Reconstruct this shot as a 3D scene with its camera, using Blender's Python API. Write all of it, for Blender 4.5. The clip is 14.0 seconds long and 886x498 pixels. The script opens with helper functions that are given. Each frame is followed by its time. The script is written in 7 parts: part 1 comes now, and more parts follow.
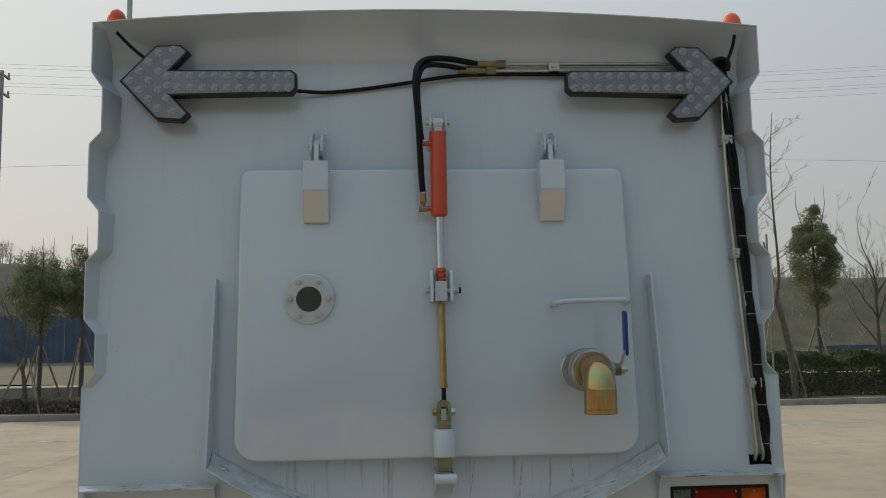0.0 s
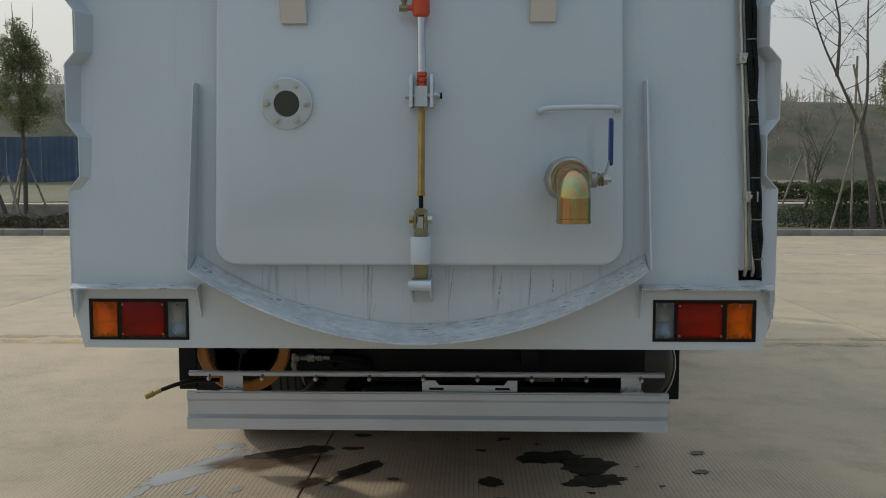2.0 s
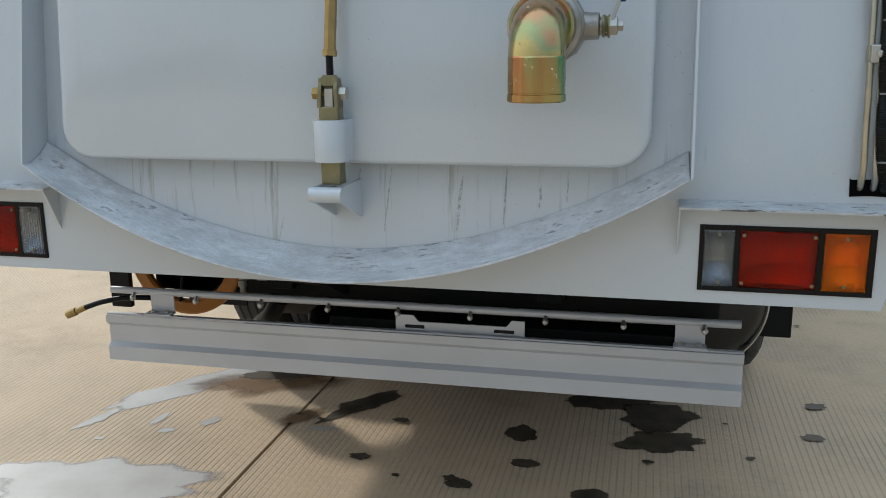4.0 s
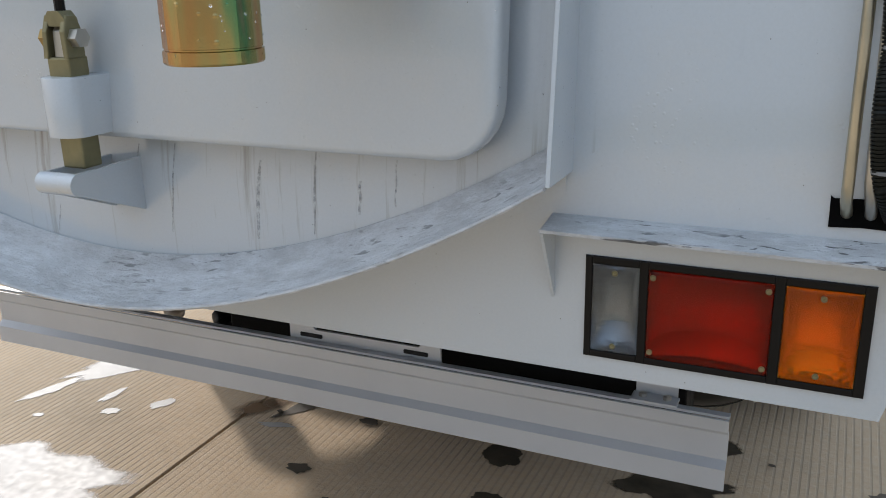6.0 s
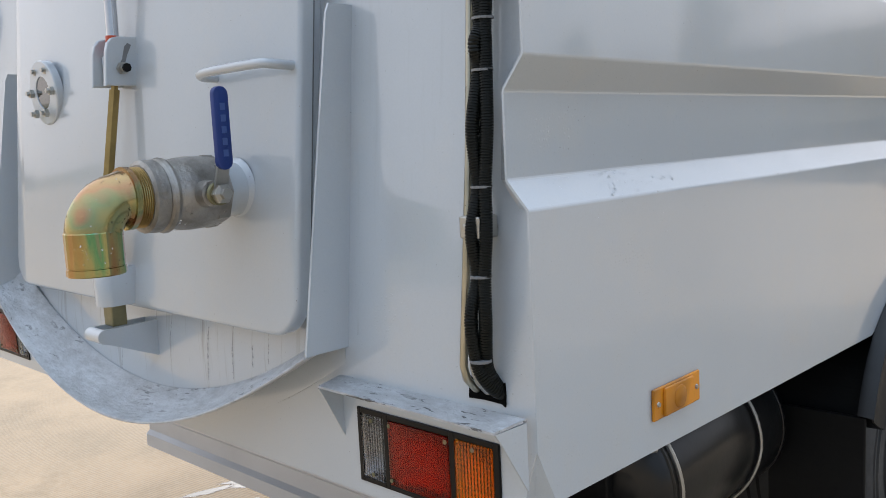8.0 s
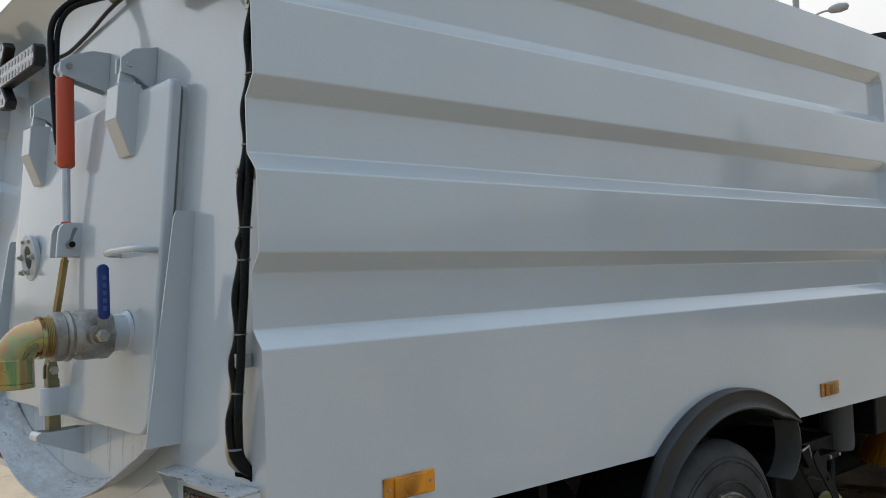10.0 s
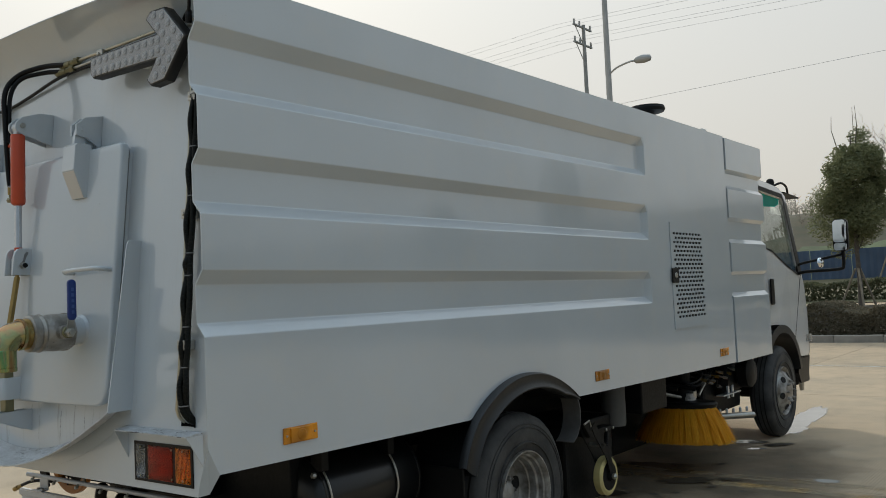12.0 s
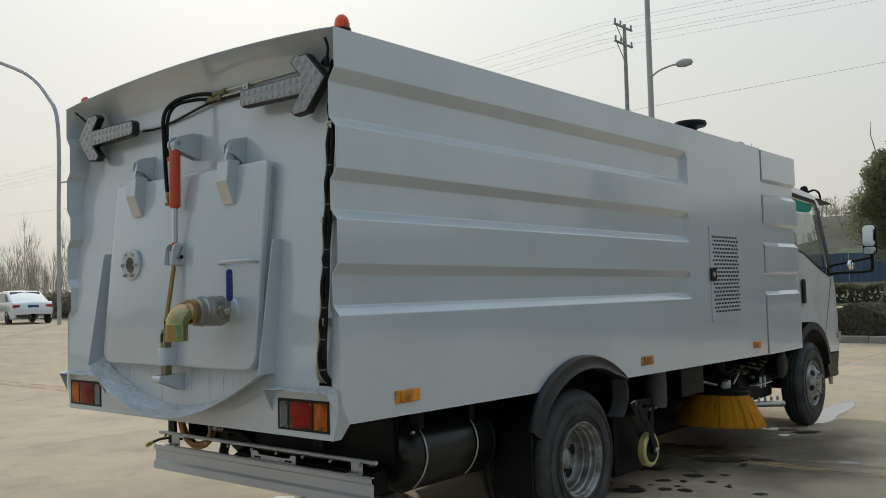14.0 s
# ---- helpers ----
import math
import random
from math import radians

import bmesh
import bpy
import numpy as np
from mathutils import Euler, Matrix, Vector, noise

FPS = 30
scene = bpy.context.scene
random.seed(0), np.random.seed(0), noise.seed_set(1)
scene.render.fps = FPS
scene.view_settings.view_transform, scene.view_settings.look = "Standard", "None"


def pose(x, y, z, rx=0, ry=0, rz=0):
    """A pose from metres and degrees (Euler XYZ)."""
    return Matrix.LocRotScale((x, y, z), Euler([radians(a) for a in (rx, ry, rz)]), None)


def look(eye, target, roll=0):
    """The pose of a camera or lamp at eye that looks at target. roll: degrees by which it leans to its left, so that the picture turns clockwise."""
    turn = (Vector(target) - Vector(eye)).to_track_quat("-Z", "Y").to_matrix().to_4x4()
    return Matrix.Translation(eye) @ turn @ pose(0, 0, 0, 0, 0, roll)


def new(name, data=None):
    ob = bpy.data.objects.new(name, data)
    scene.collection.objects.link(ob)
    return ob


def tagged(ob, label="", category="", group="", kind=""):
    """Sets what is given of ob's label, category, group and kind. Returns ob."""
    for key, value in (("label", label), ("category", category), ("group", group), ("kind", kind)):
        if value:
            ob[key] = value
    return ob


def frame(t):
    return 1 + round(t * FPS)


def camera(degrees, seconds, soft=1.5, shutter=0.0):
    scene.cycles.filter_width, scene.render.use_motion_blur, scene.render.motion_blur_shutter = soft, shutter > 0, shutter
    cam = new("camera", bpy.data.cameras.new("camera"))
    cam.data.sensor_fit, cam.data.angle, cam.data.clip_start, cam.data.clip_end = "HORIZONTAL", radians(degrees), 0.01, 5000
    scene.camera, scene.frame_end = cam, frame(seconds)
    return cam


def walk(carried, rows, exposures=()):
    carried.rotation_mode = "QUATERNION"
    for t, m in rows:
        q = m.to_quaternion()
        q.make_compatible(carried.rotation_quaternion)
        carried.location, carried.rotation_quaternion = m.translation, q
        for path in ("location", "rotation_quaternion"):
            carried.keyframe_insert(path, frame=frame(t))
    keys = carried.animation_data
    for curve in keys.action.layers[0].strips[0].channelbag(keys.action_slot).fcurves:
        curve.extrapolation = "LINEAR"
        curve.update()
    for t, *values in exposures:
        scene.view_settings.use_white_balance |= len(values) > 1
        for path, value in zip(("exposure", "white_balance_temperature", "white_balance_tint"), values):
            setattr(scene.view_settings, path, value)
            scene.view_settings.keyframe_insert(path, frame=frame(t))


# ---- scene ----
cam = camera(53.6, 14.0, 0.95)
PATH = [
    (0, (-0.151, -2.905, 1.414), (-0.032, -0.923, 1.651), -1.0),
    (0.5, (-0.157, -2.959, 1.407), (-0.026, -0.967, 1.53), -1.1),
    (1, (-0.11, -2.963, 1.397), (-0.027, -0.965, 1.389), -0.8),
    (1.5, (0.034, -2.94, 1.387), (0.017, -0.942, 1.309), -0.2),
    (2, (0.167, -2.828, 1.355), (0.105, -0.835, 1.198), -0.1),
    (2.5, (0.239, -2.563, 1.339), (0.184, -0.584, 1.051), -1.0),
    (3, (0.346, -2.296, 1.322), (0.191, -0.34, 0.935), -1.1),
    (3.2, (0.417, -2.192, 1.333), (0.191, -0.245, 0.934), -0.8),
    (5.5, (0.909, -1.189, 1.299), (0.228, 0.6, 0.72), -1.8),
    (6, (1.031, -1.023, 1.314), (0.233, 0.706, 0.703), -1.3),
    (6.5, (1.272, -0.919, 1.326), (0.232, 0.691, 0.755), -0.6),
    (7, (1.482, -0.917, 1.365), (0.272, 0.603, 0.887), -1.5),
    (7.2, (1.576, -0.953, 1.384), (0.345, 0.564, 0.958), -2.3),
    (9.3, (2.556, -0.976, 1.463), (0.978, 0.253, 1.437), -1.2),
    (9.5, (2.671, -0.967, 1.46), (1.106, 0.278, 1.475), -1.6),
    (10, (2.888, -0.983, 1.474), (1.394, 0.345, 1.536), -2.3),
    (10.5, (3.013, -1.188, 1.441), (1.608, 0.233, 1.508), -3.1),
    (11, (3.18, -1.382, 1.45), (1.826, 0.088, 1.532), -3.3),
    (11.5, (3.412, -1.552, 1.458), (2.116, -0.034, 1.573), -3.1),
    (12, (3.528, -1.781, 1.429), (2.31, -0.199, 1.532), -2.6),
    (12.5, (3.635, -2.026, 1.426), (2.481, -0.393, 1.468), -2.0),
    (13, (3.814, -2.208, 1.414), (2.65, -0.582, 1.459), -1.8),
    (13.5, (3.865, -2.393, 1.432), (2.61, -0.838, 1.517), -1.9),
    (14, (3.83, -2.514, 1.416), (2.549, -0.981, 1.512), -1.6),
]
EXPOSURES = [(0, -1.0, 6170, 5), (1.0, -0.95, 6220, 5), (1.5, -0.92, 6080, 4), (2.0, -0.89, 5990, 5), (3.0, -0.39, 5980, 7), (5.5, -0.09, 5990, 9), (6.0, -0.08, 6060, 12), (7.0, 0.20, 6150, 15), (9.5, -0.47, 5960, 9), (10.0, -0.51, 6000, 8), (10.5, -0.57, 6230, 15), (11.0, -0.58, 6080, 8), (12.0, -0.85, 6200, 5), (12.5, -0.81, 6220, 5), (13.0, -0.76, 6220, 5), (13.5, -0.75, 6180, 4), (14.0, -0.85, 6070, 4)]
walk(cam, [(t, look(eye, target, roll)) for t, eye, target, roll in PATH], EXPOSURES)

# ---------------------------------------------------------------- light
SUN_TO = Vector((-0.65, 0.515, 0.56)).normalized()
world = bpy.data.worlds.new("hazy_sky")
scene.world = world
world.use_nodes = True
wn = world.node_tree.nodes
wl = world.node_tree.links
wn.clear()
w_out = wn.new("ShaderNodeOutputWorld")
w_bg = wn.new("ShaderNodeBackground")
w_sky = wn.new("ShaderNodeTexSky")
w_sky.sky_type = "NISHITA"
w_sky.sun_disc = False
w_sky.sun_elevation = math.asin(SUN_TO.z)
w_sky.sun_rotation = math.atan2(SUN_TO.x, SUN_TO.y)
w_sky.dust_density = 5.0
w_sky.air_density = 1.0
w_sky.ozone_density = 1.0
w_mix = wn.new("ShaderNodeMixRGB")
w_mix.inputs["Fac"].default_value = 0.8
w_tc = wn.new("ShaderNodeTexCoord")
w_sep = wn.new("ShaderNodeSeparateXYZ")
wl.new(w_tc.outputs["Generated"], w_sep.inputs["Vector"])
w_up = wn.new("ShaderNodeMapRange")
w_up.inputs["From Min"].default_value, w_up.inputs["From Max"].default_value = 0.0, 1.0
w_up.inputs["To Min"].default_value, w_up.inputs["To Max"].default_value = 1.55, 2.4
wl.new(w_sep.outputs["Z"], w_up.inputs["Value"])
w_cloud = wn.new("ShaderNodeMixRGB")
w_cloud.blend_type = "MULTIPLY"
w_cloud.inputs["Fac"].default_value = 1.0
w_tone = wn.new("ShaderNodeMixRGB")
w_tone.inputs["Color1"].default_value = (8.45, 7.9, 7.2, 1)
w_tone.inputs["Color2"].default_value = (6.4, 7.9, 9.4, 1)
wl.new(w_sep.outputs["Z"], w_tone.inputs["Fac"])
wl.new(w_tone.outputs["Color"], w_cloud.inputs["Color1"])
w_dot = wn.new("ShaderNodeVectorMath")
w_dot.operation = "DOT_PRODUCT"
w_dot.inputs[1].default_value = SUN_TO
wl.new(w_tc.outputs["Generated"], w_dot.inputs[0])
w_glow = wn.new("ShaderNodeMapRange")
w_glow.inputs["From Min"].default_value, w_glow.inputs["From Max"].default_value = -1.0, 1.0
wl.new(w_dot.outputs["Value"], w_glow.inputs["Value"])
w_side = wn.new("ShaderNodeMixRGB")
w_side.inputs["Color1"].default_value = (0.345, 0.495, 0.66, 1)
w_side.inputs["Color2"].default_value = (1.72, 1.62, 1.52, 1)
wl.new(w_glow.outputs["Result"], w_side.inputs["Fac"])
w_turn = wn.new("ShaderNodeMixRGB")
w_turn.blend_type = "MULTIPLY"
w_turn.inputs["Fac"].default_value = 1.0
wl.new(w_side.outputs["Color"], w_turn.inputs["Color1"])
wl.new(w_up.outputs["Result"], w_turn.inputs["Color2"])
wl.new(w_turn.outputs["Color"], w_cloud.inputs["Color2"])
wl.new(w_cloud.outputs["Color"], w_mix.inputs["Color2"])
wl.new(w_sky.outputs["Color"], w_mix.inputs["Color1"])
wl.new(w_mix.outputs["Color"], w_bg.inputs["Color"])
w_bg.inputs["Strength"].default_value = 0.07
wl.new(w_bg.outputs["Background"], w_out.inputs["Surface"])

sun_data = bpy.data.lights.new("sun", "SUN")
sun_data.energy = 2.5
sun_data.angle = radians(2.5)
sun_data.color = (1.0, 0.91, 0.79)
sun = new("sun", sun_data)
sun.matrix_world = look((-20, 16, 18), Vector((-20, 16, 18)) - SUN_TO)


# ---------------------------------------------------------------- materials
def material(name, color, rough=0.5, metal=0.0, var=0.08, scale=6.0, bump=0.0, bump_scale=60.0,
             coat=0.0, coat_rough=0.08, color2=None, fac_lo=0.35, fac_hi=0.65, random_per=0.0, spec=0.5):
    """Principled surface with broad colour variation, fine grain and relief."""
    m = bpy.data.materials.new(name)
    m.use_nodes = True
    n, l = m.node_tree.nodes, m.node_tree.links
    b = n["Principled BSDF"]
    b.inputs["Metallic"].default_value = metal
    b.inputs["Specular IOR Level"].default_value = spec
    b.inputs["Coat Weight"].default_value = coat
    b.inputs["Coat Roughness"].default_value = coat_rough
    b.inputs["Coat IOR"].default_value = 1.7
    tc = n.new("ShaderNodeTexCoord")
    big = n.new("ShaderNodeTexNoise")
    big.inputs["Scale"].default_value = scale
    big.inputs["Detail"].default_value = 6.0
    l.new(tc.outputs["Object"], big.inputs["Vector"])
    ramp = n.new("ShaderNodeMapRange")
    ramp.inputs["From Min"].default_value = fac_lo
    ramp.inputs["From Max"].default_value = fac_hi
    l.new(big.outputs["Fac"], ramp.inputs["Value"])
    mix = n.new("ShaderNodeMixRGB")
    c2 = color2 or tuple(c * (1 - var * 2) for c in color)
    mix.inputs["Color1"].default_value = (*color, 1)
    mix.inputs["Color2"].default_value = (*c2, 1)
    l.new(ramp.outputs["Result"], mix.inputs["Fac"])
    last = mix.outputs["Color"]
    if random_per:
        info = n.new("ShaderNodeObjectInfo")
        hsv = n.new("ShaderNodeHueSaturation")
        mr = n.new("ShaderNodeMapRange")
        mr.inputs["To Min"].default_value = 1 - random_per
        mr.inputs["To Max"].default_value = 1 + random_per
        l.new(info.outputs["Random"], mr.inputs["Value"])
        l.new(mr.outputs["Result"], hsv.inputs["Value"])
        l.new(last, hsv.inputs["Color"])
        last = hsv.outputs["Color"]
    l.new(last, b.inputs["Base Color"])
    fine = n.new("ShaderNodeTexNoise")
    fine.inputs["Scale"].default_value = bump_scale
    fine.inputs["Detail"].default_value = 4.0
    l.new(tc.outputs["Object"], fine.inputs["Vector"])
    rr = n.new("ShaderNodeMapRange")
    rr.inputs["To Min"].default_value = max(0.02, rough * 0.75)
    rr.inputs["To Max"].default_value = min(1.0, rough * 1.3)
    l.new(fine.outputs["Fac"], rr.inputs["Value"])
    l.new(rr.outputs["Result"], b.inputs["Roughness"])
    if bump:
        bp = n.new("ShaderNodeBump")
        bp.inputs["Strength"].default_value = bump
        bp.inputs["Distance"].default_value = 0.004
        l.new(fine.outputs["Fac"], bp.inputs["Height"])
        l.new(bp.outputs["Normal"], b.inputs["Normal"])
    return m


def leaf_material(name, a, b2):
    m = bpy.data.materials.new(name)
    m.use_nodes = True
    n, l = m.node_tree.nodes, m.node_tree.links
    b = n["Principled BSDF"]
    geo = n.new("ShaderNodeNewGeometry")
    mix = n.new("ShaderNodeMixRGB")
    mix.inputs["Color1"].default_value = (*a, 1)
    mix.inputs["Color2"].default_value = (*b2, 1)
    l.new(geo.outputs["Random Per Island"], mix.inputs["Fac"])
    l.new(mix.outputs["Color"], b.inputs["Base Color"])
    b.inputs["Roughness"].default_value = 0.65
    b.inputs["Specular IOR Level"].default_value = 0.2
    tr = n.new("ShaderNodeBsdfTranslucent")
    l.new(mix.outputs["Color"], tr.inputs["Color"])
    ms = n.new("ShaderNodeMixShader")
    ms.inputs["Fac"].default_value = 0.42
    l.new(b.outputs["BSDF"], ms.inputs[1])
    l.new(tr.outputs["BSDF"], ms.inputs[2])
    l.new(ms.outputs["Shader"], n["Material Output"].inputs["Surface"])
    return m


def paint_material(name, color, gloss=0.3, coat=1.0, dirt=(0.62, 0.56, 0.46), amount=0.25):
    """Sprayed truck enamel: orange peel, a thin dust film in patches, dried water spots."""
    m = material(name, color, gloss, 0.0, 0.03, 1.6, 0.0, 220.0, coat, 0.07)
    n, l = m.node_tree.nodes, m.node_tree.links
    b = n["Principled BSDF"]
    tc = n["Texture Coordinate"]
    src = b.inputs["Base Color"].links[0].from_socket
    dust = n.new("ShaderNodeTexNoise")
    dust.inputs["Scale"].default_value = 5.0
    dust.inputs["Detail"].default_value = 8.0
    dust.inputs["Roughness"].default_value = 0.7
    l.new(tc.outputs["Object"], dust.inputs["Vector"])
    mr = n.new("ShaderNodeMapRange")
    mr.inputs["From Min"].default_value = 0.5
    mr.inputs["From Max"].default_value = 0.8
    mr.inputs["To Max"].default_value = amount
    l.new(dust.outputs["Fac"], mr.inputs["Value"])
    mix = n.new("ShaderNodeMixRGB")
    mix.inputs["Color2"].default_value = (*dirt, 1)
    l.new(mr.outputs["Result"], mix.inputs["Fac"])
    l.new(src, mix.inputs["Color1"])
    # dark specks and chips
    vor = n.new("ShaderNodeTexVoronoi")
    vor.inputs["Scale"].default_value = 62.0
    l.new(tc.outputs["Object"], vor.inputs["Vector"])
    sp = n.new("ShaderNodeMapRange")
    sp.inputs["From Min"].default_value = 0.06
    sp.inputs["From Max"].default_value = 0.03
    l.new(vor.outputs["Distance"], sp.inputs["Value"])
    pick = n.new("ShaderNodeMath")
    pick.operation = "GREATER_THAN"
    pick.inputs[1].default_value = 0.84
    sep = n.new("ShaderNodeSeparateColor")
    l.new(vor.outputs["Color"], sep.inputs["Color"])
    l.new(sep.outputs["Red"], pick.inputs[0])
    mul = n.new("ShaderNodeMath")
    mul.operation = "MULTIPLY"
    l.new(sp.outputs["Result"], mul.inputs[0])
    l.new(pick.outputs["Value"], mul.inputs[1])
    grain = n.new("ShaderNodeTexNoise")
    grain.inputs["Scale"].default_value = 260.0
    grain.inputs["Detail"].default_value = 4.0
    l.new(tc.outputs["Object"], grain.inputs["Vector"])
    gr = n.new("ShaderNodeMapRange")
    gr.inputs["From Min"].default_value, gr.inputs["From Max"].default_value = 0.3, 0.7
    gr.inputs["To Min"].default_value, gr.inputs["To Max"].default_value = 0.98, 1.015
    l.new(grain.outputs["Fac"], gr.inputs["Value"])
    film = n.new("ShaderNodeMixRGB")
    film.blend_type = "MULTIPLY"
    film.inputs["Fac"].default_value = 1.0
    l.new(mix.outputs["Color"], film.inputs["Color1"])
    l.new(gr.outputs["Result"], film.inputs["Color2"])
    mix2 = n.new("ShaderNodeMixRGB")
    mix2.inputs["Color2"].default_value = (0.12, 0.11, 0.10, 1)
    l.new(mul.outputs["Value"], mix2.inputs["Fac"])
    l.new(film.outputs["Color"], mix2.inputs["Color1"])
    l.new(mix2.outputs["Color"], b.inputs["Base Color"])
    peel = n.new("ShaderNodeTexNoise")
    peel.inputs["Scale"].default_value = 55.0
    peel.inputs["Detail"].default_value = 2.0
    l.new(tc.outputs["Object"], peel.inputs["Vector"])
    wave = n.new("ShaderNodeTexNoise")
    wave.inputs["Scale"].default_value = 3.0
    wave.inputs["Detail"].default_value = 1.0
    l.new(tc.outputs["Object"], wave.inputs["Vector"])
    b1 = n.new("ShaderNodeBump")
    b1.inputs["Strength"].default_value = 0.03
    b1.inputs["Distance"].default_value = 0.003
    l.new(peel.outputs["Fac"], b1.inputs["Height"])
    drop = n.new("ShaderNodeTexVoronoi")
    drop.inputs["Scale"].default_value = 120.0
    l.new(tc.outputs["Object"], drop.inputs["Vector"])
    dr = n.new("ShaderNodeMapRange")
    dr.inputs["From Min"].default_value, dr.inputs["From Max"].default_value = 0.28, 0.10
    l.new(drop.outputs["Distance"], dr.inputs["Value"])
    zone = n.new("ShaderNodeMapRange")
    zone.inputs["From Min"].default_value, zone.inputs["From Max"].default_value = 0.56, 0.66
    l.new(dust.outputs["Fac"], zone.inputs["Value"])
    dm = n.new("ShaderNodeMath")
    dm.operation = "MULTIPLY"
    l.new(dr.outputs["Result"], dm.inputs[0])
    l.new(zone.outputs["Result"], dm.inputs[1])
    b0 = n.new("ShaderNodeBump")
    b0.inputs["Strength"].default_value = 0.35
    b0.inputs["Distance"].default_value = 0.002
    l.new(dm.outputs["Value"], b0.inputs["Height"])
    l.new(b0.outputs["Normal"], b1.inputs["Normal"])
    b2 = n.new("ShaderNodeBump")
    b2.inputs["Strength"].default_value = 0.14
    b2.inputs["Distance"].default_value = 0.02
    l.new(wave.outputs["Fac"], b2.inputs["Height"])
    l.new(b1.outputs["Normal"], b2.inputs["Normal"])
    l.new(b2.outputs["Normal"], b.inputs["Normal"])
    l.new(b2.outputs["Normal"], b.inputs["Coat Normal"])
    return m


def ledge_material(name, lo, hi, amount, wavy=0.0, film=0.0):
    """White enamel over brushed sealer, with wandering lines of black grime in its furrows."""
    m = material(name, (0.66, 0.68, 0.70), 0.5, 0, 0.08, 9, 0.0, 70, color2=(0.55, 0.57, 0.59))
    n, l = m.node_tree.nodes, m.node_tree.links
    b = n["Principled BSDF"]
    src = b.inputs["Base Color"].links[0].from_socket
    tc = n["Texture Coordinate"]

    def noise_of(scale, detail, rough=0.6, bend=0.0):
        mp = n.new("ShaderNodeMapping")
        mp.inputs["Scale"].default_value = scale
        l.new(tc.outputs["Object"], mp.inputs["Vector"])
        t = n.new("ShaderNodeTexNoise")
        t.inputs["Scale"].default_value = 1.0
        t.inputs["Detail"].default_value = detail
        t.inputs["Roughness"].default_value = rough
        t.inputs["Distortion"].default_value = bend
        l.new(mp.outputs["Vector"], t.inputs["Vector"])
        return t.outputs["Fac"]

    def math_of(op, a, c):
        t = n.new("ShaderNodeMath")
        t.operation = op
        for k, v in enumerate((a, c)):
            if isinstance(v, float):
                t.inputs[k].default_value = v
            else:
                l.new(v, t.inputs[k])
        return t.outputs["Value"]

    def ranged(src_, a, c, hi=1.0):
        r = n.new("ShaderNodeMapRange")
        r.inputs["From Min"].default_value, r.inputs["From Max"].default_value = a, c
        r.inputs["To Max"].default_value = hi
        l.new(src_, r.inputs["Value"])
        return r.outputs["Result"]

    furrow = noise_of((14, 42, 34), 5, 0.55)
    line = ranged(noise_of((17 + 8 * wavy, 120 - 40 * wavy, 95), 4, 0.5 + 0.1 * wavy, wavy), 0.58, 0.66 - 0.04 * wavy)
    where = ranged(noise_of((7, 16, 14), 4), lo, hi, amount)
    grime = math_of("MULTIPLY", line, where)
    mix = n.new("ShaderNodeMixRGB")
    mix.inputs["Color2"].default_value = (0.07, 0.07, 0.07, 1)
    l.new(grime, mix.inputs["Fac"])
    dull = n.new("ShaderNodeMixRGB")
    dull.inputs["Color2"].default_value = (0.30, 0.30, 0.295, 1)
    l.new(ranged(math_of("MULTIPLY", noise_of((6, 15, 12), 6, 0.7), noise_of((30, 55, 45), 6, 0.75)), 0.16, 0.32, film), dull.inputs["Fac"])
    l.new(src, dull.inputs["Color1"])
    l.new(dull.outputs["Color"], mix.inputs["Color1"])
    l.new(mix.outputs["Color"], b.inputs["Base Color"])
    rough_relief = noise_of((45, 80, 70), 7, 0.7)
    bp = n.new("ShaderNodeBump")
    bp.inputs["Strength"].default_value = 0.9
    bp.inputs["Distance"].default_value = 0.006
    l.new(math_of("ADD", rough_relief, furrow), bp.inputs["Height"])
    l.new(bp.outputs["Normal"], b.inputs["Normal"])
    return m


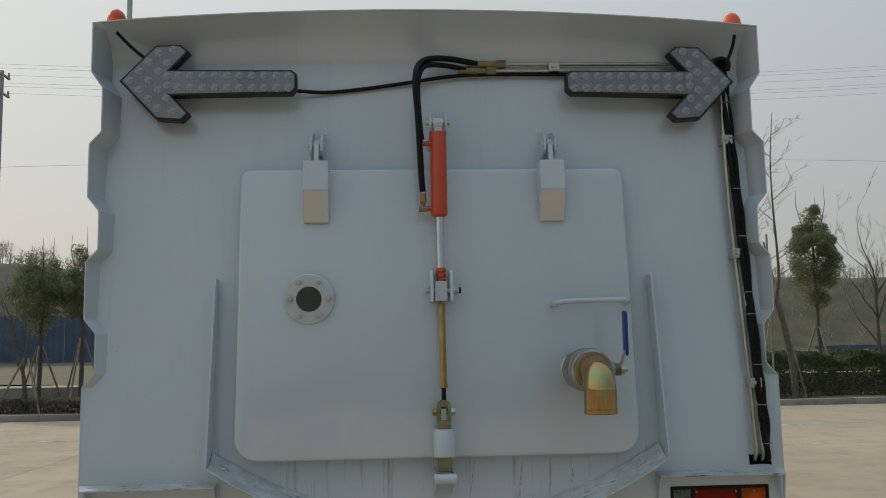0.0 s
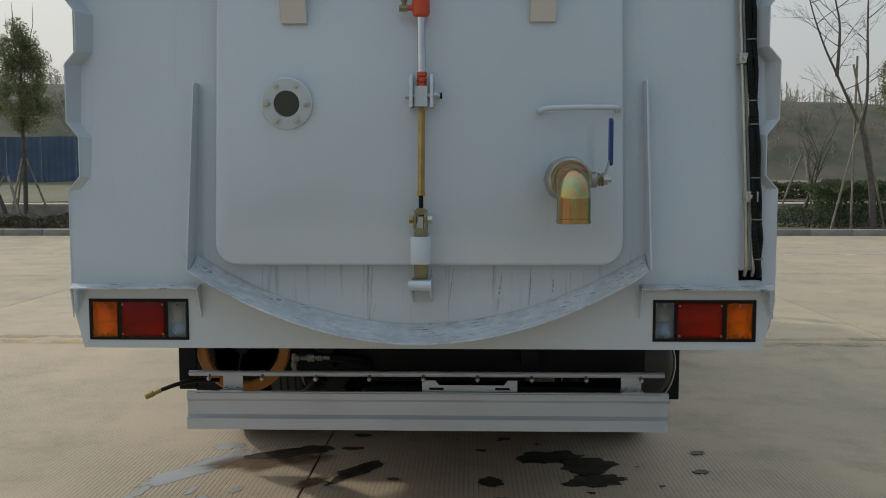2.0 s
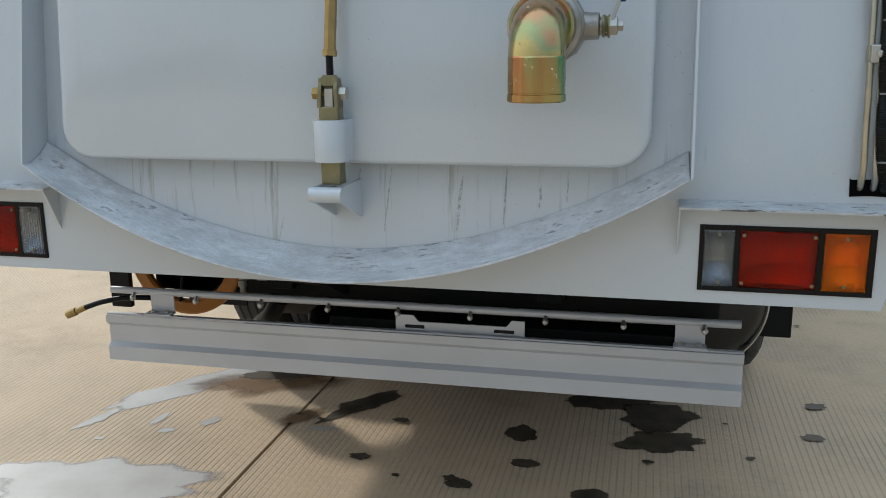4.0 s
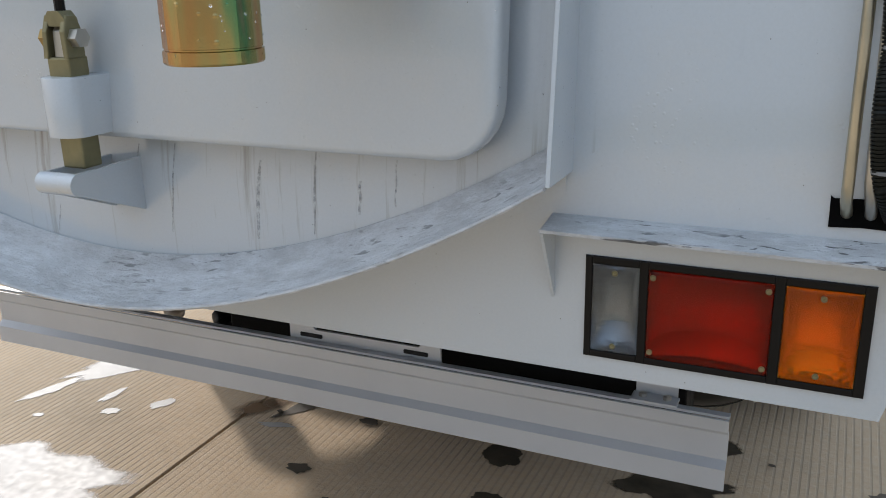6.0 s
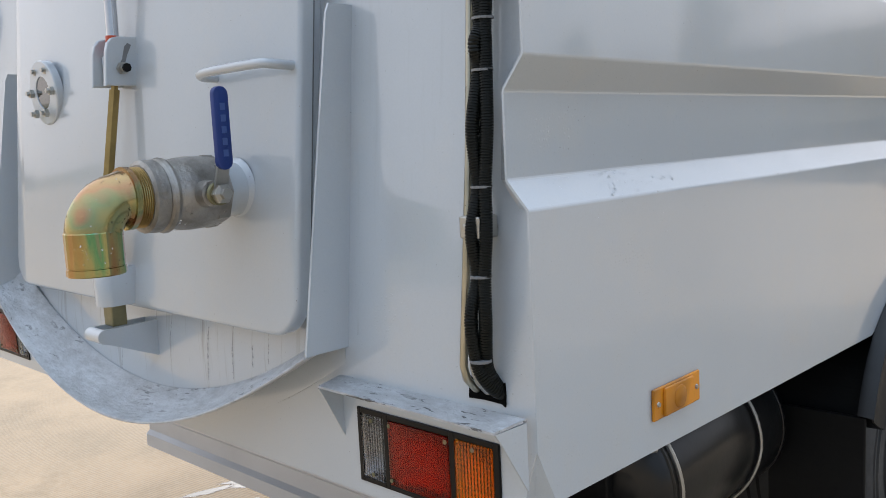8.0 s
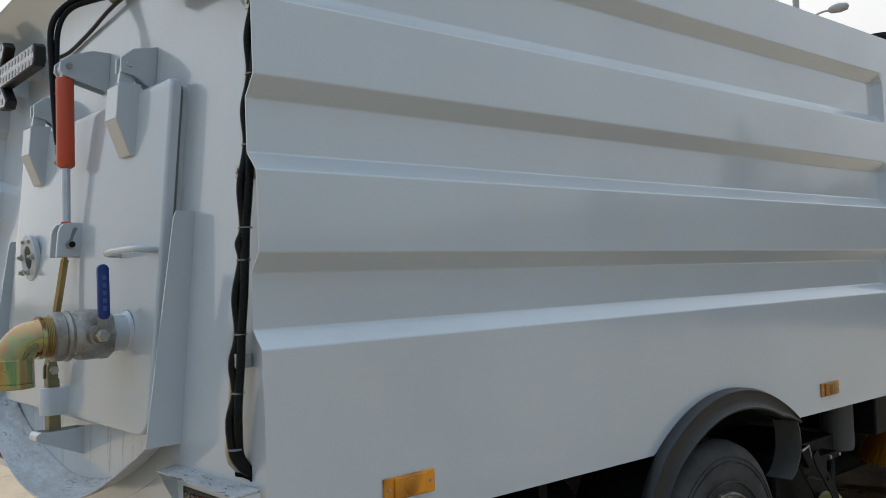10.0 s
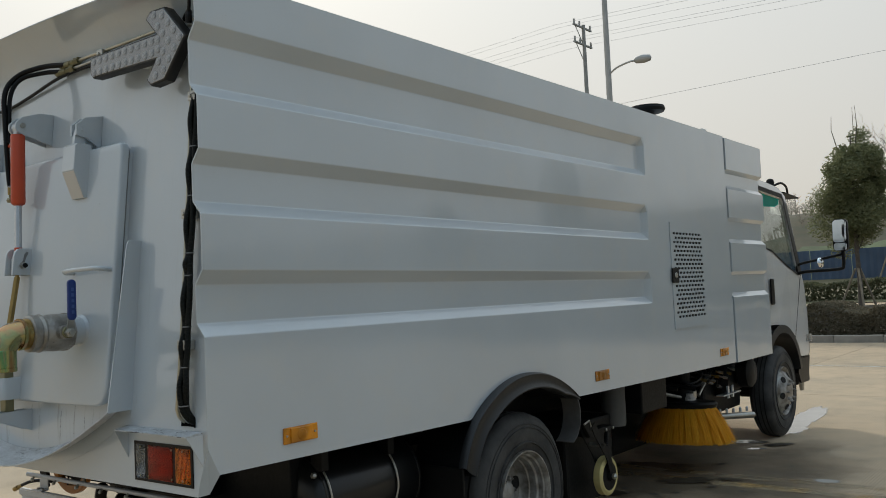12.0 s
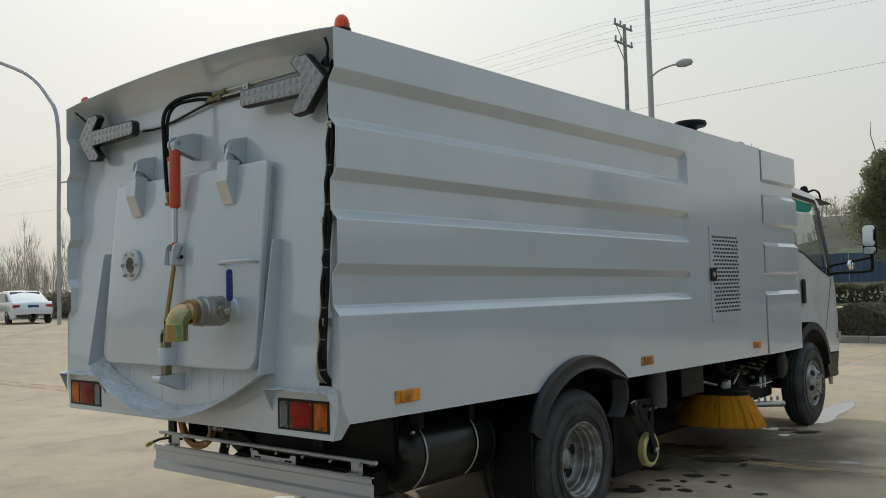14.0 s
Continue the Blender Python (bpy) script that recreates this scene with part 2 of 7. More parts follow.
def concrete_material():
    m = bpy.data.materials.new("brushed_concrete")
    m.use_nodes = True
    n, l = m.node_tree.nodes, m.node_tree.links
    b = n["Principled BSDF"]
    geo = n.new("ShaderNodeNewGeometry")
    pos = geo.outputs["Position"]

    def noise_node(scale, detail=6, rough=0.6, vec=None):
        t = n.new("ShaderNodeTexNoise")
        t.inputs["Scale"].default_value = scale
        t.inputs["Detail"].default_value = detail
        t.inputs["Roughness"].default_value = rough
        l.new(vec or pos, t.inputs["Vector"])
        return t.outputs["Fac"]

    def ranged(src, a, c, lo=0.0, hi=1.0):
        r = n.new("ShaderNodeMapRange")
        r.inputs["From Min"].default_value, r.inputs["From Max"].default_value = a, c
        r.inputs["To Min"].default_value, r.inputs["To Max"].default_value = lo, hi
        l.new(src, r.inputs["Value"])
        return r.outputs["Result"]

    def blend(fac, one, two):
        x = n.new("ShaderNodeMixRGB")
        l.new(fac, x.inputs["Fac"])
        for s, v in (("Color1", one), ("Color2", two)):
            if isinstance(v, tuple):
                x.inputs[s].default_value = (*v, 1)
            else:
                l.new(v, x.inputs[s])
        return x.outputs["Color"]

    big = noise_node(0.35, 5)
    mid = noise_node(2.2, 8, 0.68)
    fine = noise_node(45, 5)
    col = blend(ranged(big, 0.35, 0.65), (0.54, 0.398, 0.255), (0.462, 0.353, 0.236))
    col = blend(ranged(mid, 0.47, 0.72, 0, 0.6), col, (0.335, 0.28, 0.205))
    col = blend(ranged(noise_node(1.1, 9, 0.75), 0.55, 0.72, 0, 0.5), col, (0.34, 0.245, 0.15))
    col = blend(ranged(fine, 0.4, 0.7, 0, 0.35), col, (0.53, 0.455, 0.35))
    # tined grooves running along the yard, worn away in patches
    mp = n.new("ShaderNodeMapping")
    mp.inputs["Scale"].default_value = (1, 0.02, 1)
    l.new(pos, mp.inputs["Vector"])
    wave = n.new("ShaderNodeTexWave")
    wave.bands_direction = "X"
    wave.inputs["Scale"].default_value = 14.5
    wave.inputs["Distortion"].default_value = 1.2
    wave.inputs["Detail"].default_value = 2.0
    l.new(mp.outputs["Vector"], wave.inputs["Vector"])
    groove = ranged(wave.outputs["Fac"], 0.72, 0.95)
    worn = ranged(noise_node(0.7, 7, 0.7), 0.40, 0.58)
    gm = n.new("ShaderNodeMath")
    gm.operation = "MULTIPLY"
    l.new(groove, gm.inputs[0])
    l.new(worn, gm.inputs[1])
    shade = n.new("ShaderNodeMath")
    shade.operation = "MULTIPLY"
    shade.inputs[1].default_value = 0.5
    l.new(gm.outputs["Value"], shade.inputs[0])
    col = blend(shade.outputs["Value"], col, (0.25, 0.22, 0.175))
    info = n.new("ShaderNodeObjectInfo")
    hsv = n.new("ShaderNodeHueSaturation")
    l.new(ranged(info.outputs["Random"], 0, 1, 0.93, 1.05), hsv.inputs["Value"])
    l.new(col, hsv.inputs["Color"])
    l.new(hsv.outputs["Color"], b.inputs["Base Color"])
    l.new(ranged(mid, 0.3, 0.7, 0.75, 0.95), b.inputs["Roughness"])
    b.inputs["Specular IOR Level"].default_value = 0.3
    inv = n.new("ShaderNodeMath")
    inv.operation = "SUBTRACT"
    l.new(fine, inv.inputs[0])
    l.new(gm.outputs["Value"], inv.inputs[1])
    bp = n.new("ShaderNodeBump")
    bp.inputs["Strength"].default_value = 0.5
    bp.inputs["Distance"].default_value = 0.004
    l.new(inv.outputs["Value"], bp.inputs["Height"])
    l.new(bp.outputs["Normal"], b.inputs["Normal"])
    return m


def zinc_material(name, vivid=False):
    """Yellow zinc plating with its rainbow bloom."""
    m = material(name, (0.55, 0.40, 0.15), 0.20, 1.0, 0.1, 12, 0.10, 70)
    n, l = m.node_tree.nodes, m.node_tree.links
    b = n["Principled BSDF"]
    tc = n["Texture Coordinate"]
    ns = n.new("ShaderNodeTexNoise")
    ns.inputs["Scale"].default_value = 9.0
    ns.inputs["Detail"].default_value = 2.0
    l.new(tc.outputs["Object"], ns.inputs["Vector"])
    cr = n.new("ShaderNodeValToRGB")
    e = cr.color_ramp.elements
    e[0].position, e[0].color = 0.30, (0.42, 0.265, 0.105, 1)
    e[1].position, e[1].color = 0.72, (0.43, 0.29, 0.14, 1)
    for p, c in ((0.40, (0.50, 0.35, 0.13, 1)), (0.49, (0.45, 0.37, 0.15, 1)), (0.55, (0.33, 0.35, 0.17, 1)), (0.62, (0.47, 0.27, 0.14, 1))):
        el = e.new(p)
        el.color = c
    dv = n.new("ShaderNodeTexVoronoi")
    dv.inputs["Scale"].default_value = 95.0
    l.new(tc.outputs["Object"], dv.inputs["Vector"])
    dr = n.new("ShaderNodeMapRange")
    dr.inputs["From Min"].default_value, dr.inputs["From Max"].default_value = 0.26, 0.12
    l.new(dv.outputs["Distance"], dr.inputs["Value"])
    dp = n.new("ShaderNodeSeparateColor")
    l.new(dv.outputs["Color"], dp.inputs["Color"])
    dg = n.new("ShaderNodeMath")
    dg.operation = "GREATER_THAN"
    dg.inputs[1].default_value = 0.72
    l.new(dp.outputs["Red"], dg.inputs[0])
    dm = n.new("ShaderNodeMath")
    dm.operation = "MULTIPLY"
    l.new(dr.outputs["Result"], dm.inputs[0])
    l.new(dg.outputs["Value"], dm.inputs[1])
    db = n.new("ShaderNodeBump")
    db.inputs["Strength"].default_value = 0.3
    db.inputs["Distance"].default_value = 0.003
    l.new(dm.outputs["Value"], db.inputs["Height"])
    l.new(db.outputs["Normal"], b.inputs["Normal"])
    if vivid:
        ns.inputs["Scale"].default_value = 24.0
        # Stretched upright so the bloom also imitates bands reflected in the coupling.
        vm = n.new("ShaderNodeMapping")
        vm.inputs["Scale"].default_value = (1, 1, 0.12)
        l.new(tc.outputs["Object"], vm.inputs["Vector"])
        l.new(vm.outputs["Vector"], ns.inputs["Vector"])
        for el, c in zip(sorted(e, key=lambda q: q.position), ((0.46, 0.22, 0.10, 1), (0.48, 0.32, 0.13, 1), (0.38, 0.38, 0.17, 1), (0.14, 0.34, 0.17, 1), (0.46, 0.24, 0.22, 1), (0.48, 0.22, 0.11, 1))):
            el.color = c
    l.new(ns.outputs["Fac"], cr.inputs["Fac"])
    l.new(cr.outputs["Color"], b.inputs["Base Color"])
    return m


def droplet_material():
    """Clear water beads."""
    m = bpy.data.materials.new("water_bead")
    m.use_nodes = True
    b = m.node_tree.nodes["Principled BSDF"]
    b.inputs["Base Color"].default_value = (0.97, 0.98, 0.98, 1)
    b.inputs["Roughness"].default_value = 0.02
    b.inputs["IOR"].default_value = 1.33
    b.inputs["Transmission Weight"].default_value = 1.0
    return m


def glass_material(name, color, rough=0.05, trans=1.0):
    m = bpy.data.materials.new(name)
    m.use_nodes = True
    b = m.node_tree.nodes["Principled BSDF"]
    b.inputs["Base Color"].default_value = (*color, 1)
    b.inputs["Roughness"].default_value = rough
    b.inputs["Transmission Weight"].default_value = trans
    b.inputs["IOR"].default_value = 1.45
    return m


def lens_material(name, color, scale=90.0, ribs=0.22, cross=False, trans=0.0):
    """Ribbed coloured lamp plastic."""
    m = bpy.data.materials.new(name)
    m.use_nodes = True
    n, l = m.node_tree.nodes, m.node_tree.links
    b = n["Principled BSDF"]
    tc = n.new("ShaderNodeTexCoord")
    ns = n.new("ShaderNodeTexNoise")
    ns.inputs["Scale"].default_value = 8.0
    ns.inputs["Detail"].default_value = 1.0
    l.new(tc.outputs["Object"], ns.inputs["Vector"])
    sharp = n.new("ShaderNodeMapRange")
    sharp.inputs["From Min"].default_value, sharp.inputs["From Max"].default_value = 0.38, 0.62
    l.new(ns.outputs["Fac"], sharp.inputs["Value"])
    mix = n.new("ShaderNodeMixRGB")
    mix.inputs["Color1"].default_value = (*[c * 0.5 for c in color], 1)
    mix.inputs["Color2"].default_value = (*[min(1, c * 1.45) for c in color], 1)
    l.new(sharp.outputs["Result"], mix.inputs["Fac"])
    l.new(mix.outputs["Color"], b.inputs["Base Color"])
    b.inputs["Roughness"].default_value = 0.16
    b.inputs["Coat Weight"].default_value = 0.1
    b.inputs["Specular IOR Level"].default_value = 0.3
    b.inputs["Transmission Weight"].default_value = trans
    if trans:
        b.inputs["IOR"].default_value = 1.3
        b.inputs["Coat Weight"].default_value = 0.0
        mix.inputs["Color1"].default_value = (*[c * 0.9 for c in color], 1)
        mix.inputs["Color2"].default_value = (*[min(1, c * 1.08) for c in color], 1)
    wv = n.new("ShaderNodeTexWave")
    wv.bands_direction = "X"
    wv.inputs["Scale"].default_value = scale
    l.new(tc.outputs["Object"], wv.inputs["Vector"])
    bp = n.new("ShaderNodeBump")
    bp.inputs["Strength"].default_value = ribs
    bp.inputs["Distance"].default_value = 0.002
    if cross:
        wz = n.new("ShaderNodeTexWave")
        wz.bands_direction = "Z"
        wz.inputs["Scale"].default_value = scale * 0.8
        l.new(tc.outputs["Object"], wz.inputs["Vector"])
        ad = n.new("ShaderNodeMath")
        l.new(wv.outputs["Fac"], ad.inputs[0])
        l.new(wz.outputs["Fac"], ad.inputs[1])
        l.new(ad.outputs["Value"], bp.inputs["Height"])
    else:
        l.new(wv.outputs["Fac"], bp.inputs["Height"])
    l.new(bp.outputs["Normal"], b.inputs["Normal"])
    return m


WHITE = paint_material("white_enamel", (0.49, 0.54, 0.583))
REAR = paint_material("streaked_white_enamel", (0.485, 0.535, 0.578))


def add_streaks(m):
    """Grey runs below the door where water has drained."""
    n, l = m.node_tree.nodes, m.node_tree.links
    b = n["Principled BSDF"]
    src = b.inputs["Base Color"].links[0].from_socket
    tc = n["Texture Coordinate"]
    mp = n.new("ShaderNodeMapping")
    mp.inputs["Scale"].default_value = (34, 1, 1.6)
    l.new(tc.outputs["Object"], mp.inputs["Vector"])
    ns = n.new("ShaderNodeTexNoise")
    ns.inputs["Scale"].default_value = 1.0
    ns.inputs["Detail"].default_value = 5.0
    ns.inputs["Roughness"].default_value = 0.75
    l.new(mp.outputs["Vector"], ns.inputs["Vector"])
    mr = n.new("ShaderNodeMapRange")
    mr.inputs["From Min"].default_value, mr.inputs["From Max"].default_value = 0.56, 0.72
    mr.inputs["To Max"].default_value = 0.85
    l.new(ns.outputs["Fac"], mr.inputs["Value"])
    sp = n.new("ShaderNodeSeparateXYZ")
    l.new(tc.outputs["Object"], sp.inputs["Vector"])
    lo = n.new("ShaderNodeMapRange")
    lo.inputs["From Min"].default_value, lo.inputs["From Max"].default_value = 1.13, 1.09
    l.new(sp.outputs["Z"], lo.inputs["Value"])
    lo.inputs["To Min"].default_value = 0.13

    def calc(op, a, c):
        t = n.new("ShaderNodeMath")
        t.operation = op
        for k, v in enumerate((a, c)):
            if isinstance(v, float):
                t.inputs[k].default_value = v
            else:
                l.new(v, t.inputs[k])
        return t.outputs["Value"]

    across = calc("DIVIDE", calc("ABSOLUTE", sp.outputs["X"], 0.0), 0.728)
    rim = calc("MULTIPLY", calc("POWER", across, 1.96), 0.226)
    above_tray = calc("GREATER_THAN", calc("SUBTRACT", sp.outputs["Z"], rim), 0.85)
    mu = n.new("ShaderNodeMath")
    mu.operation = "MULTIPLY"
    l.new(mr.outputs["Result"], mu.inputs[0])
    l.new(lo.outputs["Result"], mu.inputs[1])
    mix = n.new("ShaderNodeMixRGB")
    mix.inputs["Color2"].default_value = (0.22, 0.21, 0.20, 1)
    l.new(calc("MULTIPLY", mu.outputs["Value"], above_tray), mix.inputs["Fac"])
    l.new(src, mix.inputs["Color1"])
    l.new(mix.outputs["Color"], b.inputs["Base Color"])


add_streaks(REAR)
CAB_WHITE = paint_material("cab_enamel", (0.68, 0.69, 0.70), 0.15, 0.9)
LEDGE = ledge_material("grimy_enamel", 0.47, 0.62, 0.65, 0.5, 0.48)
HOOD = ledge_material("streaky_hood_enamel", 0.42, 0.54, 0.95, 0.8, 0.5)
# Cream of the broom cap; on the hinges it holds warm ground bounce.
CREAM = paint_material("cap_and_bounce_cream", (0.60, 0.575, 0.54), 0.45, 0.1)
SILVER = material("silver_paint", (0.55, 0.57, 0.60), 0.42, 0.25, 0.05, 4, 0.08, 160)
BLACK = material("black_chassis_paint", (0.007, 0.0075, 0.008), 0.5, 0, 0.2, 5, 0.2, 60, spec=0.2)
GLOSS_BLACK = material("gloss_black_tank_paint", (0.008, 0.0085, 0.009), 0.32, 0, 0.2, 5, 0.08, 60, 0.25, 0.2, spec=0.3)
RUBBER = material("tyre_rubber", (0.030, 0.031, 0.032), 0.65, 0, 0.15, 6, 0.3, 70, color2=(0.072, 0.071, 0.069), spec=0.35)
FENDER = material("fender_rubber", (0.010, 0.011, 0.012), 0.42, 0, 0.1, 7, 0.12, 60, spec=0.5)
CORRUGATED = material("corrugated_conduit", (0.006, 0.0075, 0.006), 0.40, 0, 0.1, 20, 0.0, spec=0.22)
# Near-black that stands in for the shade inside the cable opening.
HOLE = material("unlit_hollow", (0.003, 0.003, 0.003), 0.9, 0, 0.0, spec=0.05)
CONDUIT = material("black_conduit", (0.005, 0.005, 0.0055), 0.34, 0, 0.1, 20, 0.0, spec=0.2)
STEEL = material("steel_wheel", (0.42, 0.415, 0.40), 0.40, 0.45, 0.15, 14, 0.2, 60, color2=(0.15, 0.135, 0.115))
CHROME = material("chrome_rod", (0.62, 0.62, 0.63), 0.14, 1.0, 0.03, 20)
CAST = material("cast_valve_steel", (0.40, 0.385, 0.36), 0.42, 0.85, 0.2, 22, 0.6, 90, color2=(0.24, 0.225, 0.20))
BEAD = droplet_material()
ZINC = zinc_material("yellow_zinc")
RAINBOW = zinc_material("rainbow_zinc", True)
GOLD_PIPE = material("yellow_zinc_pipe", (0.50, 0.465, 0.36), 0.3, 0.9, 0.1, 20)
BRASSY = material("yellow_passivated_steel", (0.40, 0.28, 0.10), 0.38, 0.8, 0.15, 18, 0.1, 90)
OLIVE = material("olive_zinc", (0.25, 0.23, 0.13), 0.42, 0.7, 0.12, 25, 0.1, 90)
RED = material("cylinder_red", (0.52, 0.062, 0.013), 0.40, 0, 0.06, 9, 0.05, 60, 0.15)
BLUE = material("blue_grip", (0.008, 0.035, 0.20), 0.38, 0, 0.08, 20, 0.05, 80)
ORANGE = material("reel_orange", (0.50, 0.19, 0.025), 0.4, 0, 0.1, 8)
GALV = material("galvanised_pipe", (0.50, 0.49, 0.45), 0.36, 0.9, 0.1, 15, 0.05, 60)
SHELL = material("arrow_shell", (0.0270, 0.0288, 0.0330), 0.20, 0, 0.2, 14, 0.06, 120, 1.0, 0.12, color2=(0.085, 0.088, 0.092))
CASING = material("black_lamp_casing", (0.012, 0.0125, 0.013), 0.5, 0, 0.15, 14, 0.1, 90)
LED = material("led_lens", (0.27, 0.28, 0.295), 0.3, 0.0, 0.3, 160, 0.1, 320, 0.5, 0.12)
for shiny in (SHELL, LED):
    shiny.node_tree.nodes["Principled BSDF"].inputs["Coat IOR"].default_value = 2.2
TIE = material("cable_tie_grey", (0.20, 0.205, 0.21), 0.5, 0, 0.05, 30)
LAMP_RED = lens_material("red_lens", (0.52, 0.062, 0.013), 60, 0.14, trans=1.0)
LAMP_ORANGE = lens_material("amber_lens", (0.92, 0.37, 0.007), 46, 0.48, True, trans=1.0)
LAMP_CLEAR = lens_material("clear_lens", (0.52, 0.55, 0.58), 48, 0.42, True, trans=1.0)
REFLECTOR = material("silvered_reflector", (0.80, 0.81, 0.82), 0.14, 0.95, 0.05, 20)
BEACON = lens_material("beacon_red", (0.92, 0.10, 0.03), 40)
AMBER = lens_material("marker_amber", (0.52, 0.20, 0.012), 120)
# Near-black standing in for the shade in gaps, slots, grooves and holes.
DARK = material("dark_void", (0.006, 0.006, 0.006), 0.8, 0, 0.1)
SIGHT = material("sight_glass", (0.03, 0.035, 0.037), 0.06, 0, 0.2, 12, coat=1.0, coat_rough=0.03)
BRISTLE = leaf_material("broom_bristle", (0.70, 0.34, 0.014), (0.90, 0.50, 0.035))
CREAM_TYRE = material("cream_polyurethane", (0.62, 0.52, 0.22), 0.5, 0, 0.1, 10)
TINT = glass_material("cab_glass", (0.86, 0.91, 0.89), 0.0)
TEAL = material("green_shade_strip", (0.03, 0.60, 0.50), 0.3, 0, 0.1)
tl_ = TEAL.node_tree
t_mix, t_tr = tl_.nodes.new("ShaderNodeMixShader"), tl_.nodes.new("ShaderNodeBsdfTranslucent")
t_tr.inputs["Color"].default_value = (0.04, 0.85, 0.72, 1)
t_mix.inputs["Fac"].default_value = 0.75
tl_.links.new(tl_.nodes["Principled BSDF"].outputs["BSDF"], t_mix.inputs[1])
tl_.links.new(t_tr.outputs["BSDF"], t_mix.inputs[2])
tl_.links.new(t_mix.outputs["Shader"], tl_.nodes["Material Output"].inputs["Surface"])
MIRROR = material("mirror_glass", (0.85, 0.86, 0.87), 0.03, 1.0, 0.0)
CONCRETE = concrete_material()
KERB = material("kerb_concrete", (0.34, 0.31, 0.27), 0.9, 0, 0.15, 3, 0.3, 40, random_per=0.1)
JOINT = material("joint_dirt", (0.014, 0.012, 0.010), 0.95, 0, 0.2, 8, 0.3, 40)
SOIL = material("dry_soil", (0.16, 0.115, 0.075), 0.95, 0, 0.2, 0.7, 0.5, 12, color2=(0.10, 0.085, 0.05))
GRASSY = material("winter_grass", (0.12, 0.12, 0.055), 0.95, 0, 0.2, 0.12, 0.5, 6, color2=(0.19, 0.155, 0.085))
YELLOW_PAINT = material("worn_yellow_paint", (0.56, 0.345, 0.11), 0.85, 0, 0.15, 2.2, 0.2, 40, color2=(0.42, 0.34, 0.22), fac_lo=0.4, fac_hi=0.55)
WHITE_PAINT = material("worn_white_paint", (0.62, 0.58, 0.50), 0.85, 0, 0.1, 2.2, 0.2, 40)
# Pale base colour imitates the bright sky mirrored in the puddles.
WET = material("sky_pale_water_film", (0.385, 0.37, 0.35), 0.40, 0, 0.04, 5, 0.0, 40, color2=(0.32, 0.305, 0.28), spec=0.22)


def broken_film(m, lo, hi, scale, most=1.0, edged=False):
    """Lets the ground show through where the film has dried or worn; edged: thins towards its rim."""
    n, l = m.node_tree.nodes, m.node_tree.links
    b = n["Principled BSDF"]
    g = n.new("ShaderNodeNewGeometry")
    ns = n.new("ShaderNodeTexNoise")
    ns.inputs["Scale"].default_value = scale
    ns.inputs["Detail"].default_value = 7.0
    ns.inputs["Roughness"].default_value = 0.7
    l.new(g.outputs["Position"], ns.inputs["Vector"])
    mr = n.new("ShaderNodeMapRange")
    mr.inputs["From Min"].default_value, mr.inputs["From Max"].default_value = lo, hi
    mr.inputs["To Max"].default_value = most
    if edged:
        at = n.new("ShaderNodeAttribute")
        at.attribute_name = "depth"
        ad = n.new("ShaderNodeMath")
        ad.operation = "MULTIPLY_ADD"
        ad.inputs[1].default_value = 0.9
        l.new(ns.outputs["Fac"], ad.inputs[0])
        l.new(at.outputs["Fac"], ad.inputs[2])
        l.new(ad.outputs["Value"], mr.inputs["Value"])
    else:
        l.new(ns.outputs["Fac"], mr.inputs["Value"])
    l.new(mr.outputs["Result"], b.inputs["Alpha"])


broken_film(YELLOW_PAINT, 0.39, 0.66, 2.5, 0.9)
broken_film(WHITE_PAINT, 0.36, 0.60, 2.5)
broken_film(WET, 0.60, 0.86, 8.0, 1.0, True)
# Pale for mirrored sky as well, with real gloss over it.
GLOSSY_WATER = material("sky_pale_gloss_film", (0.36, 0.35, 0.34), 0.10, 0, 0.04, 5, 0.0, 40, spec=0.6)
broken_film(GLOSSY_WATER, 0.60, 0.80, 8.0, 1.0, True)
DAMP = material("damp_concrete", (0.080, 0.064, 0.044), 0.48, 0, 0.25, 11, 0.12, 60, spec=0.22)
broken_film(DAMP, 0.60, 0.78, 22.0, 1.0, True)
RUN = material("dried_grime", (0.14, 0.14, 0.138), 0.7, 0, 0.2, 60)
broken_film(RUN, 0.40, 0.66, 120.0, 0.24)
RUSTY = material("rust_stained_damp", (0.20, 0.115, 0.055), 0.7, 0, 0.25, 6, 0.1, 60, spec=0.2)
broken_film(RUSTY, 0.62, 1.25, 6.0, 0.75, True)
DRYING = material("drying_concrete", (0.095, 0.078, 0.055), 0.6, 0, 0.2, 6, 0.1, 60, spec=0.2)
broken_film(DRYING, 0.62, 1.35, 3.0, 0.55, True)
BARK = material("grey_bark", (0.13, 0.11, 0.09), 0.9, 0, 0.2, 12, 0.5, 40)
TIMBER = material("pale_stake_timber", (0.32, 0.27, 0.20), 0.85, 0, 0.2, 8, 0.3, 40)
FENCE_BLUE = material("blue_site_hoarding", (0.075, 0.115, 0.19), 0.6, 0, 0.15, 1.0)
POLE = material("lamp_pole_grey", (0.46, 0.46, 0.45), 0.5, 0.2, 0.08, 3)
UTILITY = material("utility_pole_concrete", (0.46, 0.445, 0.42), 0.85, 0, 0.15, 4)
WIRE = material("wire_grey", (0.40, 0.40, 0.405), 0.7, 0, 0.0)
# Leaf colour lifted above natural to carry the haze.
EVERGREEN = leaf_material("evergreen_leaf", (0.165, 0.19, 0.10), (0.29, 0.29, 0.155))
HEDGE = leaf_material("hedge_leaf", (0.135, 0.125, 0.088), (0.235, 0.20, 0.14))
BANK_HEDGE = leaf_material("bank_hedge_leaf", (0.095, 0.105, 0.058), (0.15, 0.15, 0.088))
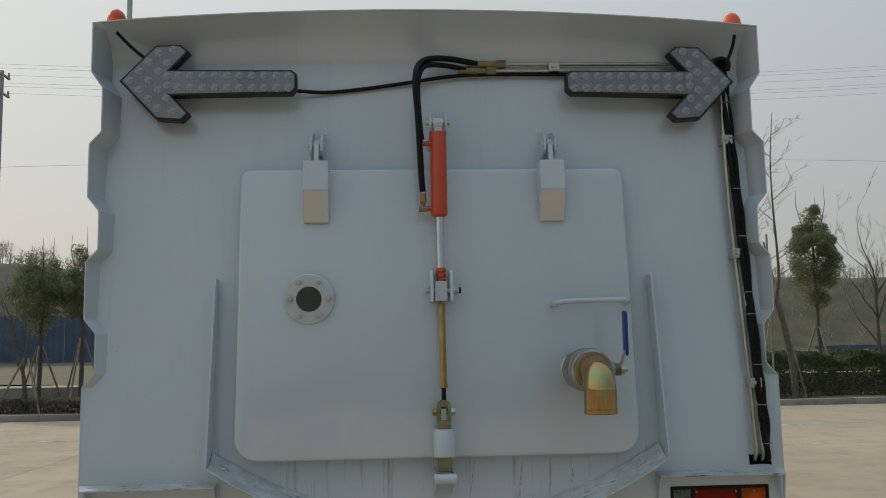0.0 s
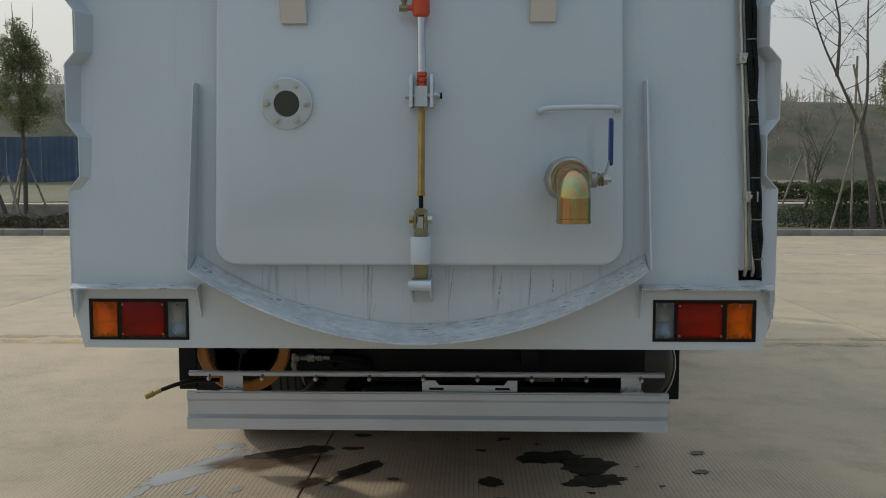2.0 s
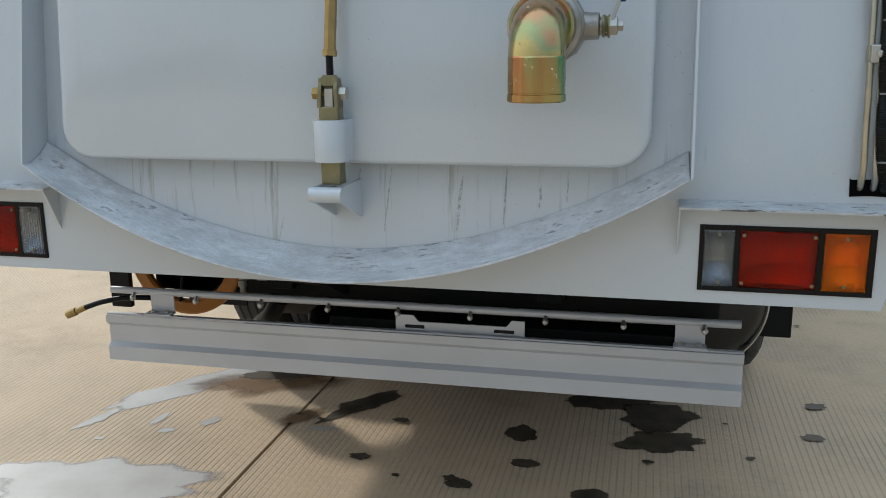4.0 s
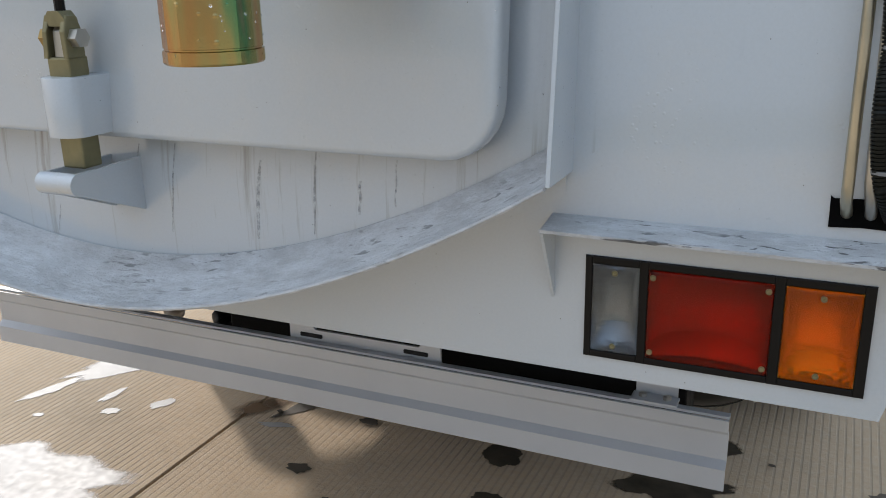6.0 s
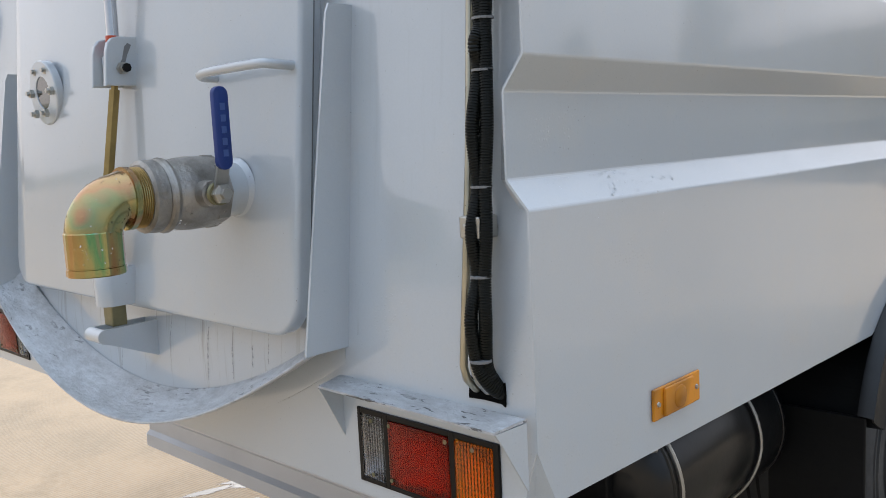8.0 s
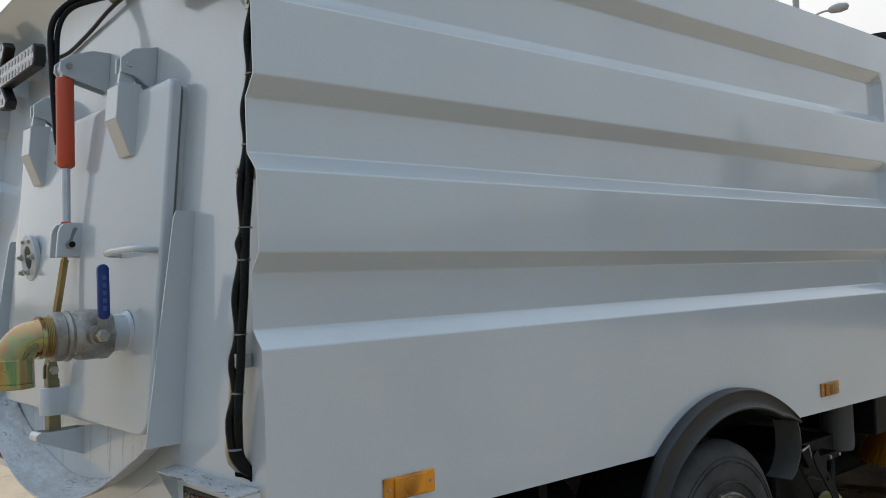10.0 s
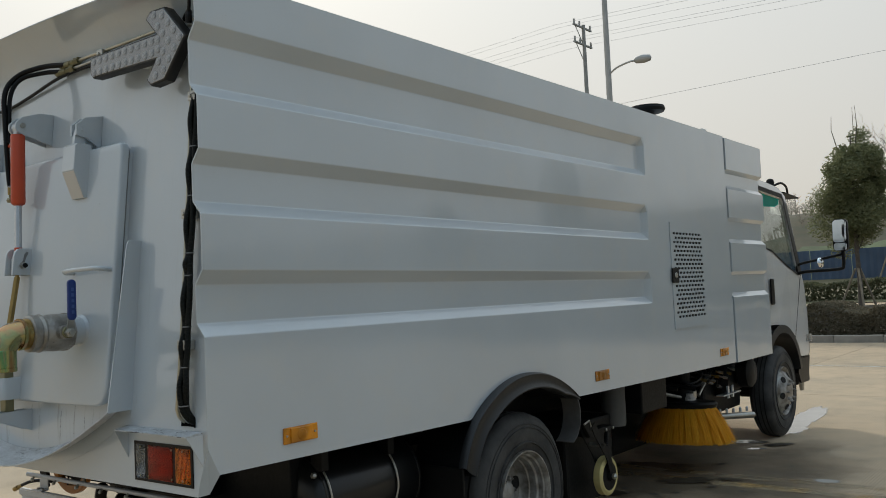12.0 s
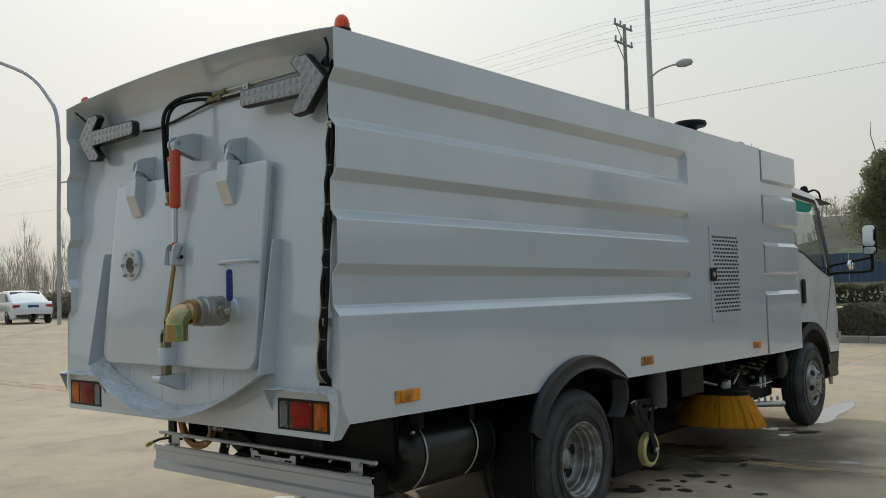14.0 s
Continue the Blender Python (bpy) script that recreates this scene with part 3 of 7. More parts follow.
GREEN_HEDGE = leaf_material("green_hedge_leaf", (0.085, 0.115, 0.055), (0.155, 0.18, 0.09))
# Paled to put the distant haze into the twigs' colour.
BRUSHWOOD = leaf_material("far_brush", (0.26, 0.23, 0.18), (0.34, 0.305, 0.245))
CAR_WHITE = paint_material("car_white", (0.80, 0.80, 0.80), 0.12, 1.0)
CAR_GLASS = material("car_dark_glass", (0.02, 0.022, 0.025), 0.05, 0, 0.0)


# ---------------------------------------------------------------- mesh tools
def part(name, bm, mat, parent=None, label="", smooth=None):
    """Links a bmesh as one mesh object under a thing or a part."""
    me = bpy.data.meshes.new(name)
    if smooth is not None:
        for f in bm.faces:
            f.smooth = True
        for e in bm.edges:
            if len(e.link_faces) == 2 and e.calc_face_angle(0) > radians(smooth):
                e.smooth = False
    bm.to_mesh(me)
    bm.free()
    me.materials.append(mat)
    ob = new(name, me)
    if parent is not None:
        ob.parent = parent
    if label:
        ob["label"] = label
    return ob


def thing(name, label, category, group="", loc=(0, 0, 0)):
    e = new(name)
    e.location = loc
    e.empty_display_size = 0.1
    return tagged(e, label, category, group)


def bevel(bm, width, seg=2, angle=30):
    edges = [e for e in bm.edges if len(e.link_faces) == 2 and e.calc_face_angle(0) > radians(angle)]
    if edges:
        bmesh.ops.bevel(bm, geom=edges, offset=width, segments=seg, affect="EDGES", profile=0.5)
    return bm


def box(x0, x1, y0, y1, z0, z1, bev=0.0, seg=2, bm=None):
    own = bmesh.new()
    bmesh.ops.create_cube(own, size=1)
    for v in own.verts:
        v.co = Vector(((x0 + x1) / 2 + v.co.x * (x1 - x0), (y0 + y1) / 2 + v.co.y * (y1 - y0), (z0 + z1) / 2 + v.co.z * (z1 - z0)))
    if bev:
        bevel(own, bev, seg)
    return merge(bm, own)


def merge(bm, own):
    if bm is None:
        return own
    vm = [bm.verts.new(v.co) for v in own.verts]
    own.verts.index_update()
    for f in own.faces:
        bm.faces.new([vm[v.index] for v in f.verts])
    own.free()
    return bm


def frame_of(d):
    d = Vector(d).normalized()
    up = Vector((0, 0, 1)) if abs(d.z) < 0.9 else Vector((1, 0, 0))
    a = d.cross(up).normalized()
    return a, a.cross(d).normalized()


def tube(points, radius, sides=10, bm=None, cap=True):
    """A round bar swept along points; radius may be a list."""
    own = bmesh.new()
    pts = [Vector(p) for p in points]
    rads = radius if isinstance(radius, (list, tuple)) else [radius] * len(pts)
    rings = []
    a0 = None
    for i, p in enumerate(pts):
        d = (pts[min(i + 1, len(pts) - 1)] - pts[max(i - 1, 0)])
        if a0 is None:
            a, b = frame_of(d)
        else:
            dn = d.normalized()
            a = (a0 - dn * a0.dot(dn)).normalized()
            b = a.cross(dn).normalized()
        a0 = a
        rings.append([own.verts.new(p + (a * math.cos(2 * math.pi * k / sides) + b * math.sin(2 * math.pi * k / sides)) * rads[i]) for k in range(sides)])
    for r, s in zip(rings, rings[1:]):
        for k in range(sides):
            own.faces.new((r[k], r[(k + 1) % sides], s[(k + 1) % sides], s[k]))
    if cap:
        own.faces.new(rings[0][::-1])
        own.faces.new(rings[-1])
    bmesh.ops.recalc_face_normals(own, faces=own.faces)
    return merge(bm, own)


def smooth_path(points, n=8):
    """Catmull-Rom through points."""
    p = [Vector(q) for q in points]
    p = [p[0] * 2 - p[1]] + p + [p[-1] * 2 - p[-2]]
    out = []
    for i in range(1, len(p) - 2):
        for k in range(n):
            t = k / n
            out.append(0.5 * ((2 * p[i]) + (p[i + 1] - p[i - 1]) * t + (2 * p[i - 1] - 5 * p[i] + 4 * p[i + 1] - p[i + 2]) * t * t
                              + (3 * p[i] - p[i - 1] - 3 * p[i + 1] + p[i + 2]) * t ** 3))
    out.append(p[-2])
    return out


def lathe(profile, origin, axis, sides=24, bm=None, close=False):
    """Turned form: profile of (along, radius) about an axis."""
    own = bmesh.new()
    o, d = Vector(origin), Vector(axis).normalized()
    a, b = frame_of(d)
    rings = []
    for t, r in profile:
        r = max(r, 1e-4)
        rings.append([own.verts.new(o + d * t + (a * math.cos(2 * math.pi * k / sides) + b * math.sin(2 * math.pi * k / sides)) * r) for k in range(sides)])
    pairs = list(zip(rings, rings[1:])) + ([(rings[-1], rings[0])] if close else [])
    for r, s in pairs:
        for k in range(sides):
            own.faces.new((r[k], r[(k + 1) % sides], s[(k + 1) % sides], s[k]))
    if not close:
        own.faces.new(rings[0])
        own.faces.new(rings[-1])
    bmesh.ops.recalc_face_normals(own, faces=own.faces)
    return merge(bm, own)


def prism(outline, place, d0, d1, bev=0.0, seg=2, bm=None):
    """An outline (u, v) raised from depth d0 to d1; place(u, v, d) gives the point."""
    own = bmesh.new()
    a = [own.verts.new(place(u, v, d0)) for u, v in outline]
    b = [own.verts.new(place(u, v, d1)) for u, v in outline]
    n = len(outline)
    own.faces.new(a)
    top = own.faces.new(b[::-1])
    for i in range(n):
        own.faces.new((a[i], b[i], b[(i + 1) % n], a[(i + 1) % n]))
    bmesh.ops.recalc_face_normals(own, faces=own.faces)
    if bev:
        bmesh.ops.bevel(own, geom=list(top.edges), offset=bev, segments=seg, affect="EDGES", profile=0.5)
    return merge(bm, own)


def rounded(x0, x1, z0, z1, r, n=5):
    """Rounded rectangle outline; r: radii of (x0,z0) (x1,z0) (x1,z1) (x0,z1)."""
    rs = r if isinstance(r, (list, tuple)) else [r] * 4
    out = []
    for (cx, cz, sx, sz, a0), q in zip(((x0, z0, 1, 1, 180), (x1, z0, -1, 1, 270), (x1, z1, -1, -1, 0), (x0, z1, 1, -1, 90)), rs):
        for k in range(n + 1):
            a = radians(a0 + 90 * k / n)
            out.append((cx + sx * q + q * math.cos(a), cz + sz * q + q * math.sin(a)))
    return out


def sheet(grid, thick=0.0, bm=None):
    """A sheet from rows of points; thick gives it a back by shifting along its normals."""
    own = bmesh.new()
    vs = [[own.verts.new(p) for p in row] for row in grid]
    for r, s in zip(vs, vs[1:]):
        for a, b, c, d in zip(r, r[1:], s[1:], s):
            own.faces.new((a, b, c, d))
    if thick:
        bmesh.ops.recalc_face_normals(own, faces=own.faces)
        bmesh.ops.solidify(own, geom=list(own.faces), thickness=thick)
    return merge(bm, own)


def ribbed(points, r, pitch=0.012, sides=10):
    """Spiral-wrapped hose: ridges along a smooth path."""
    raw = smooth_path(points, 10)
    low = 0.84 if pitch > 0.006 else 0.86
    steps = ((0.0, 1.0), (0.58, 1.0), (0.68, low), (0.90, low)) if pitch < 0.006 else ((0.0, 1.0), (0.5, low))
    out, rad, gone, nxt, k = [], [], 0.0, 0.0, 0
    for a, b in zip(raw, raw[1:]):
        d = (b - a).length
        while nxt <= gone + d and d > 0:
            out.append(a.lerp(b, (nxt - gone) / d))
            rad.append(r * steps[k % len(steps)][1])
            k += 1
            nxt = pitch * (k // len(steps) + steps[k % len(steps)][0])
        gone += d
    return tube(out, rad, sides)


# ---------------------------------------------------------------- the sweeper truck
truck = thing("road_sweeper_truck", "white road sweeper truck parked on a concrete yard", "truck")
W = 1.15
RIM = 0.012


def lean(z):
    """The rear wall stands upright to the lamps and leans forward above them."""
    return 0.0 if z < 1.02 else 0.10 * (z - 1.02)


def on_wall(x, z, d):
    return Vector((x, lean(z) - d, z))


def roof_z(x):
    return 2.55 + 0.05 * (1 - (x / W) ** 2)


# corrugation: height at the rear end and at the front end of the panel, inset
RIBS = [(2.548, 2.556, 0), (2.375, 2.375, 0), (2.32, 2.325, 1), (2.17, 2.172, 1), (2.128, 2.13, 0), (1.948, 1.94, 0), (1.900, 1.893, 1),
        (1.775, 1.762, 1), (1.732, 1.718, 0), (1.545, 1.515, 0), (1.497, 1.467, 1), (1.368, 1.355, 1), (1.325, 1.312, 0)]
DEPTH = 0.038


def bottom_z(y):
    return 0.872 - 0.013 * y + 0.09 * max(0.0, (0.055 - y) / 0.043)


def arch_z(y):
    c, z0, r = 1.922, 0.271, 0.733
    return z0 + math.sqrt(max(0, r * r - (y - c) ** 2)) if abs(y - c) < 0.6 else 0


def side_panel(sign):
    ys = [RIM, 0.055, 0.3, 0.8, 1.3] + [1.40 + 0.055 * k for k in range(20)] + [2.6, 3.1, 3.44, 3.475, 3.8, 4.4, 4.93]
    rows = []
    for zr, zf, g in RIBS:
        rows.append([Vector((sign * (W - (DEPTH * g if y <= 3.44 else 0)), y, zr + (zf - zr) * min(y, 3.475) / 3.475)) for y in ys])
    rows.append([Vector((sign * W, y, max(bottom_z(y), arch_z(y)))) for y in ys])
    bm = sheet(rows)
    bmesh.ops.recalc_face_normals(bm, faces=bm.faces)
    flip = sum(f.normal.x * f.calc_area() for f in bm.faces) * sign < 0
    if flip:
        bmesh.ops.reverse_faces(bm, faces=bm.faces)
    bmesh.ops.bevel(bm, geom=[e for e in bm.edges if len(e.link_faces) == 2 and e.calc_face_angle(0) > radians(20)], offset=0.003, segments=2, affect="EDGES", profile=0.5)
    bmesh.ops.solidify(bm, geom=list(bm.faces), thickness=0.004)
    return part("side_panel", bm, WHITE, truck, "corrugated white steel side panel")


side_panel(1)
side_panel(-1)

# roof sheet, crowned, with the rear edge overhanging
xs = [W * (k / 12 - 1) for k in range(25)]
part("roof", sheet([[Vector((x, y, roof_z(x) - (0.0 if abs(x) < W - 1e-6 else 0.003))) for x in xs] for y in (RIM - 0.002, 1.0, 3.0, 4.93)], 0.004), WHITE, truck,
     "crowned white roof sheet", 60)

# rear wall with its bent rim and the cove under the roof edge
cols = [-1.0, -0.946, -0.661, -0.5, -0.35, -0.2, 0, 0.2, 0.35, 0.5, 0.661, 0.946, 1.0]


def half_width(z):
    prof = [(r[0], W - 0.003 - DEPTH * r[2]) for r in RIBS] + [(0.96, W - 0.003), (0.805, 1.106)]
    for (za, wa), (zb, wb) in zip(prof, prof[1:]):
        if zb <= z <= za:
            return wb + (wa - wb) * (z - zb) / (za - zb)
    return prof[0][1] if z > prof[0][0] else prof[-1][1]


rows = []
for z in [0.805, 0.834, 0.966, 1.02, 1.2, 1.325, 1.368, 1.497, 1.545, 1.732, 1.775, 1.90, 1.948, 2.128, 2.17, 2.32, 2.375, 2.41]:
    hw = half_width(z)
    rows.append([Vector(((c if abs(c) != 0.946 or z < 1.1 else math.copysign(0.975 if z > 1.3 else 0.96, c)) * (hw if z > 1.3 or abs(c) > 0.99 else 1.147), lean(z) if abs(c) < 0.99 else (RIM + 0.001 if z > 0.9 else 0.0), z)) for c in cols])
for f, y in ((0.25, 0.135), (0.5, 0.118), (0.72, 0.085), (0.9, 0.042), (1.0, RIM + 0.001)):
    rows.append([Vector(((c if abs(c) != 0.946 else math.copysign(0.975, c)) * (W - 0.004), y if abs(c) < 0.99 else RIM + 0.001, 2.41 + (roof_z(c * (W - 0.004)) - 0.004 - 2.41) * f)) for c in cols])
bm = sheet(rows)
bmesh.ops.recalc_face_normals(bm, faces=bm.faces)
if sum(f.normal.y * f.calc_area() for f in bm.faces) > 0:
    bmesh.ops.reverse_faces(bm, faces=bm.faces)
lamp_holes = [f for f in bm.faces if 0.76 < abs(f.calc_center_median().x) < 1.08 and 0.84 < f.calc_center_median().z < 0.96]
bmesh.ops.delete(bm, geom=lamp_holes, context="FACES")
part("rear_wall", bm, REAR, truck, "white enamelled rear wall, leaning forward", 25)

for s in (-1, 1):
    bm = bmesh.new()
    vs = [bm.verts.new(p) for p in ((s * 1.1500, RIM - 0.002, 0.964), (s * 1.106, -0.001, 0.805), (s * 1.108, 0.045, 0.806), (s * 1.1500, 0.056, 0.8712))]
    for tri in ((0, 1, 2), (0, 2, 3)):
        bm.faces.new([vs[k] for k in tri])
    bmesh.ops.recalc_face_normals(bm, faces=bm.faces)
    bmesh.ops.solidify(bm, geom=list(bm.faces), thickness=0.003)
    part("corner_return", bm, WHITE, truck)

# closing sheets underneath and in front
part("underfloor", box(-W + 0.01, W - 0.01, 0.02, 5.75, 0.93, 0.95), BLACK, truck)
part("front_bulkhead", box(-W + 0.06, W - 0.06, 5.70, 5.72, 0.85, 2.53), WHITE, truck)
part("rear_skirt_return", box(-1.10, 1.10, 0.004, 0.05, 0.805, 0.815), WHITE, truck)


# ---- front equipment cabinet with its own corrugation
def front_cabinet(sign):
    ribs = [(2.545, 0), (2.30, 0), (2.275, 1), (2.18, 1), (2.145, 0), (1.925, 0), (1.90, 1), (1.76, 1), (1.725, 0), (1.505, 0), (1.48, 1), (1.34, 1), (1.305, 0), (0.805, 0)]
    bm = bmesh.new()
    grid = [[Vector((sign * (W + 0.008 - 0.034 * g), y, z)) for y in (4.945, 5.79)] for z, g in ribs]
    own = sheet(grid)
    bmesh.ops.recalc_face_normals(own, faces=own.faces)
    if sum(f.normal.x * f.calc_area() for f in own.faces) * sign < 0:
        bmesh.ops.reverse_faces(own, faces=own.faces)
    bmesh.ops.solidify(own, geom=list(own.faces), thickness=0.03)
    bm = merge(bm, own)
    box(sign * W - (0.6 if sign > 0 else 0), sign * W + (0.6 if sign < 0 else 0) - sign * 0.03, 5.76, 5.79, 0.81, 2.54, bm=bm)
    cab = part("front_cabinet", bm, WHITE, truck, "corrugated white equipment cabinet")
    box_dark = box(sign * (W - 0.05) - 0.01, sign * (W - 0.05) + 0.01, 4.928, 4.947, 0.83, 2.53)
    part("panel_gap", box_dark, DARK, cab)
    return cab


front_cabinet(1)
front_cabinet(-1)
part("cabinet_roof", sheet([[Vector((x, y, roof_z(x) - 0.004)) for x in xs] for y in (4.935, 5.79)], 0.004), WHITE, truck)

# ---- perforated vent door
bm = bmesh.new()
vy0, vy1, vz0, vz1 = 3.80, 4.395, 1.125, 1.845
hy0, hy1, hz0, hz1 = 3.838, 4.362, 1.19, 1.785
x0, x1 = W + 0.001, W + 0.007
box(x0, x1, vy0, vy1, vz0, hz0, bm=bm)
box(x0, x1, vy0, vy1, hz1, vz1, bm=bm)
box(x0, x1, vy0, hy0, hz0, hz1, bm=bm)
box(x0, x1, hy1, vy1, hz0, hz1, bm=bm)
rows_n, cols_n = 20, 9
ph = (hz1 - hz0) / rows_n
pw = (hy1 - hy0) / (cols_n + 0.5)


def slotted(ya, yb, za, zb):
    """One cell of the sheet with a round-ended slot through it."""
    cy, cz, hw, hh = (ya + yb) / 2, (za + zb) / 2, 0.0232, 0.0078
    ring = [(cy + hw - 0.006 + 0.006 * a, cz + hh * b) if a > 0 else (cy - hw + 0.006 + 0.006 * a, cz + hh * b)
            for a, b in ((1, -0.5), (1, 0.5), (0.4, 1), (-0.4, 1), (-1, 0.5), (-1, -0.5), (-0.4, -1), (0.4, -1))]
    edge = [(yb, za), (yb, zb), (yb, zb), (ya, zb), (ya, zb), (ya, za), (ya, za), (yb, za)]
    hole = [bm.verts.new((x1, y, z)) for y, z in ring]
    back = [bm.verts.new((x0, y, z)) for y, z in ring]
    rim = {q: bm.verts.new((x1, *q)) for q in set(edge)}
    for k in range(8):
        n = (k + 1) % 8
        bm.faces.new((hole[k], hole[n], back[n], back[k]))
        corner = [rim[edge[k]]] + ([rim[edge[n]]] if edge[n] != edge[k] else [])
        bm.faces.new([hole[n], hole[k]] + corner)


for r in range(rows_n):
    z = hz0 + r * ph
    shift = 0.0 if r % 2 else pw * 0.5
    for a, b in ((hy0, hy0 + shift), (hy0 + shift + cols_n * pw, hy1)):
        if b - a > 0.002:
            box(x0, x1, a, b, z, z + ph, bm=bm)
    for k in range(cols_n):
        slotted(hy0 + shift + k * pw, hy0 + shift + (k + 1) * pw, z, z + ph)
bmesh.ops.recalc_face_normals(bm, faces=bm.faces)
vent = part("vent_door", bm, WHITE, truck, "perforated white steel vent door")
part("vent_backing", box(W - 0.003, W + 0.0015, hy0, hy1, hz0, hz1), DARK, vent)
part("latch", box(W + 0.007, W + 0.016, 3.785, 3.89, 1.435, 1.535, 0.003), BLACK, vent, "black square latch")
part("latch_key", lathe([(0, 0.02), (0.004, 0.018), (0.005, 0.004)], (W + 0.016, 3.84, 1.485), (1, 0, 0), 14), GALV, vent)


# ---- rear door
def door_outline(g):
    return rounded(-0.655 - g, 0.655 + g, 1.083 - g, 2.045 + g, [0.075, 0.075, 0.03, 0.03], 6)


door = part("rear_door", prism(door_outline(0), on_wall, 0.026, 0.056, 0.010, 3), WHITE, truck, "large white enamelled rear discharge door", 40)
part("door_seal", prism(door_outline(-0.012), on_wall, 0.014, 0.027), TIE, door, "grey rubber seal")
part("door_frame", prism(door_outline(-0.014), on_wall, -0.01, 0.015, 0.004, 2), WHITE, door, "", 40)


# ---- apron: side strips and the curved drip tray below the door
def apron_z(x):
    t = abs(x) / 0.728
    return 0.846 + 0.226 * t ** 1.96


tray = []
xa = [0.728 * (k / 20 - 1) for k in range(41)]
for f in (0.0, 0.08, 0.18, 0.32, 0.5, 0.75, 1.0):
    tray.append([Vector((x, lean(apron_z(x)) - 0.004 - (0.122 - 0.034 * (abs(x) / 0.728) ** 2) * f, apron_z(x) + 0.042 * (1 - f) ** 2.2)) for x in xa])
apron = part("drip_tray", sheet(tray, 0.004), LEDGE, truck, "grimy curved drip tray under the door", 50)
part("tray_lip", tube([Vector((x, lean(apron_z(x)) - 0.005 - (0.122 - 0.034 * (abs(x) / 0.728) ** 2), apron_z(x) - 0.003)) for x in xa], 0.003, 6), LEDGE, apron)
part("tray_back", sheet([[Vector((x, lean(apron_z(x)) - 0.003, apron_z(x) + (0.042 if k == 0 else -0.03))) for x in xa] for k in (0, 1)], 0.002), WHITE, apron)
for s in (-1, 1):
    bm = prism([(1.672, 0.0), (1.672, 0.052), (1.655, 0.058), (1.072, 0.094), (1.072, 0.0)],
               lambda z, d, q: Vector((s * (0.726 + 0.004 * (1.672 - z) / 0.6 + q), lean(z) - d, z)), 0.0, 0.005)
    part("side_guard", bm, WHITE, apron, "upright white guard strip")

# dark runs dried on the wall between door and tray
for x0, z0, x1, z1, w in ((0.269, 1.055, 0.258, 0.935, 0.0032), (0.365, 1.072, 0.356, 0.952, 0.0018), (0.436, 1.037, 0.433, 0.989, 0.0024), (0.492, 1.069, 0.489, 1.002, 0.0016), (0.043, 1.065, 0.030, 0.987, 0.0018), (0.114, 1.069, 0.094, 0.929, 0.0014), (-0.14, 0.954, -0.157, 0.890, 0.0014)):
    rows_ = []
    for k in range(9):
        f = k / 8
        x, z = x0 + (x1 - x0) * f + 0.002 * noise.noise((f * 3, x0 * 9, 1)), z0 + (z1 - z0) * f
        half = w * (0.35 + 0.9 * math.sin(math.pi * (0.12 + 0.8 * f)) * (0.75 + 0.5 * noise.noise((f * 6, x0 * 7, 4))))
        rows_.append([on_wall(x - half, z, 0.0012), on_wall(x + half, z, 0.0012)])
    part("dried_run", sheet(rows_, 0.0004), RUN, apron, "dark dried water run")

# ---- lamp shelves and rear lamps
for s in (-1, 1):
    bm = bmesh.new()
    xi, xo = 0.712, 1.141
    prism([(xi, 0.0), (xo, 0.0), (xo - 0.017, 0.056), (xi, 0.052)], lambda x, d, q: Vector((s * x, -d, 1.018 - 0.16 * d - q)), 0.0, 0.004, bm=bm)
    hood = part("lamp_hood", bm, HOOD, truck, "grimy white shelf above the rear lamp")
    for xg, slant in ((xi, 0.0), (xo - 0.004, 0.30)):
        g = prism([(1.012, 0.0), (1.005, 0.053), (0.99, 0.044), (0.905, 0.0)], lambda z, d, q: Vector((s * (xg + q - slant * d), -d, z)), 0.0, 0.004)
        part("gusset", g, WHITE, hood)
    at = lambda x, z, d: Vector((s * x, -d, z))
    lamp = part("rear_lamp", prism(rounded(0.757, 1.087, 0.832, 0.968, 0.002, 1), at, -0.045, -0.041), CONDUIT, truck, "black rear lamp housing with three lenses")
    bars = bmesh.new()
    for xa0, xa1 in ((0.757, 0.766), (0.825, 0.836), (0.981, 0.993), (1.075, 1.087)):
        prism([(xa0, 0.832), (xa1, 0.832), (xa1, 0.968), (xa0, 0.968)], at, -0.041, 0.004, 0.0012, bm=bars)
    for za0, za1 in ((0.832, 0.841), (0.958, 0.968)):
        for xa0, xa1 in ((0.766, 0.825), (0.836, 0.981), (0.993, 1.075)):
            prism([(xa0, za0), (xa1, za0), (xa1, za1), (xa0, za1)], at, -0.041, 0.0038, 0.0012, bm=bars)
    part("lamp_frame", bars, CONDUIT, lamp)
    for nm, mat, a, b in (("clear_lens", LAMP_CLEAR, 0.766, 0.825), ("red_lens", LAMP_RED, 0.836, 0.981), ("amber_lens", LAMP_ORANGE, 0.993, 1.075)):
        lens = part(nm, prism(rounded(a + 0.0005, b - 0.0005, 0.8415, 0.9575, 0.004, 2), at, 0.0015, 0.0055, 0.002), mat, lamp, "", 40)
        mid_, half_ = (a + b) / 2, (b - a) / 2
        dish = [[at(mid_ + half_ * u, 0.8995 + 0.058 * v, 0.0005 - 0.024 * math.sqrt(max(0.0, 1 - u * u)) * math.sqrt(max(0.0, 1 - v * v))) for u in [math.sin(radians(q * 7.5 - 90)) for q in range(25)]] for v in [math.sin(radians(q * 9 - 90)) for q in range(21)]]
        part("reflector", sheet(dish), REFLECTOR, lens, "silvered reflector dish", 60)
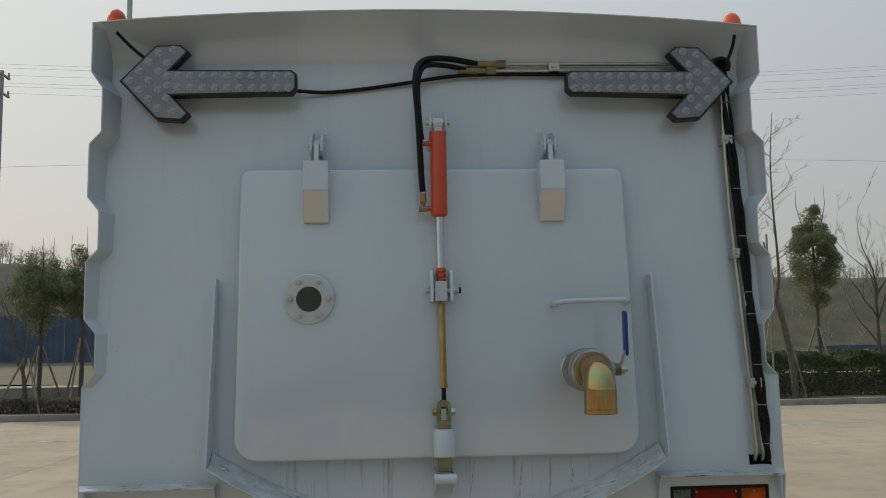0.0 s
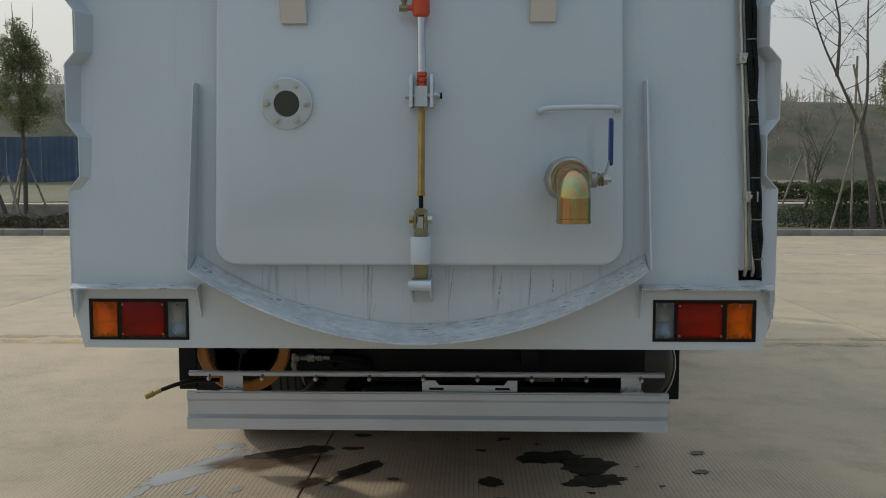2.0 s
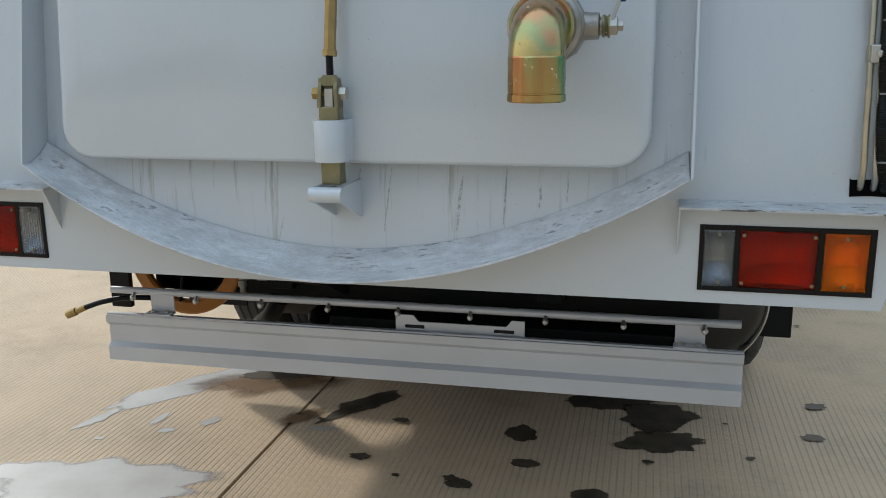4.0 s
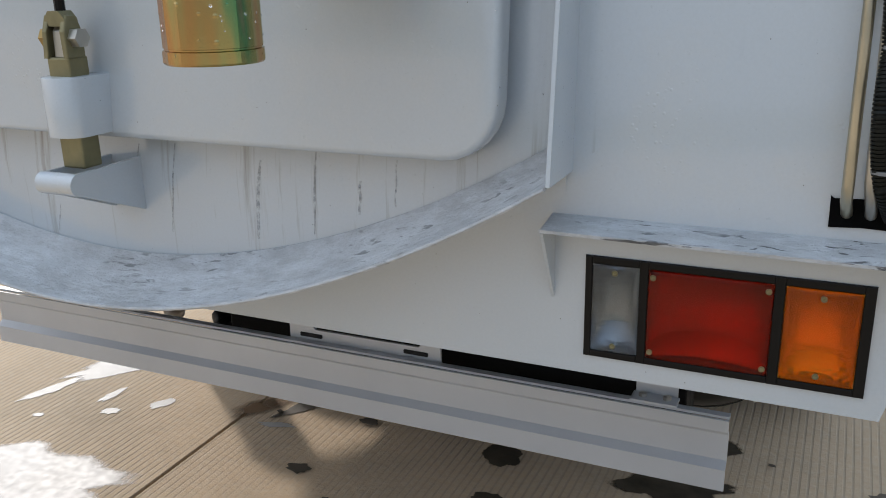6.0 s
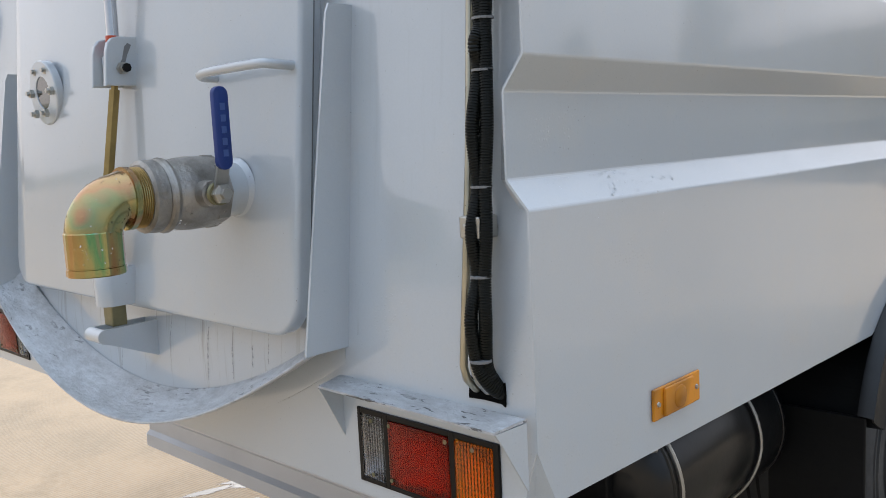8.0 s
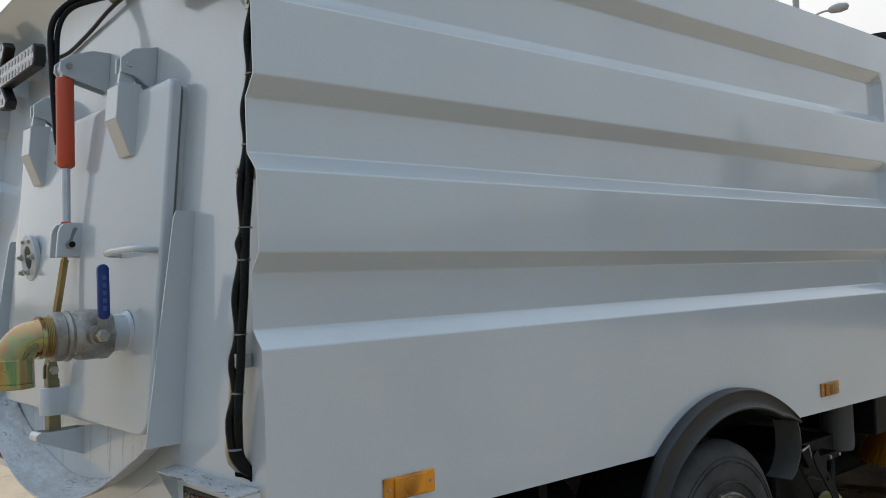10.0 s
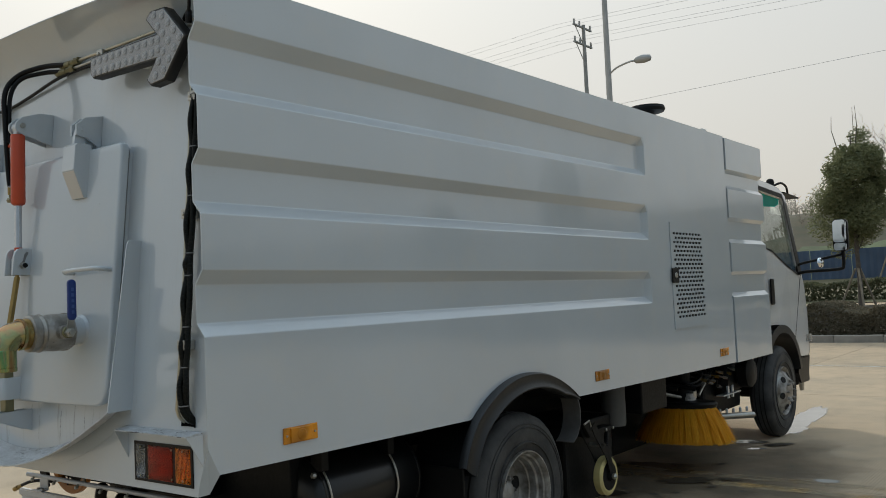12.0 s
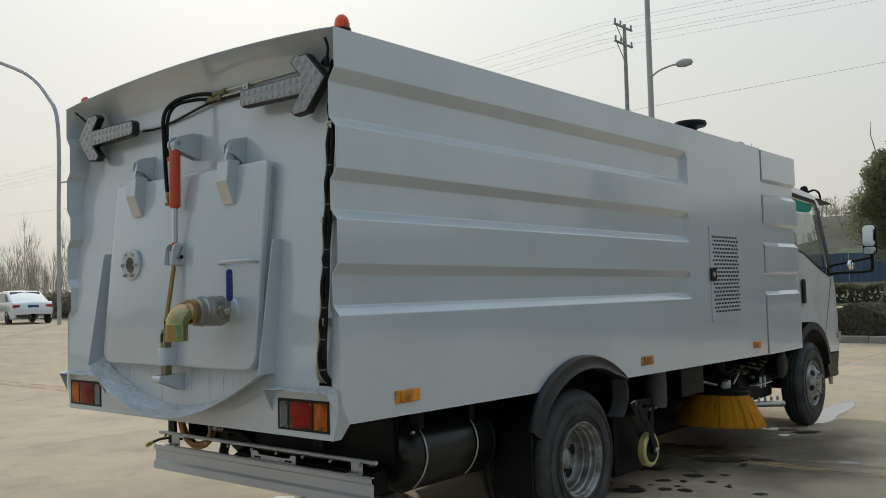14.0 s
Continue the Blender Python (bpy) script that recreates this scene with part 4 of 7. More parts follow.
    for sx, sz in ((0.795, 0.949), (0.795, 0.851), (0.842, 0.949), (0.975, 0.949), (0.842, 0.851), (0.975, 0.851), (1.034, 0.948), (1.034, 0.852)):
        part("screw", lathe([(0, 0.0038), (0.0015, 0.0038), (0.0016, 0.002), (0.0006, 0.001)], (s * sx, -0.0055, sz), (0, -1, 0), 8), OLIVE, lamp)

# ---- sight glass flange
fl = part("sight_flange", lathe([(0.0, 0.083), (0.016, 0.083), (0.019, 0.08), (0.019, 0.042), (0.012, 0.040)], on_wall(-0.42, 1.60, 0.056), (0, -1, -0.07), 36), WHITE, truck,
          "white bolted sight glass flange", 40)
part("sight_glass", lathe([(0, 0.041), (0.004, 0.041)], on_wall(-0.42, 1.60, 0.069), (0, -1, -0.07), 28), SIGHT, fl, "dark round sight glass")
for k in range(6):
    a = radians(60 * k)
    c = on_wall(-0.42 + 0.063 * math.cos(a), 1.60 + 0.063 * math.sin(a), 0.075)
    part("bolt", lathe([(0, 0.0115), (0.010, 0.0115), (0.011, 0.0065), (0.018, 0.0065)], c, (0, -1, 0), 6), GALV, fl, "zinc-plated bolt")

# ---- grab handle
hp = [on_wall(0.385, 1.572, 0.054), on_wall(0.39, 1.573, 0.09), on_wall(0.42, 1.578, 0.108), on_wall(0.52, 1.580, 0.110), on_wall(0.61, 1.580, 0.108), on_wall(0.632, 1.577, 0.09), on_wall(0.635, 1.575, 0.054)]
part("grab_handle", tube(smooth_path(hp, 5), 0.009, 10), WHITE, truck, "white bent rod handle", 50)

# ---- hinges
for s in (-1, 1):
    hx = s * 0.398
    arm = part("hinge_arm", prism([(2.063, 0.05), (2.063, 0.112), (2.055, 0.118), (1.962, 0.118), (1.856, 0.068), (1.856, 0.05)],
                                  lambda z, d, q: Vector((hx - 0.042 + q, lean(z) - d, z)), 0.0, 0.084, 0.003), WHITE, truck, "white box-section hinge arm")
    # White paint here; the sloping face is coloured for light off the ground.
    part("hinge_bounce_face", sheet([[Vector((hx - 0.040, lean(1.957) - 0.1162, 1.957)), Vector((hx + 0.040, lean(1.957) - 0.1162, 1.957))],
                               [Vector((hx - 0.040, lean(1.858) - 0.0696, 1.858)), Vector((hx + 0.040, lean(1.858) - 0.0696, 1.858))]], 0.001), CREAM, arm, "white face coloured cream for warm bounce light")
    part("hinge_tongue", prism([(2.06, 0.06), (2.06, 0.105), (2.12, 0.10), (2.145, 0.08), (2.12, 0.06)], lambda z, d, q: Vector((hx - 0.008 + q, lean(z) - d, z)), 0, 0.016), WHITE, arm)
    for k in (-1, 1):
        part("hinge_bracket", prism([(2.05, 0.0), (2.09, 0.06), (2.10, 0.105), (2.14, 0.108), (2.17, 0.075), (2.185, 0.0)],
                                    lambda z, d, q: Vector((hx + k * 0.018 - 0.004 + q, lean(z) - d, z)), 0, 0.008, 0.002), WHITE, arm)
    part("hinge_pin", tube([(hx - 0.029, lean(2.125) - 0.082, 2.125), (hx + 0.029, lean(2.125) - 0.082, 2.125)], 0.010, 12), WHITE, arm)

# ---- hydraulic cylinder that lifts the door
cx = 0.012
cyl_top, cyl_bot = Vector((cx, -0.018, 2.155)), Vector((cx, -0.022, 1.865))
axis = (cyl_bot - cyl_top).normalized()
cyl = part("hydraulic_cylinder", lathe([(0, 0.020), (0.0, 0.026), (0.006, 0.0275), (0.275, 0.0275), (0.283, 0.026), (0.29, 0.016)], cyl_top, axis, 24), RED, truck, "red hydraulic cylinder", 40)
rod_end = Vector((cx + 0.002, -0.026, 1.682))
part("piston_rod", tube([cyl_bot, rod_end], 0.0135, 16), CHROME, cyl, "chromed piston rod", 50)
part("rod_eye", lathe([(0, 0.013), (0.0, 0.0155), (0.012, 0.0155), (0.014, 0.012), (0.018, 0.0155), (0.03, 0.0155), (0.032, 0.012), (0.036, 0.0155), (0.05, 0.015)], rod_end + Vector((0, 0, 0.012)), (0, -0.05, -1), 16), RED, cyl, "", 30)
part("top_eye", tube([(cx - 0.016, -0.014, 2.185), (cx + 0.016, -0.014, 2.185)], 0.022, 16), WHITE, cyl)
part("top_lug", box(cx - 0.014, cx + 0.014, -0.031, -0.004, 2.14, 2.19, 0.004), WHITE, cyl)
for k in (-1, 1):
    part("cylinder_bracket", prism([(2.12, 0.0), (2.16, 0.145), (2.175, 0.158), (2.20, 0.158), (2.225, 0.135), (2.25, 0.06), (2.25, 0.0)],
                                   lambda z, d, q: Vector((cx + k * 0.026 - 0.004 + q, lean(z) - d, z)), 0, 0.008, 0.002), WHITE, cyl, "white bracket plate")
part("top_pin", tube([(cx - 0.04, -0.014, 2.19), (cx + 0.04, -0.014, 2.19)], 0.010, 12), GALV, cyl)
for z in (2.115, 1.895):
    part("port", tube([(cx - 0.02, -0.021, z), (cx - 0.052, -0.026, z)], [0.010, 0.008], 10), RED, cyl)

# ---- locking linkage: clevis, tie rod, guide sleeve and catch
cheek = [(1.582, 0.045), (1.582, 0.127), (1.655, 0.127), (1.675, 0.123), (1.686, 0.114), (1.690, 0.100), (1.690, 0.045)]
link = part("lock_clevis", prism(cheek, lambda z, d, q: Vector((cx - 0.036 + q, lean(z) - d, z)), 0, 0.011, 0.003), WHITE, truck, "white clevis plates of the door lock")
part("clevis_plate", prism(cheek, lambda z, d, q: Vector((cx + 0.029 + q, lean(z) - d, z)), 0, 0.011, 0.003), WHITE, link)
# Slot is not cut; grey laid on the cheek imitates its shade.
part("clevis_slot", prism([(1.618, 0.086), (1.628, 0.097), (1.640, 0.090), (1.668, 0.085), (1.676, 0.078), (1.672, 0.069), (1.650, 0.078)], lambda z, d, q: Vector((cx + 0.0402 + q, lean(z) - d, z)), 0, 0.0005), TIE, link, "angled guide slot, its shade a grey plate")
part("clevis_fork", prism([(1.586, -0.020), (1.586, 0.020), (1.650, 0.020), (1.650, -0.020)], lambda z, x, q: Vector((cx + x, -0.046 + q, z)), 0, 0.03, 0.004), WHITE, link)
part("clevis_bolt", tube([(cx - 0.05, -0.030, 1.620), (cx + 0.062, -0.030, 1.620)], 0.009, 10), GALV, link)
part("bolt_tip", tube([(cx + 0.06, -0.030, 1.620), (cx + 0.066, -0.030, 1.620)], 0.010, 8), BLACK, link)
part("bolt_nut", tube([(cx + 0.041, -0.030, 1.620), (cx + 0.051, -0.030, 1.620)], 0.014, 6), GALV, link)
part("tie_rod", tube([(cx + 0.002, -0.032, 1.590), (cx + 0.002, -0.033, 1.576), (cx + 0.002, -0.0332, 1.575), (cx + 0.001, -0.078, 1.318), (cx + 0.001, -0.0782, 1.317), (cx + 0.001, -0.080, 1.305)],
                     [0.008, 0.008, 0.0125, 0.0125, 0.015, 0.015], 6), BRASSY, link, "yellow passivated hexagon tie rod")
part("rod_thread", tube([(cx + 0.001, -0.083, 1.306), (cx + 0.001, -0.083, 1.255)], 0.0075, 10), CONDUIT, link)
for k in (-1, 1):
    part("fork_cheek", prism([(1.203, -0.019), (1.203, 0.014), (1.240, 0.016), (1.262, 0.008), (1.262, -0.010), (1.240, -0.018)],
                             lambda z, y, q: Vector((cx + k * (0.0165 + 0.08 * max(0.0, 1.235 - z)) - 0.004 + q, -0.083 + y, z)), 0, 0.008, 0.002), OLIVE, link)
part("fork_bridge", prism([(1.247, -0.020), (1.247, 0.020), (1.258, 0.019), (1.268, 0.010), (1.268, -0.010), (1.258, -0.019)], lambda z, x, q: Vector((cx + x, -0.096 + q, z)), 0, 0.026, 0.003), OLIVE, link)
part("fork_tongue", prism([(1.19, -0.012), (1.19, 0.012), (1.240, 0.010), (1.253, 0.0), (1.240, -0.010)], lambda z, y, q: Vector((cx - 0.009 + q, -0.083 + y, z)), 0, 0.018, 0.002), GALV, link)
part("fork_bolt", tube([(cx - 0.030, -0.083, 1.231), (cx + 0.030, -0.083, 1.231)], 0.0075, 10), BRASSY, link)
part("fork_nut", tube([(cx + 0.021, -0.083, 1.231), (cx + 0.036, -0.083, 1.231)], 0.014, 6), GALV, link, "zinc-plated nut")
part("fork_bolt_head", tube([(cx - 0.036, -0.083, 1.231), (cx - 0.023, -0.083, 1.231)], 0.0135, 6), BRASSY, link, "rusty bolt head")
part("lock_bar", box(cx - 0.021, cx + 0.021, -0.100, -0.064, 1.045, 1.205, 0.003), OLIVE, link, "olive zinc-plated square bar")
part("guide_sleeve", prism([(cx - 0.034, -0.04)] + [(cx - 0.034 * math.cos(radians(15 * q)), 0.052 + 0.024 * math.sin(radians(15 * q))) for q in range(13)] + [(cx + 0.034, -0.04)],
                           lambda x, d, z: Vector((x, -0.045 - d, z)), 1.093, 1.178, 0.002), WHITE, link, "white welded guide sleeve", 40)
part("catch_tube", tube([(cx - 0.036, -0.126, 1.028), (cx + 0.034, -0.126, 1.028)], 0.0165, 16), WHITE, link, "white catch tube", 50)
for k in (-1, 1):
    part("catch_plate", prism([(1.045, 0.0), (1.044, 0.126), (1.036, 0.139), (1.022, 0.139), (1.012, 0.126), (0.962, 0.004), (0.962, 0.0)], lambda z, d, q: Vector((cx + k * 0.030 - 0.003 + q, lean(z) - d, z)), 0, 0.006), WHITE, link)

# ---- discharge valve with elbow
vx, vz = 0.462, 1.355
valve = part("discharge_valve", lathe([(0.0, 0.058), (0.004, 0.064), (0.03, 0.067), (0.06, 0.068), (0.085, 0.066), (0.098, 0.060), (0.104, 0.060), (0.107, 0.067), (0.113, 0.069), (0.119, 0.067), (0.123, 0.063), (0.127, 0.066), (0.15, 0.065), (0.154, 0.058)],
                                      (vx, -0.072, vz), (0, -1, 0), 28), CAST, truck, "cast steel ball valve on the discharge pipe", 25)
part("valve_collar", lathe([(0.002, 0.058), (0.002, 0.068), (0.026, 0.069), (0.026, 0.058)], (vx, -0.072, vz), (0, -1, 0), 8), CAST, valve, "", 25)
part("stub_pipe", lathe([(0, 0.052), (0.06, 0.052)], (vx, -0.03, vz), (0, -1, 0), 28), WHITE, valve, "", 40)
part("weld_collar", lathe([(0, 0.060), (0.006, 0.056), (0.010, 0.052)], on_wall(vx, vz, 0.055), (0, -1, 0), 28), WHITE, valve, "", 40)
part("valve_boss", lathe([(0, 0.026), (0.045, 0.024), (0.048, 0.015), (0.07, 0.014)], (vx + 0.045, -0.13, vz), (1, 0, 0), 12), CAST, valve, "", 40)
part("stem_washer", lathe([(-0.012, 0.019), (-0.008, 0.021), (-0.004, 0.017), (0.0, 0.021), (0.002, 0.021)], (vx + 0.108, -0.13, vz), (1, 0, 0), 16), OLIVE, valve)
part("stem_nut", lathe([(0, 0.0185), (0.015, 0.0185), (0.017, 0.0105), (0.026, 0.0105)], (vx + 0.108, -0.13, vz), (1, 0, 0), 6), GALV, valve)
part("lever_stem", prism([(vz - 0.012, -0.014), (vz - 0.012, 0.014), (vz + 0.04, 0.012), (vz + 0.07, 0.012), (vz + 0.07, -0.012), (vz + 0.04, -0.012)],
                         lambda z, y, q: Vector((vx + 0.103 + q + max(0, min(1, (z - vz - 0.0) / 0.06)) * 0.027, -0.13 + y, z)), 0, 0.006), GALV, valve)
part("lever_grip", prism(rounded(-0.015, 0.015, vz + 0.042, vz + 0.186, 0.014, 4), lambda y, z, q: Vector((vx + 0.127 + q, -0.13 + y, z)), 0, 0.011, 0.003), BLUE, valve, "blue plastic lever grip", 40)
mark_bm = bmesh.new()
for k in range(5):
    box(vx + 0.1375, vx + 0.1385, -0.134, -0.124, vz + 0.065 + 0.02 * k, vz + 0.077 + 0.02 * k, bm=mark_bm)
part("grip_marks", mark_bm, material("faint_grip_print", (0.05, 0.10, 0.30), 0.5), valve)
pts = [(vx, -0.215, vz), (vx, -0.255, vz)]
for k in range(1, 11):
    a = radians(9 * k)
    pts.append((vx, -0.255 - 0.060 * math.sin(a), vz - 0.060 * (1 - math.cos(a))))
pts += [(vx, -0.315, vz - 0.068)]
part("elbow_pipe", tube(pts, [0.053, 0.052] + [0.0475] * 10 + [0.0475], 28), ZINC, valve, "yellow zinc-plated pipe elbow", 50)
part("elbow_bead", tube([(vx, -0.247, vz), (vx, -0.257, vz)], 0.056, 28), ZINC, valve, "", 50)
thread = []
for k in range(7):
    thread += [(0.004 * k, 0.0518), (0.004 * k + 0.0016, 0.0545), (0.004 * k + 0.0024, 0.0545)]
part("elbow_thread", lathe(thread + [(0.029, 0.0518)], (vx, -0.220, vz), (0, -1, 0), 28), BRASSY, valve, "rusty pipe thread")
part("elbow_coupling", lathe([(0.0, 0.044), (0.0, 0.0470), (0.003, 0.0485), (0.060, 0.0485), (0.0605, 0.0475), (0.062, 0.0475), (0.063, 0.0495), (0.074, 0.0495), (0.076, 0.048), (0.076, 0.043), (0.03, 0.041)],
                             (vx, -0.315, vz - 0.049), (0, 0, -1), 16), RAINBOW, valve, "rainbow zinc hose coupling", 20)


# ---- beads of rain and wash water
def beads(spots):
    """Low domes of water: (place, outward direction, radius)."""
    own = bmesh.new()
    for p, d, r in spots:
        d = d.normalized()
        u = d.orthogonal().normalized()
        v = d.cross(u)
        rings = []
        for h, q in ((-0.12, 1.0), (0.28, 0.82), (0.48, 0.45)):
            rings.append([own.verts.new(p + d * (h * r) + (u * math.cos(k * 1.0472) + v * math.sin(k * 1.0472)) * (q * r)) for k in range(6)])
        for a, b in zip(rings, rings[1:]):
            for k in range(6):
                own.faces.new((a[k], a[(k + 1) % 6], b[(k + 1) % 6], b[k]))
        own.faces.new(rings[-1])
        own.faces.new(rings[0][::-1])
    return own


rng = random.Random(77)
spots = []
for _ in range(190):
    a, low = rng.uniform(0, radians(90)), rng.random()
    th = radians(rng.gauss(180, 75))
    out = Vector((0, -math.sin(a), math.cos(a)))
    c = Vector((vx, -0.255, vz - 0.060)) + out * 0.060
    d = out * math.cos(th) + Vector((1, 0, 0)) * math.sin(th)
    if low < 0.25:
        c, d = Vector((vx, -0.315, vz - 0.068 - 0.05 * rng.random())), Vector((math.sin(th), -math.cos(th), 0))
        spots.append((c + d * 0.0482, d, rng.uniform(0.0008, 0.0018)))
    else:
        spots.append((c + d * 0.0473, d, rng.uniform(0.001, 0.0024)))
for _ in range(70):
    th, y = radians(rng.gauss(180, 60)), rng.uniform(-0.19, -0.08)
    d = Vector((math.sin(th), 0, math.cos(th)))
    spots.append((Vector((vx, y, vz)) + d * 0.066, d, rng.uniform(0.001, 0.0024)))
part("water_beads", beads(spots), BEAD, valve, "clear beads of water", 40)["kind"] = "stuff"
spots = []
for _ in range(420):
    y = 0.04 + 1.5 * rng.random() ** 1.5
    f = rng.random()
    if f < 0.72:
        q = rng.random()
        p, d = Vector((W - DEPTH + DEPTH * q, y, 1.368 - 0.043 * q - 0.0037 * y)), Vector((0.75, 0, 0.66))
    else:
        p, d = Vector((W, y, 1.320 - 0.004 * y - 0.085 * rng.random())), Vector((1, 0, 0))
    if noise.noise((y * 9, p.z * 14, 3.3)) > -0.12:
        spots.append((p, d, 0.0012 + 0.0016 * rng.random() ** 2))
for _ in range(60):
    x, z = rng.uniform(0.5, 0.74), rng.uniform(1.15, 1.55)
    spots.append((on_wall(x, z, 0.056 if x < 0.66 else 0.001), Vector((0, -1, 0)), rng.uniform(0.0007, 0.0013)))
part("water_beads", beads(spots), BEAD, truck, "clear beads of water", 40)["kind"] = "stuff"


# ---- arrow boards
def arrow_board(s):
    y_of = 0.070
    out = [(1.065, 2.352), (0.945, 2.478), (0.862, 2.480), (0.832, 2.455), (0.892, 2.392), (0.485, 2.392), (0.468, 2.378), (0.468, 2.325), (0.485, 2.308), (0.888, 2.300),
           (0.828, 2.238), (0.855, 2.212), (0.940, 2.218)]
    zc = 2.352
    place = lambda x, z, d: Vector((s * x, y_of + 0.03 - d, z))
    ab = part("arrow_board", prism(out, place, 0.022, 0.063, 0.006, 3), CASING, truck, "dark arrow-shaped traffic warning lamp", 40)
    face = []
    for a, b, c in zip(out[-1:] + out[:-1], out, out[1:] + out[:1]):
        e1 = Vector((b[0] - a[0], b[1] - a[1])).normalized()
        e2 = Vector((c[0] - b[0], c[1] - b[1])).normalized()
        n1, n2 = Vector((-e1.y, e1.x)), Vector((-e2.y, e2.x))
        m = (n1 + n2) / max(0.35, 1 + n1.dot(n2))
        face.append((b[0] + m.x * 0.007, b[1] + m.y * 0.007))
    part("face_panel", prism(face, place, 0.060, 0.0642, 0.001, 1), SHELL, ab, "glossy grey front panel")
    part("arrow_bracket", box(s * 0.75 - 0.05, s * 0.75 + 0.05, 0.077, 0.138, 2.32, 2.38), WHITE, ab)
    pos = []
    for k in range(10):
        for dz in (0.021, -0.021):
            pos.append((0.495 + 0.0415 * k, zc + dz - 0.004))
    pos += [(1.030, zc), (0.998, zc + 0.032), (0.998, zc - 0.032), (0.966, zc), (0.966, zc + 0.064), (0.966, zc - 0.064), (0.934, zc + 0.032), (0.934, zc - 0.032), (0.934, zc + 0.096),
            (0.934, zc - 0.096), (0.906, zc + 0.062), (0.906, zc - 0.062), (0.886, zc + 0.108), (0.886, zc - 0.108), (0.905, zc + 0.015), (0.905, zc - 0.017)]
    first = None
    for x, z in pos:
        c = place(x, z, 0.064)
        if first is None:
            first = part("led", lathe([(0, 0.0145), (0.0012, 0.0145), (0.0016, 0.0135), (0.0017, 0.004)], (0, 0, 0), (0, -1, 0), 14), LED, ab, "", 40)
            first.location = c
        else:
            o = first.copy()
            scene.collection.objects.link(o)
            o.location = c
    return ab


arrow_board(-1)
arrow_board(1)
wire_l = tube(smooth_path([(-1.075, 0.03, 2.52), (-1.03, 0.06, 2.475), (-0.975, 0.06, 2.43)], 5), 0.006, 8)
part("arrow_lead", wire_l, CONDUIT, truck)
part("arrow_lead", tube(smooth_path([(1.075, 0.03, 2.52), (1.072, 0.05, 2.48), (1.05, 0.06, 2.42)], 5), 0.006, 8), CONDUIT, truck)
part("arrow_cable", tube(smooth_path([(-0.47, 0.10, 2.335), (-0.35, 0.12, 2.337), (-0.15, 0.122, 2.362), (0.05, 0.118, 2.392), (0.2, 0.118, 2.402), (0.45, 0.118, 2.402), (0.62, 0.118, 2.40)], 6), 0.007, 8), CONDUIT, truck,
     "black cable between the arrow boards", 50)

# ---- hydraulic lines
for k, (dz, xe) in enumerate(((0.012, 0.18), (-0.012, 0.145))):
    zp = 2.425 + dz
    ln = part("hydraulic_pipe", tube([(xe + 0.08, 0.112, zp), (1.0, 0.112, zp + 0.004), (1.03, 0.105, zp - 0.02), (1.034 + 0.02 * k, 0.09, zp - 0.1), (1.032 + 0.02 * k, lean(1.9) - 0.03, 1.9), (1.043 + 0.018 * k, lean(1.4) - 0.03, 1.4), (1.044 + 0.021 * k, -0.026, 1.09), (1.044 + 0.024 * k, -0.020, 1.068), (1.046 + 0.024 * k, -0.004, 1.05), (1.046 + 0.024 * k, 0.02, 1.042)], 0.0065, 10), GALV if k else GOLD_PIPE, truck,
              "zinc-plated hydraulic pipe", 50)
    part("union", tube([(xe + 0.02, 0.112, zp), (xe + 0.05, 0.112, zp), (xe + 0.051, 0.112, zp), (xe + 0.085, 0.112, zp)], [0.011, 0.011, 0.015, 0.015], 6), OLIVE, ln, "olive plated union nut")
    part("ferrule", tube([(xe - 0.05, 0.110, zp), (xe + 0.02, 0.112, zp)], 0.0125, 12), OLIVE, ln)
h1 = [(0.17, 0.11, 2.437), (0.05, 0.075, 2.445), (-0.035, 0.015, 2.415), (-0.062, -0.03, 2.34), (-0.055, -0.035, 2.2), (-0.046, -0.03, 2.0), (-0.042, -0.026, 1.945)]
h2 = [(0.13, 0.11, 2.416), (0.04, 0.08, 2.422), (-0.028, 0.02, 2.398), (-0.053, -0.012, 2.33), (-0.050, -0.022, 2.2), (-0.043, -0.026, 2.125)]


hose = part("hydraulic_hose", ribbed(h1, 0.0115), CONDUIT, truck, "black spiral-wrapped hydraulic hose", 60)
part("hose_ferrule", tube([(-0.042, -0.026, 1.945), (-0.041, -0.026, 1.915)], 0.011, 10), BRASSY, hose)
part("banjo_fitting", tube([(-0.041, -0.026, 1.915), (-0.041, -0.026, 1.885)], 0.007, 8), OLIVE, hose)
part("banjo_nut", tube([(-0.056, -0.026, 1.893), (-0.030, -0.026, 1.893)], 0.011, 6), OLIVE, hose)
part("hydraulic_hose", ribbed(h2, 0.0100), CONDUIT, truck, "black spiral-wrapped hydraulic hose", 60)
for x, z in ((0.44, 2.425), (1.045, 2.15), (1.045, 1.74), (1.062, 1.30)):
    y = lean(z)
    cl = part("pipe_clamp", box(x - 0.022, x + 0.018, y - 0.046, y - 0.002, z - 0.017, z + 0.017, 0.003), GALV, truck, "zinc pipe clamp")
    part("clamp_bolt", lathe([(0, 0.007), (0.005, 0.007), (0.006, 0.003)], (x - 0.006, y - 0.046, z), (0, -1, 0), 6), GALV, cl)

